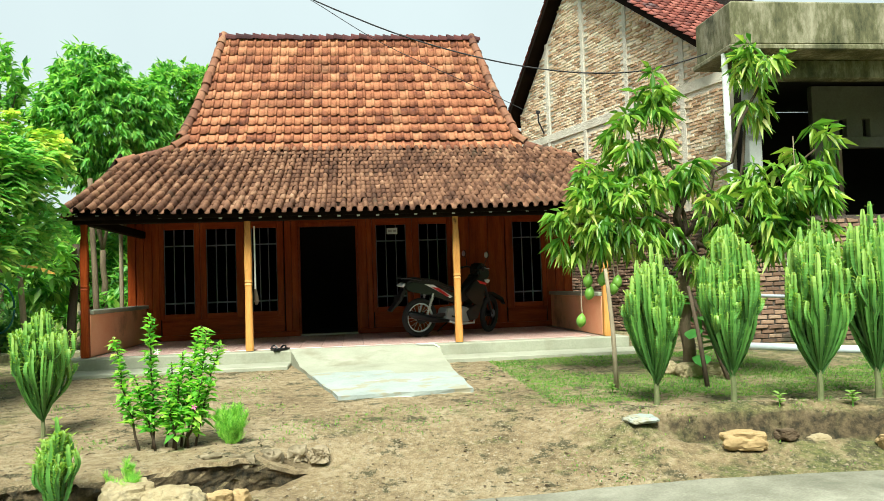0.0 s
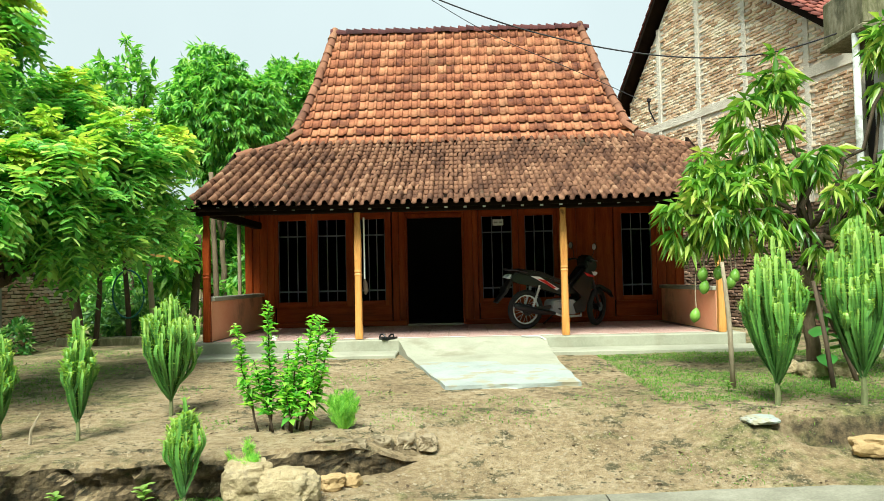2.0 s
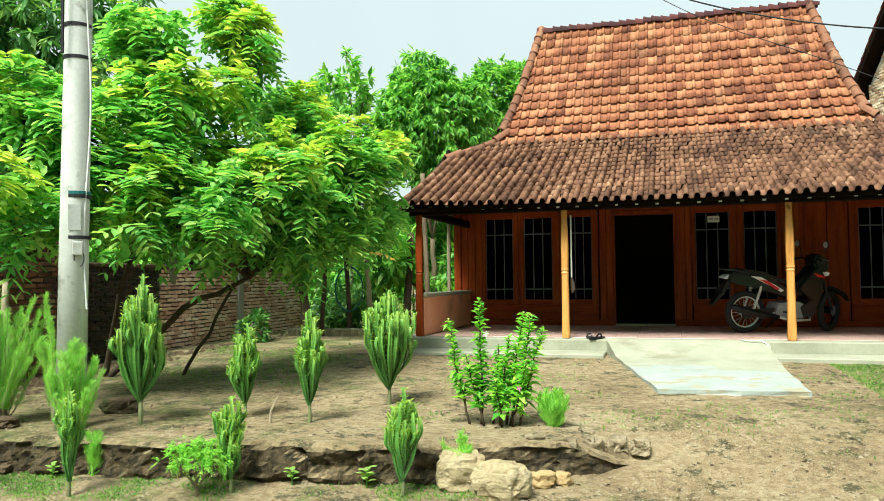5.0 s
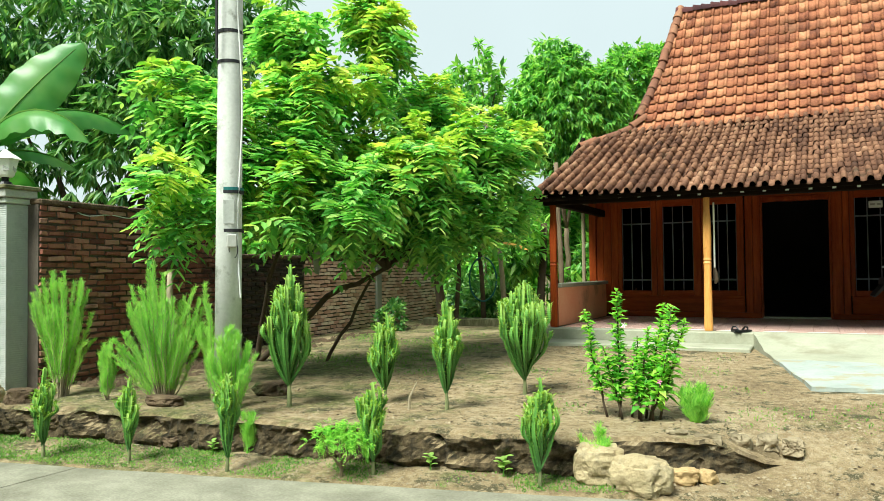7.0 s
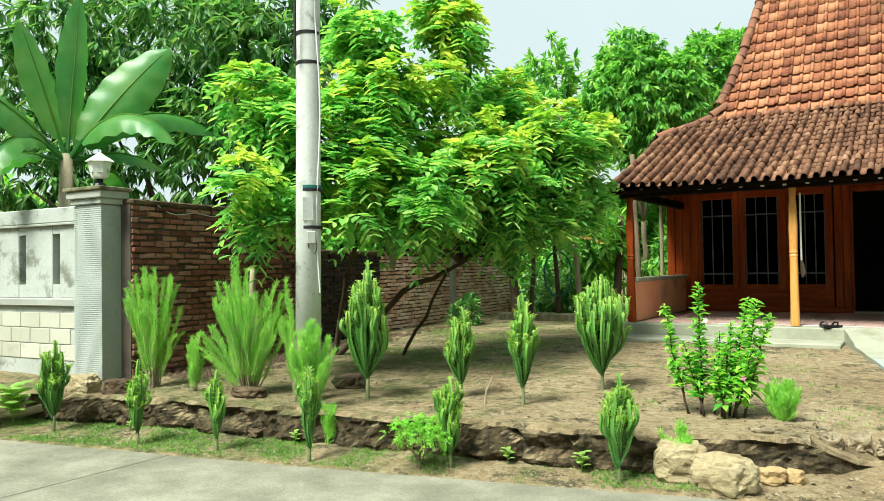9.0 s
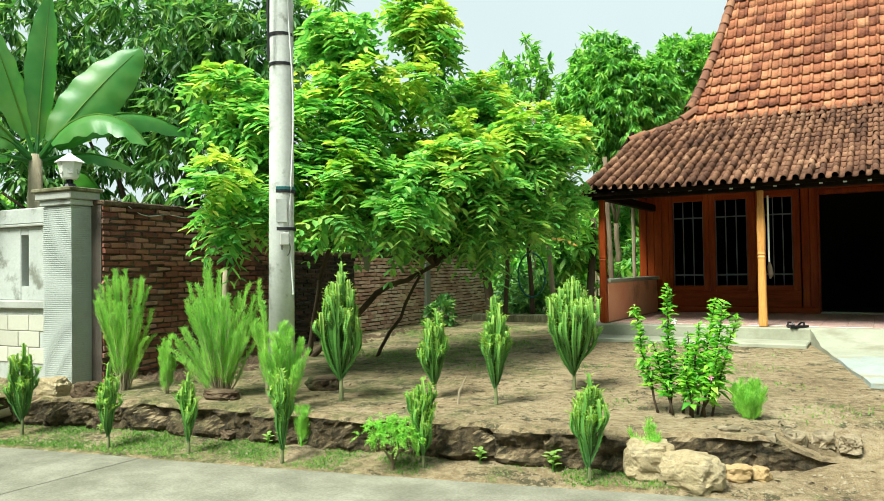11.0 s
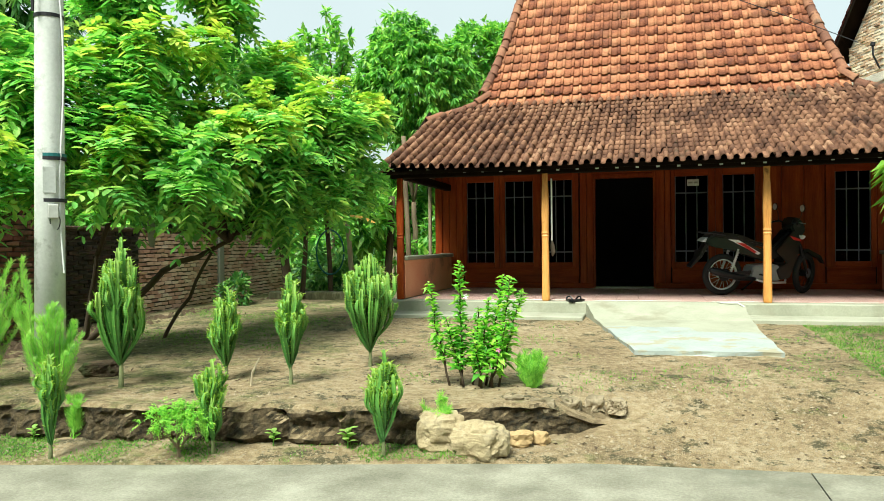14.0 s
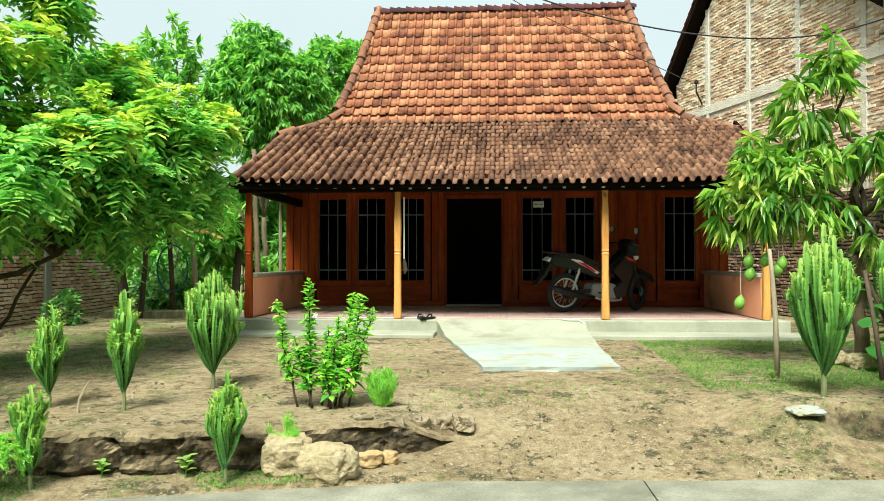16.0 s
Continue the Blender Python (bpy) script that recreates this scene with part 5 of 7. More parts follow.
rosette_tree("slender_tree", "slender spindly tree with sparse tufts", [(-7.51, 17.4, 6.0, 0.5, 0.78), (-7.52, 17.39, 6.95, 0.13, 0.45), (-7.18, 15.35, 5.8, 0.38, 0.32), (-7.19, 17.53, 6.13, 0.21, 0.5)],
             (-7.45, 17.2, 0.3), 0.1, LEAF_MID, BARK, 60, 9, 0.26, 0.1, 24, 0.3, 0.7)
rosette_tree("garden_tree", "leafy green garden tree by the wall", [(-6.65, 13.39, 4.61, 0.67, 0.62), (-6.46, 11.23, 4.2, 0.39, 0.44), (-6.4, 12.3, 3.4, 1.0, 0.8), (-6.1, 11.8, 3.0, 1.0, 0.6)],
             (-6.3, 12.6, 0.3), 0.1, LEAF_MID, BARK_D, 120, 10, 0.16, 0.07, 25, 0.4)
rosette_tree("garden_tree", "low green bushy tree beside the house", [(-5.74, 14.88, 2.1, 0.6, 0.84), (-5.71, 17.02, 2.3, 0.81, 0.94), (-5.38, 18.17, 2.4, 0.6, 1.2), (-4.7, 17.5, 2.2, 0.5, 1.0)],
             (-5.5, 16.9, 0.3), 0.08, LEAF_MID, BARK_D, 60, 9, 0.3, 0.09, 26, 0.3)
rosette_tree("garden_tree", "shaded bushy tree behind the brick wall", [(-8.4, 10.6, 2.7, 0.8, 0.7), (-8.3, 12.0, 2.9, 0.9, 0.8), (-8.8, 13.5, 2.6, 1.0, 0.9)],
             (-8.6, 12.0, 0.2), 0.08, LEAF_DARK, BARK_D, 75, 10, 0.18, 0.07, 27, 0.3)

rosette_tree("garden_shrub", "low leafy shrub in the back garden", [(-4.65, 15.9, 0.9, 0.6, 0.6), (-4.45, 16.6, 1.4, 0.5, 0.8)], (-4.6, 16.0, 0.3), 0.04, LEAF_MID, BARK_D, 90, 9, 0.24, 0.08, 28, 0.2)
rosette_tree("garden_shrub", "low leafy shrub along the garden path", [(-6.3, 14.9, 0.7, 0.7, 0.4), (-7.0, 15.6, 0.9, 0.7, 0.6)], (-6.6, 15.2, 0.3), 0.04, LEAF_DARK, BARK_D, 90, 9, 0.2, 0.08, 29, 0.2)
rosette_tree("garden_shrub", "leafy shrub before the bamboo fence", [(-5.0, 19.6, 1.3, 1.0, 1.0), (-6.6, 20.2, 1.5, 1.2, 1.1), (-8.4, 18.5, 1.4, 1.2, 1.0)], (-6.2, 19.8, 0.3), 0.05, LEAF_MID, BARK_D, 45, 9, 0.3, 0.11, 30, 0.2)
rosette_tree("garden_shrub", "small dark shrub at the foot of the brick wall", [(-6.85, 11.6, 0.62, 0.35, 0.3)], (-6.85, 11.6, 0.3), 0.03, LEAF_DARK, BARK_D, 300, 10, 0.12, 0.05, 32, 0.1)

# far woods that close the view behind the gardens, then an added light-blocking belt
woods_r = np.random.default_rng(31)
wb = []
for k in range(46):
    a = radians(-60 + k * 150 / 46)
    d = 34 + 8 * woods_r.random()
    wb.append((-d * math.sin(a), d * math.cos(a), 1.2 + 1.2 * woods_r.random(), 2.6, 1.6 + 1.2 * woods_r.random()))
# unseen belt behind the camera, added to keep low sky light off the porch
for k in range(30):
    a = radians(95 + k * 200 / 30)
    d = 15 + 2 * woods_r.random()
    for z in (1.5, 4.2):
        wb.append((-d * math.sin(a), d * math.cos(a), z + 0.8 * woods_r.random(), 2.2, 2.0 + 0.6 * woods_r.random()))
tagged(new("woods_and_sky_block", leaf_mesh("woods_and_sky_block", *rosette_cloud(woods_r, wb, 7, 8, 0.75, 0.35, 0.3, 0.5), LEAF_MID)), "distant trees and scrub, with an added unseen belt blocking low sky", "woods", kind="stuff")

# mango tree in the yard
MANGO = [(2.55, 6.56, 2.00, 0.50, 0.39), (2.24, 6.56, 1.83, 0.39, 0.22), (2.67, 6.51, 2.71, 0.26, 0.45), (2.79, 6.46, 3.04, 0.18, 0.18), (2.98, 6.36, 2.36, 0.24, 0.2), (3.4, 6.05, 1.98, 0.36, 0.32), (3.71, 5.87, 2.12, 0.34, 0.36),
         (3.88, 5.76, 2.41, 0.18, 0.21), (3.60, 6.05, 3.23, 0.26, 0.18), (3.51, 6.11, 2.89, 0.12, 0.24), (3.16, 6.1, 1.58, 0.3, 0.16), (2.01, 6.53, 1.89, 0.18, 0.23), (3.69, 5.88, 1.70, 0.39, 0.18), (2.27, 6.66, 2.25, 0.21, 0.31)]
MS = 1.2


def mscale(p):
    return (p[0] * MS, p[1] * MS, 1.4 + (p[2] - 1.4) * MS)


def mango_tree():
    r = np.random.default_rng(41)
    t = thing("mango_tree", "small mango tree with hanging green fruit", "tree")
    clumps = [(*mscale(c), c[3] * MS, c[4] * MS) for c in MANGO]
    base = Vector((3.72, 7.95, 0.3))
    f1, f2, f3 = (Vector(mscale(p)) for p in ((2.97, 6.38, 1.45), (2.99, 6.36, 1.75), (3.1, 6.32, 1.7)))
    limb(r, base, f1, 0.075, 0.06, t, BARK, "trunk", 0.04, 9)
    limb(r, f1, f2, 0.055, 0.04, t, BARK_D, "limb", 0.05)
    limb(r, f1, f3, 0.05, 0.035, t, BARK_D, "limb", 0.05)
    for c in clumps:
        src = min((f1, f2, f3), key=lambda q: (q - Vector(c[:3])).length)
        limb(r, src, c[:3], 0.032, 0.01, t, BARK_D, "limb", 0.12, 6)
    part("crown", leaf_mesh("crown", *rosette_cloud(r, [(a, b, c, d * 1.02, e * 1.05) for a, b, c, d, e in clumps], 95, 13, 0.2, 0.046, 0.75, 0.25), LEAF_MANGO, 0.25, 0.28), None, t, "long glossy drooping leaves")
    for i, p in enumerate(((2.12, 6.49, 1.39), (2.24, 6.45, 1.4), (2.36, 6.41, 1.37), (2.13, 6.49, 1.28), (2.33, 6.42, 1.32), (2.05, 6.51, 1.04), (3.48, 5.89, 1.73), (3.68, 5.77, 2.18), (3.07, 6.11, 1.7), (3.21, 6.04, 1.7))):
        q = Vector(mscale(p))
        bm = tube([q + Vector((0.004 * k, 0, -0.075 + 0.15 * k / 8)) for k in range(9)], [0.008, 0.032, 0.045, 0.052, 0.052, 0.048, 0.04, 0.026, 0.006], 12)
        fr = part("mango", bm, MANGO_FRUIT, t, "pale green unripe mango", True)
        part("stalk", tube([q + Vector((0.03, 0, 0.07)), q + Vector((0.03, 0.02, 0.2)), q + Vector((0.05, 0.05, 0.42))], 0.005, 5), BARK_P, fr)


mango_tree()
stake = thing("support_stake", "thin bare wooden stake propping the mango branch", "stake")
part("stick", tube([(2.62, 7.2, 0.2), (2.61, 7.22, 0.9), (2.59, 7.25, 1.3), (2.58, 7.28, 1.5)], [0.026, 0.024, 0.021, 0.018], 8), BARK_P, stake, smooth=True)
for a, b in (((3.52, 7.1, 0.2), (3.45, 7.3, 1.3)), ((3.9, 7.35, 0.2), (3.62, 7.6, 1.2))):
    st = thing("support_stake", "dark leaning wooden stake beside the mango tree", "stake")
    part("stick", tube([a, tuple((p + q) / 2 + 0.02 for p, q in zip(a, b)), b], [0.025, 0.022, 0.018], 7), BARK_D, st, smooth=True)

# broad-leaved young plant by the mango trunk
sap = thing("broadleaf_sapling", "young plant with large soft green leaves", "plant")
sr = np.random.default_rng(43)
part("stem", tube([(3.75, 7.7, 0.3), (3.74, 7.68, 0.9), (3.7, 7.66, 1.5)], [0.022, 0.018, 0.01], 7), LEAF_MID, sap)


def broad_leaf(name, base, out, length, width, droop, mat, parent, rows=10, split=0.0, seed=0, drape=0.12, roll=0.0):
    """A large leaf: a curved blade with a raised midrib, in strips along its length."""
    r = np.random.default_rng(seed)
    out = Vector(out).normalized()
    side = out.cross(Vector((0, 0, 1)))
    side = side.normalized() if side.length > 0.05 else Vector((1, 0, 0))
    if roll:
        side = Matrix.Rotation(radians(roll), 3, out) @ side
    p, d = Vector(base), out.copy()
    v, f = [], []
    for k in range(rows + 1):
        t = k / rows
        w = width * (math.sin(math.pi * min(1, t * 0.94 + 0.05)) ** 0.6) * (1 if t < 0.98 else 0.1)
        n = side.cross(d).normalized()
        j = 0.035 * width * math.sin(k * 1.3 + seed)
        v += [p - side * w * (0.53 - drape * 0.25) + n * (-drape * w + j), p - side * w * 0.25 + n * (0.1 - drape) * 0.5 * w, p, p + side * w * 0.25 + n * (0.1 - drape) * 0.5 * w, p + side * w * (0.53 - drape * 0.25) + n * (-drape * w - j)]
        p = p + d * (length / rows)
        d = (d + Vector((0, 0, -droop / rows))).normalized()
    for k in range(rows):
        for c in range(4):
            if split and c in (0, 3) and r.random() < split:
                continue
            f.append((k * 5 + c, k * 5 + c + 1, (k + 1) * 5 + c + 1, (k + 1) * 5 + c))
    return part(name, mesh_from(name, v, f, mat, True), None, parent)


for i in range(14):
    a = sr.random() * 6.28
    z = 0.55 + 0.95 * i / 14
    broad_leaf("leaf", (3.73, 7.67, z), (math.cos(a), math.sin(a) - 0.4, 0.35), 0.4, 0.19, 1.1, BANANA, sap, 6, 0, i)

# banana plants
def banana(at, spec, trunk_h, seed, label):
    t = thing("banana_plant", label, "plant")
    b = Vector(at)
    part("stem", tube([b, b + Vector((0.02, 0, trunk_h * 0.5)), b + Vector((0.03, 0.02, trunk_h))], [0.15, 0.11, 0.07], 12), BARK_P, t, "pale sheathed stem", True)
    for i, (dx, dy, dz, ln, w, dr, *twist) in enumerate(spec):
        o = Vector((dx, dy, dz)).normalized()
        p0 = b + Vector((0.03, 0.02, trunk_h - 0.1))
        part("leaf_stalk", tube([p0, p0 + o * 0.35], [0.035, 0.022], 6), BANANA, t)
        lf = broad_leaf("leaf", p0 + o * 0.3, o, ln, w, dr, BANANA, t, 26, 0.0, seed + i, 0.1 + 0.12 * min(1.5, dr), twist[0] if twist else 0.0)
        pts = [lf.data.vertices[k * 5 + 2].co + Vector((0, 0, 0.004)) for k in range(0, 25, 3)]
        part("midrib", tube(pts, [0.02 - 0.002 * k for k in range(len(pts))], 5), GRASS, lf)


# leaf directions of the large plant: along the fence, up, away from the road
ALONG, AWAY = Vector((0.515, 0.858, 0)), Vector((-0.858, 0.515, 0))
LEAVES = ((0.74, 1.1, -0.1, 1.6, 0.66, 0.3, 78), (0.62, 0.95, -0.45, 1.5, 0.6, 2.3, 40), (0.8, 0.95, 0.35, 2.4, 0.55, 1.7, 45), (0.8, 0.3, 0.25, 1.0, 0.36, 1.0, 30), (-0.35, 1.25, -0.1, 1.4, 0.46, 0.2, -70),
          (0.1, 1.4, 0.2, 1.9, 0.42, 0.2, 60), (-0.7, 0.75, -0.35, 1.5, 0.66, 0.7, -50), (-0.55, 0.45, -0.35, 1.2, 0.5, 3.2, -30), (0.65, 0.1, 0.5, 0.9, 0.4, 1.6, 0), (-0.75, 0.2, 0.2, 1.2, 0.5, 1.8, 0))
banana((-8.75, 5.25, 0.3), [(*(ALONG * a + AWAY * c + Vector((0, 0, b))), ln, w, dr, tw) for a, b, c, ln, w, dr, tw in LEAVES], 2.55, 3, "banana plant with broad arching leaves behind the fence")
banana((-4.9, 17.6, 0.3), [(0.5, -0.2, 0.9, 1.3, 0.35, 1.2), (-0.4, -0.4, 0.8, 1.3, 0.35, 1.4), (0.1, -0.3, 1.1, 1.3, 0.35, 0.7), (-0.6, 0.2, 0.7, 1.2, 0.35, 1.6), (0.3, -0.6, 0.5, 1.1, 0.32, 1.7)], 1.7, 9, "banana plant in the garden behind the house")

# euphorbia clumps
CACTI = [(-4.05, 5.12, 0.28, 1.20, 0.40, 15), (-3.40, 5.61, 0.28, 0.79, 0.28, 11), (-2.75, 5.49, 0.28, 0.90, 0.25, 10), (-2.41, 6.39, 0.29, 1.03, 0.52, 20), (-1.66, 4.62, 0.02, 0.70, 0.22, 9), (-2.78, 4.40, 0.02, 0.63, 0.20, 9),
         (-6.50, 3.78, 0.01, 0.80, 0.24, 8), (-5.36, 3.80, 0.01, 0.69, 0.19, 7), (-4.63, 3.97, 0.01, 0.63, 0.17, 7), (-3.80, 4.10, 0.01, 0.69, 0.16, 7),
         (2.67, 6.35, 0.25, 1.41, 0.52, 24), (3.17, 5.95, 0.25, 1.47, 0.52, 24), (3.88, 5.86, 0.25, 1.52, 0.54, 26), (4.51, 6.01, 0.25, 1.69, 0.58, 28)]


def cactus_stem(r, start, out, reach, height, rad):
    """A ribbed four-sided finger that leaves the trunk, bends up and rises upright to a blunt tip."""
    n = 20 + 2 * int(r.random() * 6)
    turn, wob = r.random() * 1.5, r.random() * 6
    v, f, tips = [], [], []
    for k in range(n + 1):
        t = k / n
        s = 1 - (1 - t / 0.68) ** 1.7 if t < 0.68 else 1 - 0.15 * (t - 0.68)
        p = Vector(start) + Vector((out[0] * reach * s + 0.006 * math.sin(t * 7 + wob), out[1] * reach * s + 0.006 * math.cos(t * 6 + wob), height * t))
        w = rad * (0.6 + 0.5 * min(1, t * 2.5)) * (1.0 if t < 0.94 else 1 - (t - 0.94) * 8) * (1.1 if k % 2 else 0.94)
        for q in range(8):
            a = turn + q * math.pi / 4
            rr = w if q % 2 == 0 else w * 0.42
            v.append(p + Vector((math.cos(a) * rr, math.sin(a) * rr, 0)))
            if q % 2 == 0 and k % 2 and t > 0.2:
                tips.append((v[-1].copy(), Vector((math.cos(a), math.sin(a), 0.7)), t))
    for k in range(n):
        for q in range(8):
            f.append((k * 8 + q, k * 8 + (q + 1) % 8, (k + 1) * 8 + (q + 1) % 8, (k + 1) * 8 + q))
    f.append(tuple(n * 8 + q for q in range(8)))
    return v, f, tips


def cactus(x, y, z, h, w, n, seed, label):
    r = np.random.default_rng(seed)
    t = thing("euphorbia", label, "cactus", "euphorbia clumps", at=(x, y, ground_z(x, y)))
    th = h * 0.14
    n = int(n * 1.7)
    part("trunk", tube([(0, 0, -0.03), (0.005, 0, th * 0.5), (0, 0.005, th * 1.3)], [0.014 * h + 0.006, 0.013 * h + 0.004, 0.012 * h], 8), CACTUS_WOOD, t, "corky pale trunk")
    tips = []
    for i in range(n):
        a = 2.4 * i + 0.4 * r.random()
        rho = math.sqrt((i + 0.3) / n) * (0.84 + 0.2 * r.random())
        reach = (w / 2 - 0.024) * rho
        z0 = th * (0.75 + 0.3 * r.random()) + h * 0.2 * r.random() * (1.15 - rho)
        top = h * (1.0 - 0.2 * rho ** 2 - 0.3 * r.random() ** 1.4) if i else h
        rad = 0.0105 + 0.0072 * min(h, 1.4) * (0.85 + 0.3 * r.random())
        sv, sf, tp = cactus_stem(r, (0, 0, z0), (math.cos(a), math.sin(a)), reach, top - z0, rad)
        part("stem", mesh_from("stem", sv, sf, CACTUS), None, t)
        tips += tp
        # shorter fingers branching from the upper half
        for _ in range(2 if h > 0.75 else 1):
            tb = 0.3 + 0.35 * r.random()
            s = 1 - max(0, 1 - tb / 0.68) ** 1.7
            st = (math.cos(a) * reach * s, math.sin(a) * reach * s, z0 + (top - z0) * tb)
            a2 = a + r.normal() * 1.1
            sv, sf, tp = cactus_stem(r, st, (math.cos(a2), math.sin(a2)), 0.03 + 0.03 * h * r.random(), (top - z0) * (0.97 - tb) * (0.5 + 0.5 * r.random()), rad * 0.9)
            part("side_shoot", mesh_from("side_shoot", sv, sf, CACTUS), None, t)
            tips += tp
    b = np.array([q[0] for q in tips])
    d = np.array([q[1] for q in tips]) + 0.3 * r.normal(size=(len(tips), 3))
    sc = np.array([0.45 + 1.0 * q[2] ** 3 for q in tips]) * (0.6 + 0.6 * r.random(len(tips)))
    part("leaves", leaf_mesh("leaves", b, d, np.tile([0, 0, 1.0], (len(b), 1)), 0.03 * sc, 0.015 * sc, CACTUS_TIP), None, t, "tiny pale leaves along the ribs")


for i, (x, y, z, h, w, n) in enumerate(CACTI):
    size = "tall broad" if h > 1.3 else "slender" if w < 0.26 else "rounded"
    where = "on the yard bank" if z > 0.2 else "on the grassy road verge"
    cactus(x, y, z, h, w, n, 100 + i, f"{size} green candelabra euphorbia with ribbed stems {where}")


# feathery shrubs
def feathery(x, y, z, h, w, stems, seed, label, needle=0.044):
    r = np.random.default_rng(seed)
    t = thing("feathery_shrub", label, "shrub", at=(x, y, ground_z(x, y) - 0.01))
    B, D = [], []
    for i in range(int(stems * 1.8)):
        a = r.random() * 6.28
        rho = math.sqrt(r.random()) * w / 2
        top = h * (1 - 0.35 * (rho / (w / 2)) ** 2 - 0.4 * r.random() ** 1.5)
        pts = [Vector((math.cos(a) * rho * (0.15 + 0.85 * (k / 6) ** 1.2), math.sin(a) * rho * (0.15 + 0.85 * (k / 6) ** 1.2), top * k / 6)) + Vector(r.normal(size=3)) * 0.01 for k in range(7)]
        part("stem", tube(pts, [0.007 - 0.0009 * k for k in range(7)], 5), BARK_P if h > 0.5 else LEAF_FEATHER, t)
        m = int(850 * top) + 90
        k = 0.2 + 0.8 * r.random(m) ** 0.85
        P = np.array([np.array(pts[min(5, int(q * 6))].lerp(pts[min(6, int(q * 6) + 1)], q * 6 - int(q * 6))) for q in k])
        B.append(P + (0.004 + 0.012 * (1 - k[:, None])) * r.normal(size=(m, 3)))
        D.append(unit_rows(r, m) * 0.62 + np.array([0, 0, 0.8]))
    B, D = np.concatenate(B), np.concatenate(D)
    sc = 0.6 + 0.8 * r.random(len(B))
    part("foliage", leaf_mesh("foliage", B, D, np.tile([0.3, -1.0, 0.2], (len(B), 1)), needle * sc, needle * 0.05 * sc, LEAF_FEATHER), None, t, "fine bright green needles")


for i, (x, y, z, h, w, s, lab) in enumerate(((-6.38, 4.72, 0.27, 1.27, 0.58, 19, "tall feathery green shrub beside the fence pillar"), (-5.2, 4.85, 0.27, 1.27, 0.84, 30, "tall feathery bright green shrub on the bank"),
        (-4.75, 5.0, 0.27, 1.2, 0.3, 9, "tall feathery bright green shrub on the bank"), (-4.22, 4.6, 0.27, 0.76, 0.44, 20, "rounded feathery shrub before the concrete pole"), (-5.75, 4.7, 0.27, 0.66, 0.16, 6, "small feathery shrub on the bank"),
        (-3.96, 4.5, 0.02, 0.37, 0.14, 6, "small upright green seedling on the verge"), (-2.95, 4.62, 0.05, 0.36, 0.14, 7, "small feathery tuft below the bank"),
        (-1.36, 4.92, 0.03, 0.33, 0.24, 12, "grassy green tuft growing from the bank"), (-0.85, 5.78, 0.27, 0.31, 0.26, 14, "low feathery tuft beside the flowering bush"))):
    feathery(x, y, z, h, w, s, 200 + i, lab)
low = thing("low_bush", "low rounded fine-leaved bush on a forked brown stem", "bush", at=(-2.97, 4.3, ground_z(-2.97, 4.3) - 0.01))
low_r = np.random.default_rng(230)
for k in range(6):
    a = k * 1.05
    e = Vector((0.13 * math.cos(a), 0.13 * math.sin(a), 0.24 + 0.03 * math.sin(k * 2.0)))
    part("stem", tube([(0, 0, 0), (0.005, 0, 0.07), e * 0.6 + Vector((0, 0, 0.02)), e], [0.012, 0.01, 0.006, 0.003], 6), BARK, low)
part("foliage", leaf_mesh("foliage", *frond_cloud(low_r, [(0.17 * math.cos(a) * q, 0.17 * math.sin(a) * q, 0.27 + 0.08 * (1 - q), 0.075, 0.05) for a, q in [(k * 2.4, math.sqrt((k + 0.5) / 22)) for k in range(22)]], 1500, 3, 6, 0.06, 0.016, 0.008), LEAF_FEATHER), None, low, "fine bright green leaflets")


# flowering leafy bush
def leafy_bush(x, y, z, stems, seed, label):
    r = np.random.default_rng(seed)
    t = thing("flowering_bush", label, "bush", at=(x, y, z))
    B, D, U, L = [], [], [], []
    for bx, by, tx, ty, h in stems:
        pts = [Vector((bx + (tx - bx) * k / 7, by + (ty - by) * k / 7, h * k / 7)) + Vector(r.normal(size=3)) * 0.006 for k in range(8)]
        part("stem", tube(pts, [0.011 - 0.001 * k for k in range(8)], 6), BARK_D, t, smooth=True)
        n = int(h * 44)
        for k in range(n):
            q = 0.24 + 0.76 * k / n
            p = np.array(pts[min(6, int(q * 7))].lerp(pts[min(7, int(q * 7) + 1)], q * 7 - int(q * 7)))
            for s in range(4):
                a = k * 0.9 + s * math.pi / 2 + r.normal() * 0.35
                B.append(p)
                D.append((math.cos(a), math.sin(a), 0.3 + 0.45 * r.normal()))
                U.append((0.1 * r.normal(), 0.1 * r.normal(), 1))
                L.append(0.098 * (0.6 + 0.7 * r.random()) * (1.2 - 0.6 * q))
    L = np.array(L)
    part("foliage", leaf_mesh("foliage", B, D, U, L, L * 0.48, LEAF_FEATHER, 0.2, 0.15), None, t, "bright green paired leaves")
    for px, py, pz, mt in ((-0.05, -0.15, 0.72, PETAL_W), (0.22, -0.25, 0.33, PETAL)):
        bm = bmesh.new()
        for k in range(5):
            a = k * 1.2566
            c = Vector((px, py, pz))
            q = [c, c + Vector((math.cos(a - 0.4) * 0.014, -0.004, math.sin(a - 0.4) * 0.014)), c + Vector((math.cos(a) * 0.024, -0.01, math.sin(a) * 0.024)), c + Vector((math.cos(a + 0.4) * 0.014, -0.004, math.sin(a + 0.4) * 0.014))]
            bm.faces.new([bm.verts.new(p) for p in q])
        part("flower", bm, mt, t, "small five-petalled flower")


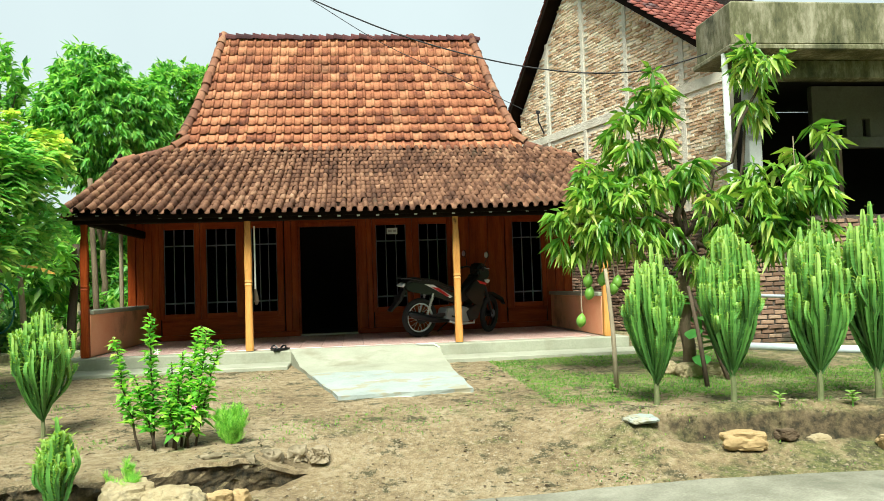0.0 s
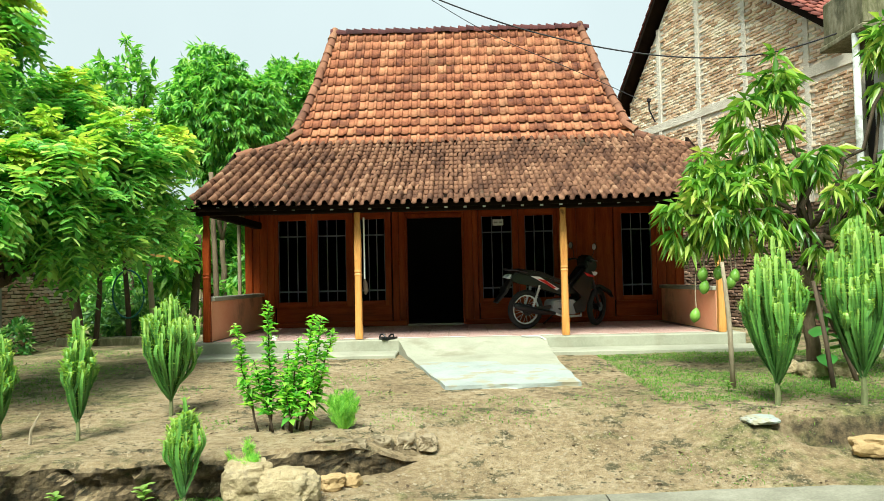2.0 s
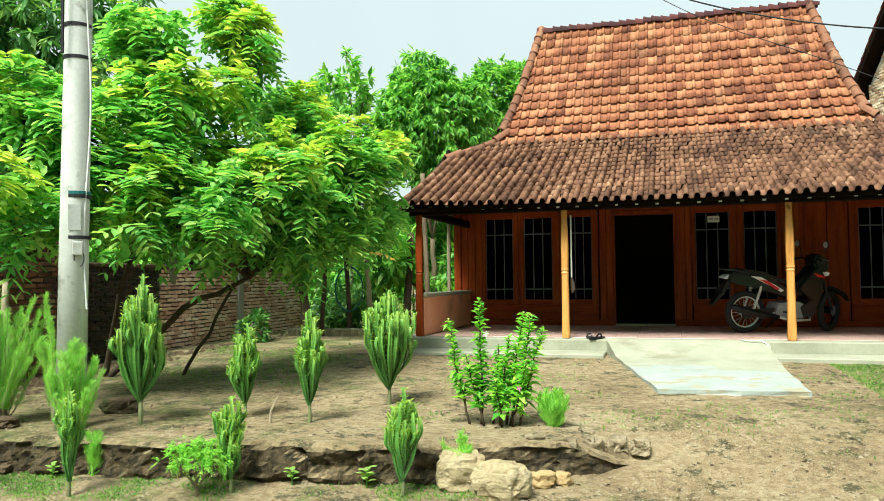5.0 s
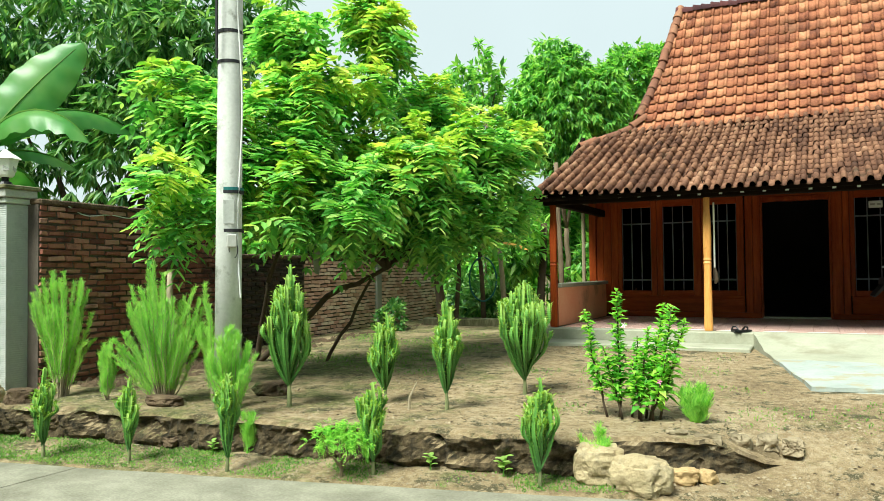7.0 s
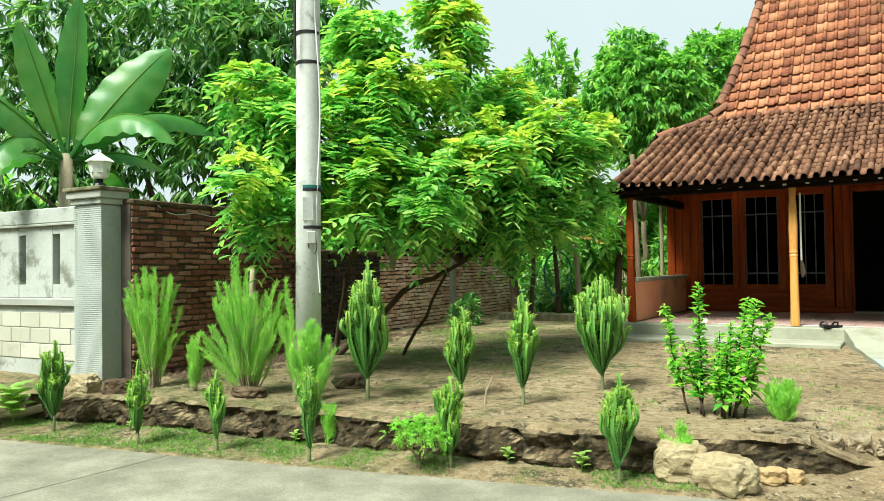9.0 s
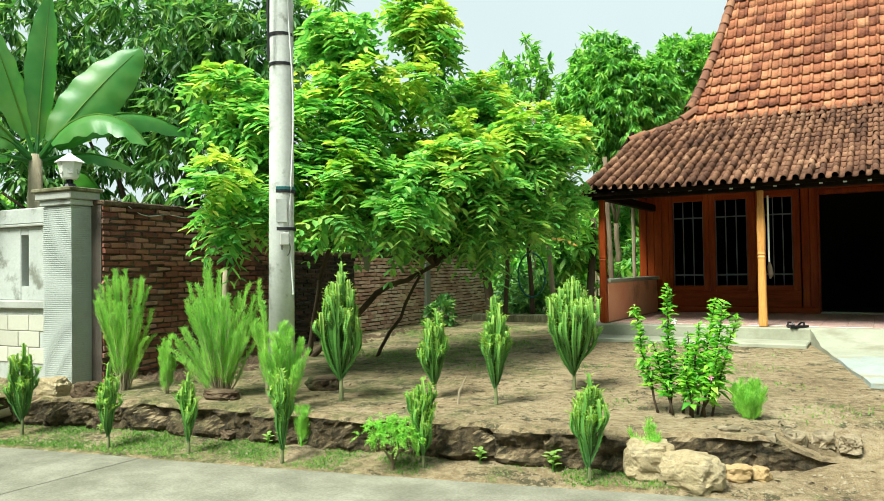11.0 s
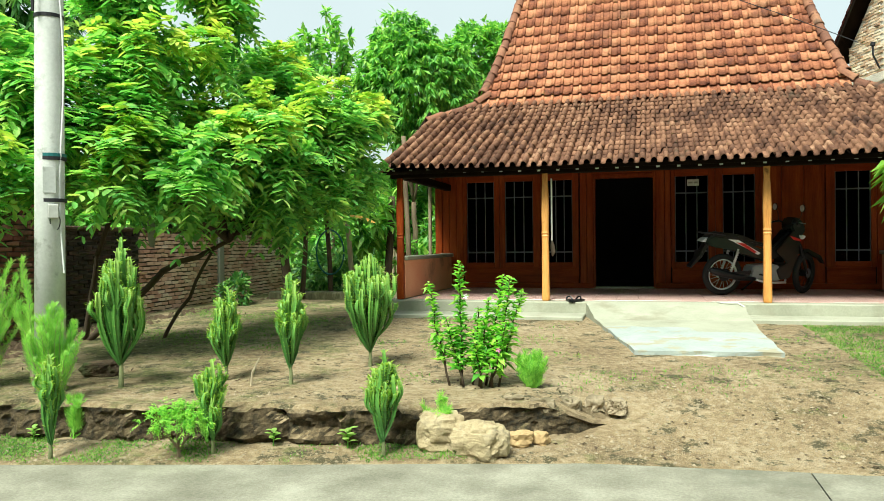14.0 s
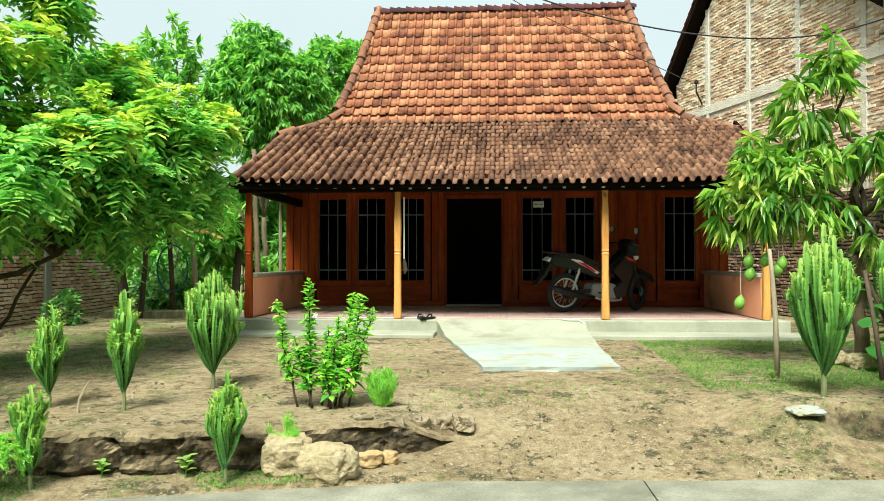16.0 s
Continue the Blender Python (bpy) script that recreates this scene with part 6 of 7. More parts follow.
leafy_bush(-1.28, 5.76, 0.27, [(-0.22, 0.0, -0.4, 0.02, 0.82), (-0.12, 0.0, -0.14, 0.0, 0.98), (-0.05, 0.05, 0.02, 0.05, 0.62), (0.02, 0.0, 0.1, -0.02, 0.7), (0.06, 0.05, 0.2, 0.08, 0.88), (0.1, 0.0, 0.28, -0.02, 0.86), (0.16, 0.02, 0.36, 0.0, 0.76),
                               (-0.1, -0.03, -0.24, -0.05, 0.55), (0.12, -0.04, 0.25, -0.1, 0.5), (0.05, -0.05, 0.0, -0.12, 0.45)], 301, "leafy green periwinkle bush with small flowers")
stk = thing("dry_twig", "bare dry forked twig standing in the yard", "twig")
part("stick", tube([(-3.05, 5.4, 0.27), (-3.04, 5.4, 0.38), (-2.98, 5.41, 0.5)], [0.012, 0.01, 0.005], 6), BARK_P, stk)
part("stick", tube([(-3.04, 5.4, 0.37), (-3.0, 5.4, 0.44)], [0.007, 0.004], 6), BARK_P, stk)

# grass, weeds, pebbles
gr = np.random.default_rng(51)


def scatter(n, x0, x1, y0, y1, keep):
    out = []
    while len(out) < n:
        x, y = gr.uniform(x0, x1), gr.uniform(y0, y1)
        if keep(x, y):
            out.append((x, y, ground_z(x, y)))
    return np.array(out)


def patch(x, y, s, lim):
    return noise.noise((x * s, y * s, 3.3)) > lim


verge = scatter(20000, -9.5, -0.9, 2.6, 5.3, lambda x, y: road_edge(x) + 0.02 < y < min(bank_edge(x), road_edge(x) + 0.9) and patch(x, y, 2.6, -0.25 + 0.75 * gr.random() + 0.2 * smooth(-3, -1, x)))
n = len(verge)
tagged(new("verge_grass", leaf_mesh("verge_grass", verge, unit_rows(gr, n) * 0.7 + np.array([0, 0, 0.6]), np.tile([0.2, -0.4, 1.0], (n, 1)), 0.021 * (0.4 + gr.random(n)), 0.008 * (0.5 + gr.random(n)), GRASS)), "low creeping grass and weeds on the road verge", "grass", kind="stuff")
turf = np.concatenate([scatter(30000, 1.8, 6.5, 6.5, 9.8, lambda x, y: patch(x, y, 1.1, -0.3 + 0.35 * gr.random())), scatter(6000, -6.8, -3.6, 7.0, 12.0, lambda x, y: patch(x, y, 0.9, -0.05 + 0.3 * gr.random())),
                       scatter(1800, -3.4, 2.4, 5.8, 9.8, lambda x, y: patch(x, y, 1.6, 0.15 + 0.3 * gr.random()) and not (-0.8 < x < 1.3 and y > 7.3)), scatter(900, 1.5, 6.0, 5.0, 6.3, lambda x, y: patch(x, y, 2.2, 0.1))])
n = len(turf)
tagged(new("yard_turf", leaf_mesh("yard_turf", turf, unit_rows(gr, n) * 0.7 + np.array([0, 0, 0.6]), np.tile([0.2, -0.4, 1.0], (n, 1)), 0.026 * (0.4 + gr.random(n)), 0.009 * (0.5 + gr.random(n)), GRASS)), "thin patches of short turf in the yard", "grass", kind="stuff")


def pebbles(name, pts, sizes, mat, label):
    octa = np.array([(1, 0, 0), (0, 1, 0), (-1, 0, 0), (0, -1, 0), (0, 0, 0.7), (0, 0, -0.7)], float)
    fo = [(0, 1, 4), (1, 2, 4), (2, 3, 4), (3, 0, 4), (1, 0, 5), (2, 1, 5), (3, 2, 5), (0, 3, 5)]
    v, f = [], []
    for i, (p, s) in enumerate(zip(pts, sizes)):
        a = gr.random() * 6.28
        q = octa * (0.7 + 0.6 * gr.random((6, 1)))
        c, sn = math.cos(a), math.sin(a)
        q = np.stack([q[:, 0] * c - q[:, 1] * sn, q[:, 0] * sn + q[:, 1] * c, q[:, 2]], 1) * s + p
        v.append(q)
        f += [tuple(k + i * 6 for k in t) for t in fo]
    me = mesh_from(name, np.concatenate(v), f, mat)
    tagged(new(name, me), label, "gravel", kind="stuff")


pb = scatter(10000, -6.5, 6.0, 3.6, 9.6, lambda x, y: y > road_edge(x) + 0.02 and not (-0.75 < x < 1.25 and y > 7.3) and not (x > 2.2 and 5.2 < y < 5.9) and (y < 5.1 + 1.2 * (x > -1) or gr.random() < 0.2))
pebbles("gravel", pb, 0.004 + 0.013 * gr.random(len(pb)) ** 3, CRUST, "scattered pale gravel on the yard")
rb = scatter(900, -7.0, -4.4, 5.2, 13.5, lambda x, y: abs(x + 6.65 + 0.09 * (y - 5)) < 0.55 * gr.random() + 0.1)
pebbles("rubble", rb, 0.015 + 0.05 * gr.random(len(rb)) ** 2, BANK, "dark rubble and clods along the brick wall")
lf = scatter(1400, -6.5, 4.5, 5.0, 10.0, lambda x, y: not (-0.75 < x < 1.25 and y > 7.3) and patch(x, y, 1.3, 0.0))
n = len(lf)
tagged(new("leaf_litter", leaf_mesh("leaf_litter", lf + np.array([0, 0, 0.006]), unit_rows(gr, n) * np.array([1, 1, 0.15]), np.tile([0.1, 0.1, 1.0], (n, 1)), 0.04 * (0.4 + gr.random(n)), 0.018 * (0.5 + gr.random(n)), BANK)), "dry brown leaf litter in patches", "litter", kind="stuff")

# cut face of the eroded bank, with clefts and an overhanging crust
bv, bf_ = [], []
nx, nz = 250, 15
for i in range(nx + 1):
    x = -7.5 + 7.3 * i / nx
    yb = bank_edge(x)
    lip = 0.05 * noise.noise((x * 3.1, 7, 1)) + 0.03 * noise.noise((x * 11, 7, 2))
    zb, zt = ground_z(x, yb - 0.12) - 0.03, ground_z(x, yb + 0.2) + 0.012
    for j in range(nz + 1):
        s = min(1.0, j / (nz - 3))
        z = zb + (zt - zb) * s
        fd, _ = noise.voronoi((x * 2.6 + 0.5 * noise.noise((x * 5, z * 5, 0)), z * 2.2, 0.5))
        bulge = min(1.0, (fd[1] - fd[0]) * 2.6)
        y = yb - 0.02 - 0.08 * bulge * min(1, s * 4) - 0.035 * noise.noise((x * 13, z * 13, 3)) - 0.02 * noise.noise((x * 31, z * 31, 5)) - 0.05 * (1 - s)
        if s > 0.88:
            y = yb - 0.1 + 1.7 * lip + 0.5 * (s - 0.88) - 0.012 * noise.noise((x * 31, z * 31, 5))
        if j > nz - 3:
            y += 0.09 * (j - nz + 3)
            z = zt + 0.004 - 0.012 * (j - nz + 3) * (1 if j == nz else 0.3)
        bv.append((x, y, z - 0.14 * smooth(-0.75, -0.2, x)))
for i in range(nx):
    for j in range(nz):
        q = i * (nz + 1) + j
        bf_.append((q, q + nz + 1, q + nz + 2, q + 1))
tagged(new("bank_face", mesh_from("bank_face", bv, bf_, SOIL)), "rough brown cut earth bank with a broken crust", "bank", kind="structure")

# stones of the eroded bank
k = 0
x = -7.4
while x < -0.75:
    w = 0.16 + 0.16 * gr.random()
    x += w * 1.1
    h = 0.2 + 0.09 * gr.random()
    me = rock_mesh("bank_stone", (w, 0.24 + 0.1 * gr.random(), h), BANK, 60 + k, 0.8, 4)
    ob = tagged(new("bank_stone", me), "rough earthy stone set in the eroded bank", "stone", "bank stones")
    fade = 1 - smooth(-1.6, -0.5, x)
    ob.matrix_basis = pose(x, bank_edge(x) + 0.03, 0.06 + 0.03 * gr.random() - 0.05 * (1 - fade), gr.normal() * 8, gr.normal() * 8, gr.normal() * 12)
    x += w * (2.2 + 3 * gr.random())
    k += 1
x = -1.0
while x < -0.2:
    w = 0.14 + 0.14 * gr.random()
    me = rock_mesh("crust_slab", (w, 0.16, 0.13), CRUST, 90 + k, 0.7, 4)
    ob = tagged(new("crust_slab", me), "broken earthy crust at the end of the bank", "stone", "crust slabs")
    ob.matrix_basis = pose(x + w / 2, bank_edge(x + w / 2) + 0.14 * gr.random(), ground_z(x + w / 2, bank_edge(x + w / 2) + 0.05) + 0.02, gr.normal() * 3 - 3, gr.normal() * 3, 8 + gr.normal() * 6)
    x += w * 0.97
    k += 1
for (x, y, z, sx, sy, sz, mt, lab, rot) in ((-1.34, 4.87, 0.12, 0.38, 0.32, 0.31, STONE, "large pale rock at the bank's foot", 20), (-1.05, 4.8, 0.1, 0.46, 0.3, 0.28, STONE, "large pitted pale rock at the bank's foot", -8), (-0.82, 5.02, 0.09, 0.2, 0.14, 0.13, STONE_Y, "small ochre stone beside the rocks", 30),
        (-0.7, 5.1, 0.1, 0.15, 0.12, 0.11, STONE_Y, "small ochre stone beside the rocks", -20), (2.93, 5.38, 0.2, 0.4, 0.2, 0.17, STONE_Y, "long ochre stone by the ditch", -8), (3.62, 5.5, 0.21, 0.22, 0.2, 0.14, STONE, "pale stone on the ditch edge", 30),
        (4.05, 5.2, 0.2, 0.3, 0.26, 0.17, STONE_Y, "ochre stone by the road", 10), (3.3, 5.42, 0.21, 0.2, 0.14, 0.1, BANK, "dark stone by the ditch", 0), (2.3, 5.78, 0.25, 0.3, 0.26, 0.07, SLAB, "lump of whitish cement at the ditch end", 10),
        (3.62, 7.72, 0.36, 0.34, 0.24, 0.2, STONE, "stone at the foot of the mango tree", 15), (3.9, 7.7, 0.36, 0.38, 0.26, 0.2, STONE, "stone at the foot of the mango tree", -25), (3.5, 7.95, 0.36, 0.25, 0.2, 0.18, STONE, "stone at the foot of the mango tree", 50),
        (-5.1, 4.75, 0.3, 0.4, 0.22, 0.12, BANK, "dark earthy stone by the pole", 5), (-4.6, 5.55, 0.3, 0.36, 0.25, 0.16, BANK, "dark clod near the tree", 25), (-6.7, 4.2, 0.1, 0.34, 0.25, 0.24, STONE, "stone under the fence corner", 12), (-6.35, 4.3, 0.1, 0.3, 0.22, 0.2, BANK, "stone under the fence corner", 40)):
    me = rock_mesh("stone", (sx, sy, sz), mt, k, 0.42, 4)
    tagged(new("stone", me), lab, "stone").matrix_basis = pose(x, y, ground_z(x, y) + sz * 0.32, 0, 0, rot)
    k += 1
single("bamboo_pole", tube([(-8.2, 2.96, 0.04), (-7.15, 3.87, 0.1), (-6.42, 4.5, 0.34)], 0.04, 10), BAMBOO, "dry bamboo pole lying on the verge", "pole", smooth=True)
# broad-leaved weeds on the verge
for i, (wx, wy, wh, nl) in enumerate(((-7.05, 3.72, 0.42, 17), (-7.35, 3.62, 0.4, 15), (-7.2, 3.45, 0.36, 14), (-2.45, 4.62, 0.13, 8), (-1.95, 4.72, 0.16, 9), (-4.2, 4.38, 0.12, 7), (-5.8, 4.05, 0.1, 7), (3.45, 5.75, 0.14, 7), (4.05, 5.7, 0.15, 8), (2.5, 7.0, 0.12, 8))):
    w = thing("broadleaf_weed", "small broad-leaved green weed in the soil", "weed", "weeds on the verge", at=(wx, wy, ground_z(wx, wy)))
    part("stem", tube([(0, 0, -0.01), (0.004, 0, wh * 0.7)], [0.006, 0.003], 5), LEAF_MID, w)
    for q in range(nl):
        a = q * 2.4
        broad_leaf("leaf", (0, 0, wh * (0.25 + 0.6 * q / nl)), (math.cos(a), math.sin(a), 0.9), wh * 0.5, wh * 0.3, 1.3, WEED, w, 5, 0, q)
cloth = thing("hanging_cloth", "pale strip of cloth hung from a tree branch", "cloth")
part("strip", prism([(-4.98, 1.75), (-4.9, 1.76), (-4.89, 1.5), (-4.91, 1.38), (-4.97, 1.4), (-4.99, 1.55)], 0.006, "y", 6.75), CONC, cloth)

# ---- things behind and beside the house ----
for i, (a, b, r0, mt, lab) in enumerate((((-4.64, 14.73, 0.3), (-4.75, 14.7, 3.6), 0.06, BARK, "slim pale tree trunk beside the house"), ((-5.75, 13.26, 0.3), (-5.85, 13.24, 2.3), 0.05, BARK_D, "dark garden tree trunk"),
        ((-5.54, 13.88, 0.3), (-5.64, 13.8, 1.85), 0.06, BARK_P, "short pale cut stem with a yellow leaf"), ((-5.26, 15.06, 0.3), (-5.15, 15.1, 2.4), 0.09, BARK_D, "dark garden tree trunk"), ((-6.2, 12.9, 0.3), (-6.1, 13.0, 2.2), 0.05, BARK_D, "dark garden tree trunk"))):
    t = thing("tree_trunk", lab, "trunk")
    limb(np.random.default_rng(400 + i), a, b, r0, r0 * 0.75, t, mt, "stem", 0.006, 9)
dl = thing("dry_banana_leaf", "dry yellow leaf hanging from a stem", "leaf")
broad_leaf("leaf", (-5.62, 13.78, 1.98), (0.98, -0.3, -0.05), 0.72, 0.26, 0.5, DRYLEAF, dl, 8, 0, 5)
single("garden_hose", tube([(-5.75 + 0.28 * math.cos(a), 13.2, 1.25 + 0.42 * math.sin(a)) for a in np.linspace(0, 6.2, 28)], 0.016, 7), HOSE, "teal garden hose hung in a loop", "hose", smooth=True)
bf = thing("bamboo_fence", "low dry bamboo fence in the back garden", "fence")
for i in range(22):
    xx = -6.6 + i * 0.13
    part("slat", tube([(xx, 19.0, 0.2), (xx + 0.03 * math.sin(i * 2.2), 19.0, 1.35 + 0.12 * math.sin(i * 1.7))], 0.035, 6), BAMBOO, bf)
sd = thing("drain_channel", "raised cement drain edge along the garden", "drain")
part("edge", box(-6.9, -3.9, 12.9, 13.1, 0.2, 0.52, 0.03), MOSSY, sd)

# ---- things on the veranda ----
def number_plate():
    t = thing("wall_plate", "small white plate fixed above the window", "plate")
    part("plate", box(0.71, 0.9, YW - 0.034, YW - 0.022, 2.33, 2.44, 0.004), WHITE, t)
    for i, (a, b) in enumerate(((0.73, 0.8), (0.82, 0.88))):
        part("bar", box(a, b, YW - 0.037, YW - 0.035, 2.37, 2.4, 0), CONC, t)


number_plate()
br = thing("hanging_umbrella", "thin white rod with a brown handle hung on a post", "umbrella")
part("rod", tube([(-1.27, 10.72, 2.3), (-1.27, 10.72, 1.42)], 0.012, 8), WHITE, br)
part("handle", tube([(-1.27, 10.72, 1.42), (-1.265, 10.72, 1.36), (-1.25, 10.71, 1.25), (-1.26, 10.7, 1.2)], [0.014, 0.03, 0.034, 0.012], 8), BARK_D, br)
for dx, rot in ((0.0, 20), (0.09, -35)):
    s = thing("sandal", "black rubber sandal on the veranda edge", "footwear", "pair of sandals", at=(-1.0 + dx, 10.5, FL), turn=rot)
    part("sole", prism([(-0.04, -0.11), (0.04, -0.11), (0.05, 0.05), (0.035, 0.13), (-0.03, 0.13), (-0.048, 0.05)], 0.025, "z", 0.0), BLACK, s)
    part("strap", tube([(-0.045, 0.03, 0.02), (-0.02, 0.06, 0.06), (0.02, 0.06, 0.06), (0.045, 0.03, 0.02)], 0.012, 6), BLACK, s)


single("loose_cable", tube([(0.92, 10.46, 0.584), (0.98, 10.4, 0.586), (1.08, 10.37, 0.588), (1.16, 10.36, 0.585), (1.22, 10.3, 0.55), (1.26, 10.2, 0.44)], 0.009, 6), CABLE_W, "pale loose cable lying over the veranda edge", "cable", smooth=True)


def ring_mesh(R, r, n=36, m=10, squash=1.0):
    bm = bmesh.new()
    rings = []
    for i in range(n):
        a = 2 * math.pi * i / n
        rings.append([bm.verts.new(((R + r * math.cos(b)) * math.cos(a), r * squash * math.sin(b), (R + r * math.cos(b)) * math.sin(a))) for b in (2 * math.pi * j / m for j in range(m))])
    for i in range(n):
        p, q = rings[i], rings[(i + 1) % n]
        for j in range(m):
            bm.faces.new((p[j], q[j], q[(j + 1) % m], p[(j + 1) % m]))
    bmesh.ops.recalc_face_normals(bm, faces=bm.faces[:])
    return bm


def rounded(outline, y0, y1, bevel=0.012):
    bm = prism(outline, y1 - y0, "y", y0)
    bmesh.ops.bevel(bm, geom=bm.edges[:], offset=bevel, segments=2, affect="EDGES")
    return bm


def motorcycle():
    t = thing("motorcycle", "dark underbone motorcycle with red and white stripes parked on the veranda", "motorcycle")
    for wx, name in ((0.0, "rear_wheel"), (1.27, "front_wheel")):
        w = part(name, ring_mesh(0.252, 0.042, 40, 10, 1.0), RUBBER, t, smooth=True)
        w.matrix_basis = pose(wx, 0, 0.294, 0, 0, 30 if wx else 0)
        # rear rim: the chrome's gleam is put into a pale non-metal colour
        part("rim", ring_mesh(0.212, 0.014, 36, 8, 1.8), BLACK if wx else BIKE_WHITE, w, "black wheel rim" if wx else "chrome wheel rim, its gleam painted pale", True)
        part("hub", tube([(0, -0.06, 0), (0, 0.06, 0)], 0.05 if wx else 0.065, 14), CHROME if not wx else BLACK, w)
        part("disc", tube([(0, -0.062, 0), (0, -0.066, 0)], 0.07 if wx else 0.09, 20), IRON if wx else BLACK, w)
        for k in range(18):
            a = k * math.pi / 9
            part("spoke", tube([(0.04 * math.cos(a + 0.4), 0.03 * (-1) ** k, 0.04 * math.sin(a + 0.4)), (0.21 * math.cos(a), 0, 0.21 * math.sin(a))], 0.003, 4), BLACK if wx else CHROME, w)
    part("tail_fairing", rounded([(-0.32, 0.8), (-0.2, 0.85), (0.25, 0.78), (0.62, 0.6), (0.58, 0.5), (0.36, 0.56), (0.1, 0.64), (-0.16, 0.68), (-0.3, 0.73)], -0.115, 0.115, 0.02), BIKE, t, "dark glossy tail fairing")
    part("stripe", prism([(0.0, 0.80), (0.16, 0.785), (0.5, 0.6), (0.46, 0.575), (0.3, 0.66)], 0.004, "y", -0.122), BIKE_WHITE, t, "white stripe")
    part("stripe", prism([(0.12, 0.755), (0.25, 0.735), (0.44, 0.615), (0.4, 0.6), (0.28, 0.67)], 0.004, "y", -0.127), BIKE_RED, t, "red stripe")
    part("seat", rounded([(-0.3, 0.83), (-0.12, 0.9), (0.2, 0.86), (0.45, 0.76), (0.68, 0.72), (0.66, 0.66), (0.3, 0.74), (-0.2, 0.82)], -0.12, 0.12, 0.025), BLACK, t, "black padded seat")
    part("grab_rail", tube([(-0.05, -0.13, 0.86), (-0.25, -0.13, 0.89), (-0.36, -0.06, 0.89), (-0.36, 0.06, 0.89), (-0.25, 0.13, 0.89)], 0.013, 8), BLACK, t)
    part("tail_light", rounded([(-0.37, 0.77), (-0.3, 0.82), (-0.22, 0.82), (-0.28, 0.75)], -0.08, 0.08, 0.01), BIKE_WHITE, t, "pale tail lamp lens")
    part("rear_mudguard", rounded([(-0.3, 0.74), (-0.24, 0.74), (-0.34, 0.55), (-0.5, 0.4), (-0.52, 0.42), (-0.4, 0.56)], -0.06, 0.06, 0.006), BLACK, t)
    part("plate", box(-0.47, -0.44, -0.09, 0.09, 0.48, 0.57, 0.004), BLACK, t, "dark licence plate").matrix_basis = pose(-0.02, 0, 0, 0, 10, 0)
    part("engine", rounded([(0.34, 0.22), (0.82, 0.2), (0.9, 0.34), (0.74, 0.44), (0.4, 0.42)], -0.13, 0.12, 0.02), ALLOY, t, "grey engine casing")
    part("cylinder", rounded([(0.8, 0.3), (1.0, 0.34), (1.0, 0.44), (0.8, 0.44)], -0.08, 0.08, 0.012), BLACK, t)
    part("swing_arm", rounded([(-0.03, 0.27), (0.45, 0.3), (0.45, 0.36), (-0.03, 0.33)], -0.11, -0.075, 0.008), BLACK, t)
    part("muffler", tube([(0.42, -0.15, 0.24), (0.15, -0.17, 0.27), (-0.2, -0.19, 0.36), (-0.3, -0.19, 0.39)], [0.022, 0.048, 0.055, 0.03], 12), BLACK, t, "black exhaust muffler", True)
    part("exhaust_pipe", tube([(0.95, -0.05, 0.3), (0.9, -0.12, 0.18), (0.6, -0.15, 0.18), (0.4, -0.15, 0.24)], 0.018, 8), CHROME, t, smooth=True)
    for s in (-1, 1):
        part("shock_absorber", tube([(0.06, 0.12 * s, 0.33), (0.16, 0.12 * s, 0.66)], 0.014, 8), CHROME, t)
        sp = [(0.06 + 0.1 * k / 60 + 0.02 * math.cos(k * 0.9), 0.12 * s + 0.022 * math.sin(k * 0.9), 0.36 + 0.27 * k / 60) for k in range(61)]
        part("spring", tube(sp, 0.005, 5), BIKE_WHITE, t)
        part("foot_peg", tube([(0.5, 0.1 * s, 0.3), (0.5, 0.26 * s, 0.3)], 0.014, 8), BLACK, t)
        part("fork_leg", tube([(1.27, 0.07 * s, 0.294), (1.13, 0.07 * s, 0.72)], 0.022, 10), BLACK, t)
        part("handlebar", tube([(1.0, 0.03 * s, 1.0), (0.98, 0.2 * s, 1.03), (0.9, 0.34 * s, 1.0)], 0.013, 8), BLACK, t)
        part("grip", tube([(0.935, 0.28 * s, 1.01), (0.89, 0.37 * s, 0.995)], 0.019, 10), RUBBER, t)
        part("brake_lever", tube([(1.0, 0.22 * s, 1.03), (1.0, 0.36 * s, 1.02)], 0.006, 6), CHROME, t)
        part("mirror_stem", tube([(0.98, 0.22 * s, 1.03), (1.0, 0.27 * s, 1.15), (0.98, 0.3 * s, 1.22)], 0.006, 6), BLACK, t)
        mi = part("mirror", tube([(1.0, 0.31 * s, 1.23), (0.985, 0.31 * s, 1.23), (0.975, 0.31 * s, 1.23)], [0.035, 0.055, 0.05], 14), BLACK, t, smooth=True)
        part("mirror_glass", tube([(0.974, 0.31 * s, 1.23), (0.97, 0.31 * s, 1.23)], 0.046, 14), CHROME, mi)
        part("turn_signal", rounded([(1.08, 0.8), (1.16, 0.78), (1.2, 0.83), (1.1, 0.86)], 0.09 * s - 0.03, 0.09 * s + 0.03, 0.008), BIKE_WHITE if s < 0 else YELLOW, t)
        part("leg_shield", rounded([(0.72, 0.62), (0.98, 0.92), (1.1, 0.8), (1.05, 0.5), (0.95, 0.24), (0.8, 0.22), (0.74, 0.36), (0.9, 0.46)], 0.13 * s - 0.02, 0.13 * s + 0.02, 0.012), BIKE, t, "dark glossy leg shield")
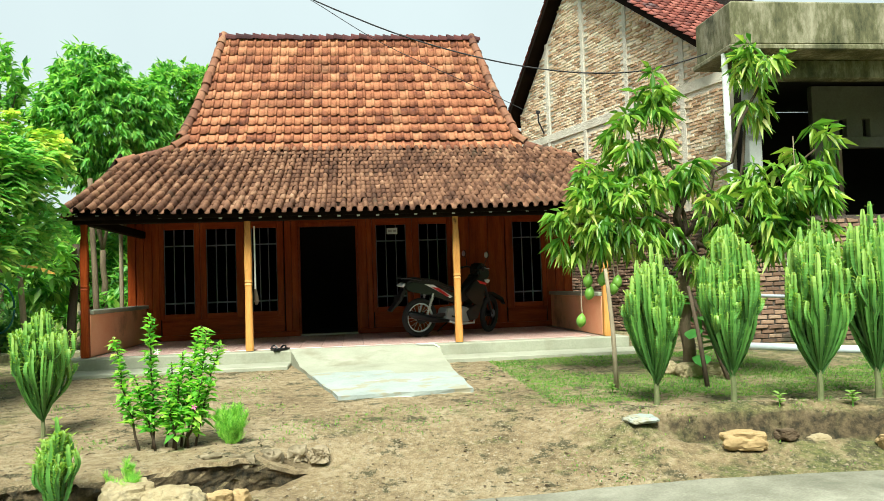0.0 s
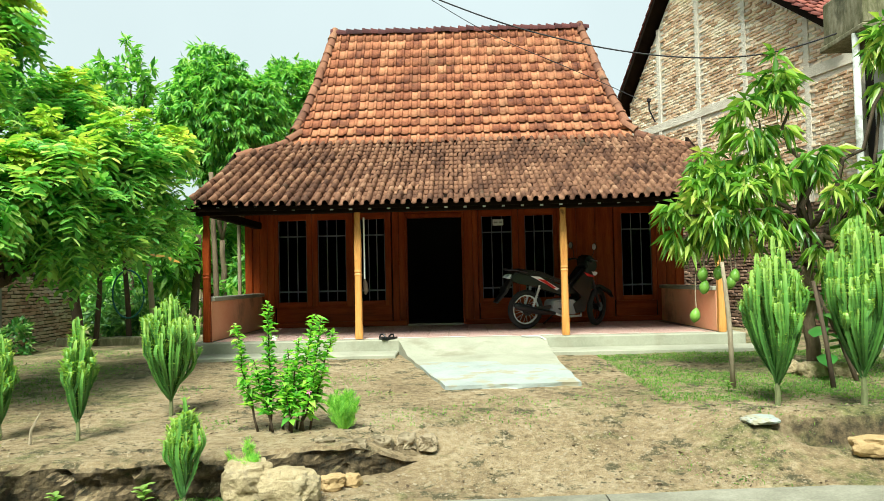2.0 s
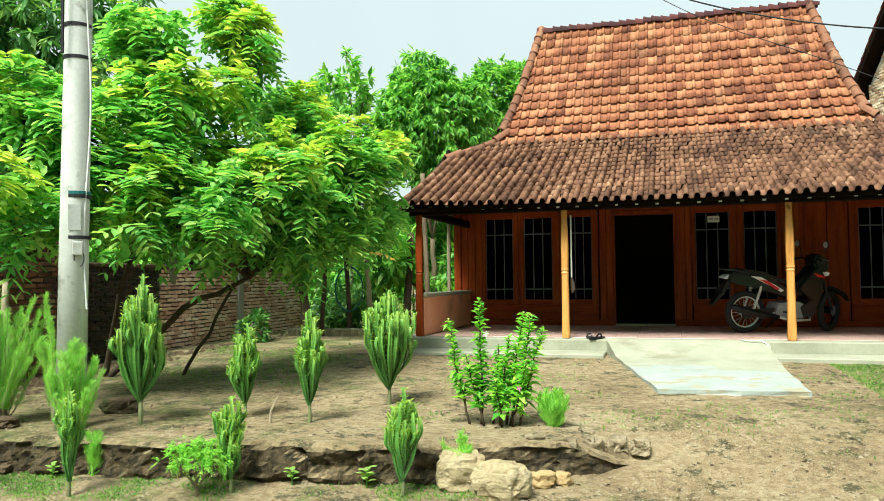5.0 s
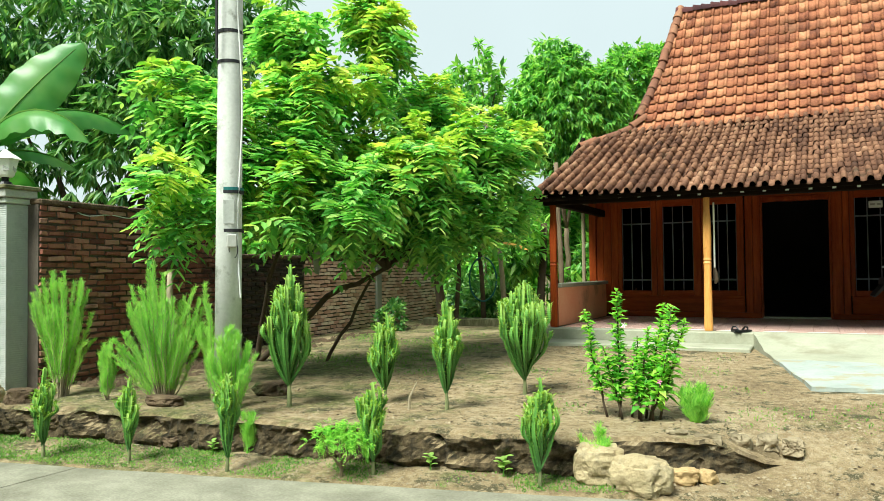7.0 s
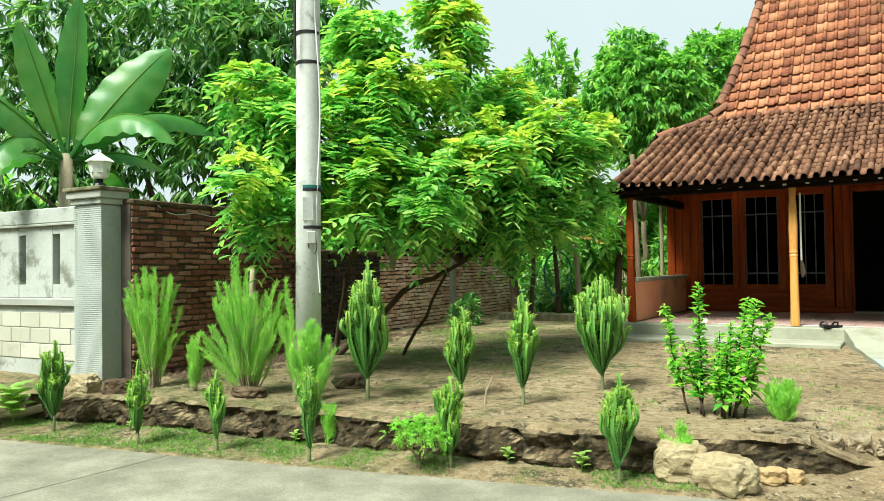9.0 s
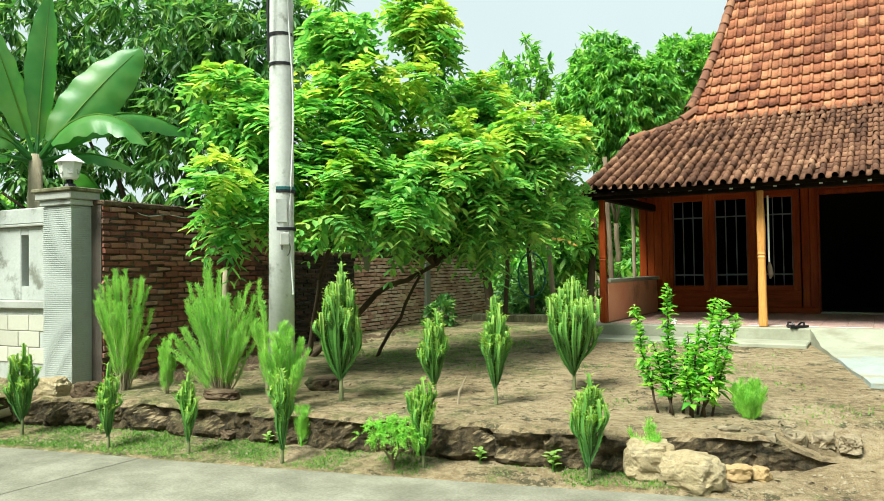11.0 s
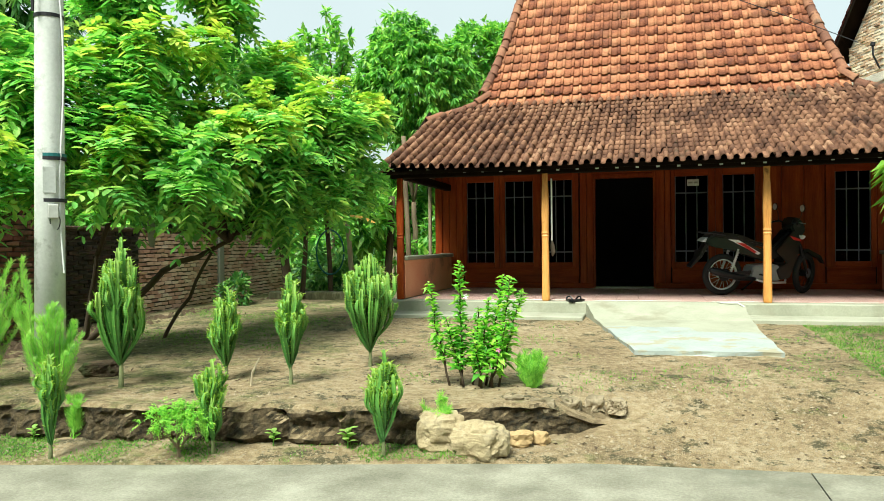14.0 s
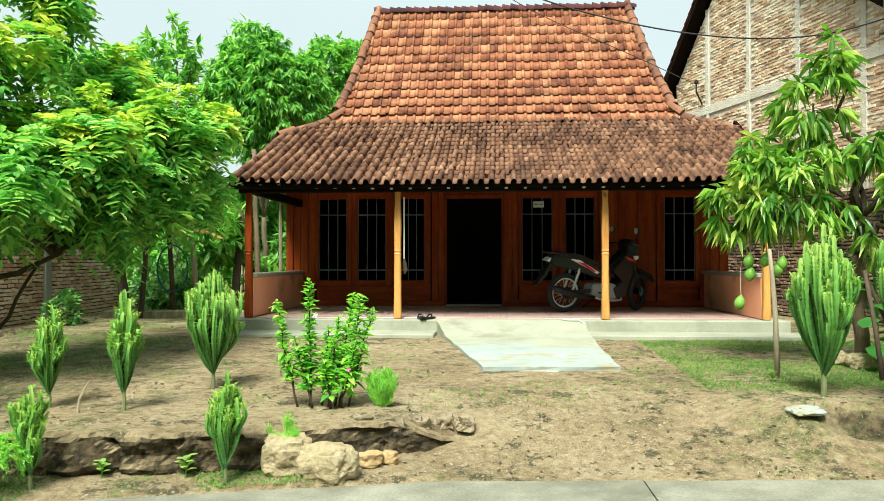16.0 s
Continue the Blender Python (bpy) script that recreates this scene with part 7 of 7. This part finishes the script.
        part("shield_stripe", prism([(0.92, 0.84), (1.09, 0.79), (1.1, 0.76), (0.98, 0.78)], 0.004, "y", 0.152 * s - 0.002), BIKE_RED, t, "red stripe")
    part("frame_tube", tube([(1.08, 0, 0.88), (0.85, 0, 0.6), (0.62, 0, 0.5), (0.3, 0, 0.6), (-0.1, 0, 0.74)], 0.035, 10), BLACK, t)
    part("centre_cover", rounded([(0.55, 0.62), (0.7, 0.68), (0.95, 0.9), (1.02, 0.86), (0.85, 0.55), (0.6, 0.46)], -0.09, 0.09, 0.02), BLACK, t)
    part("headlight_cowl", rounded([(0.94, 0.98), (1.0, 1.1), (1.1, 1.08), (1.2, 0.93), (1.12, 0.8), (1.0, 0.86)], -0.13, 0.13, 0.03), BIKE, t, "dark glossy headlight cowl")
    part("headlight", rounded([(1.13, 0.9), (1.185, 0.94), (1.2, 0.9), (1.14, 0.84)], -0.09, 0.09, 0.01), BIKE_WHITE, t)
    part("front_mudguard", rounded([(0.98, 0.52), (1.1, 0.62), (1.3, 0.64), (1.5, 0.54), (1.56, 0.42), (1.5, 0.48), (1.28, 0.6), (1.1, 0.56)], -0.055, 0.055, 0.008), BIKE, t)
    part("kick_stand", tube([(0.6, 0.1, 0.22), (0.5, 0.3, 0.02)], 0.012, 6), BLACK, t)
    t.matrix_basis = pose(1.1, 11.9, FL, 5, 0, 25) @ Matrix.Scale(1.06, 4)


motorcycle()

# ---- veranda tiles, last ----
ft = mesh_from("floor_tile", [(-0.148, -0.148, 0), (0.148, -0.148, 0), (0.148, 0.148, 0), (-0.148, 0.148, 0), (-0.145, -0.145, 0.006), (0.145, -0.145, 0.006), (0.145, 0.145, 0.006), (-0.145, 0.145, 0.006)],
               [(4, 5, 6, 7), (0, 1, 5, 4), (1, 2, 6, 5), (2, 3, 7, 6), (3, 0, 4, 7)], TILE_FLOOR)
part("grout_bed", box(-3.4, 3.65, 10.68, YW - 0.04, 0.572, 0.576, 0), GROUT, veranda)
for i in range(23):
    for j in range(9):
        part("floor_tile", ft, None, veranda).location = (-3.24 + i * 0.3, 10.84 + j * 0.3, 0.5765)
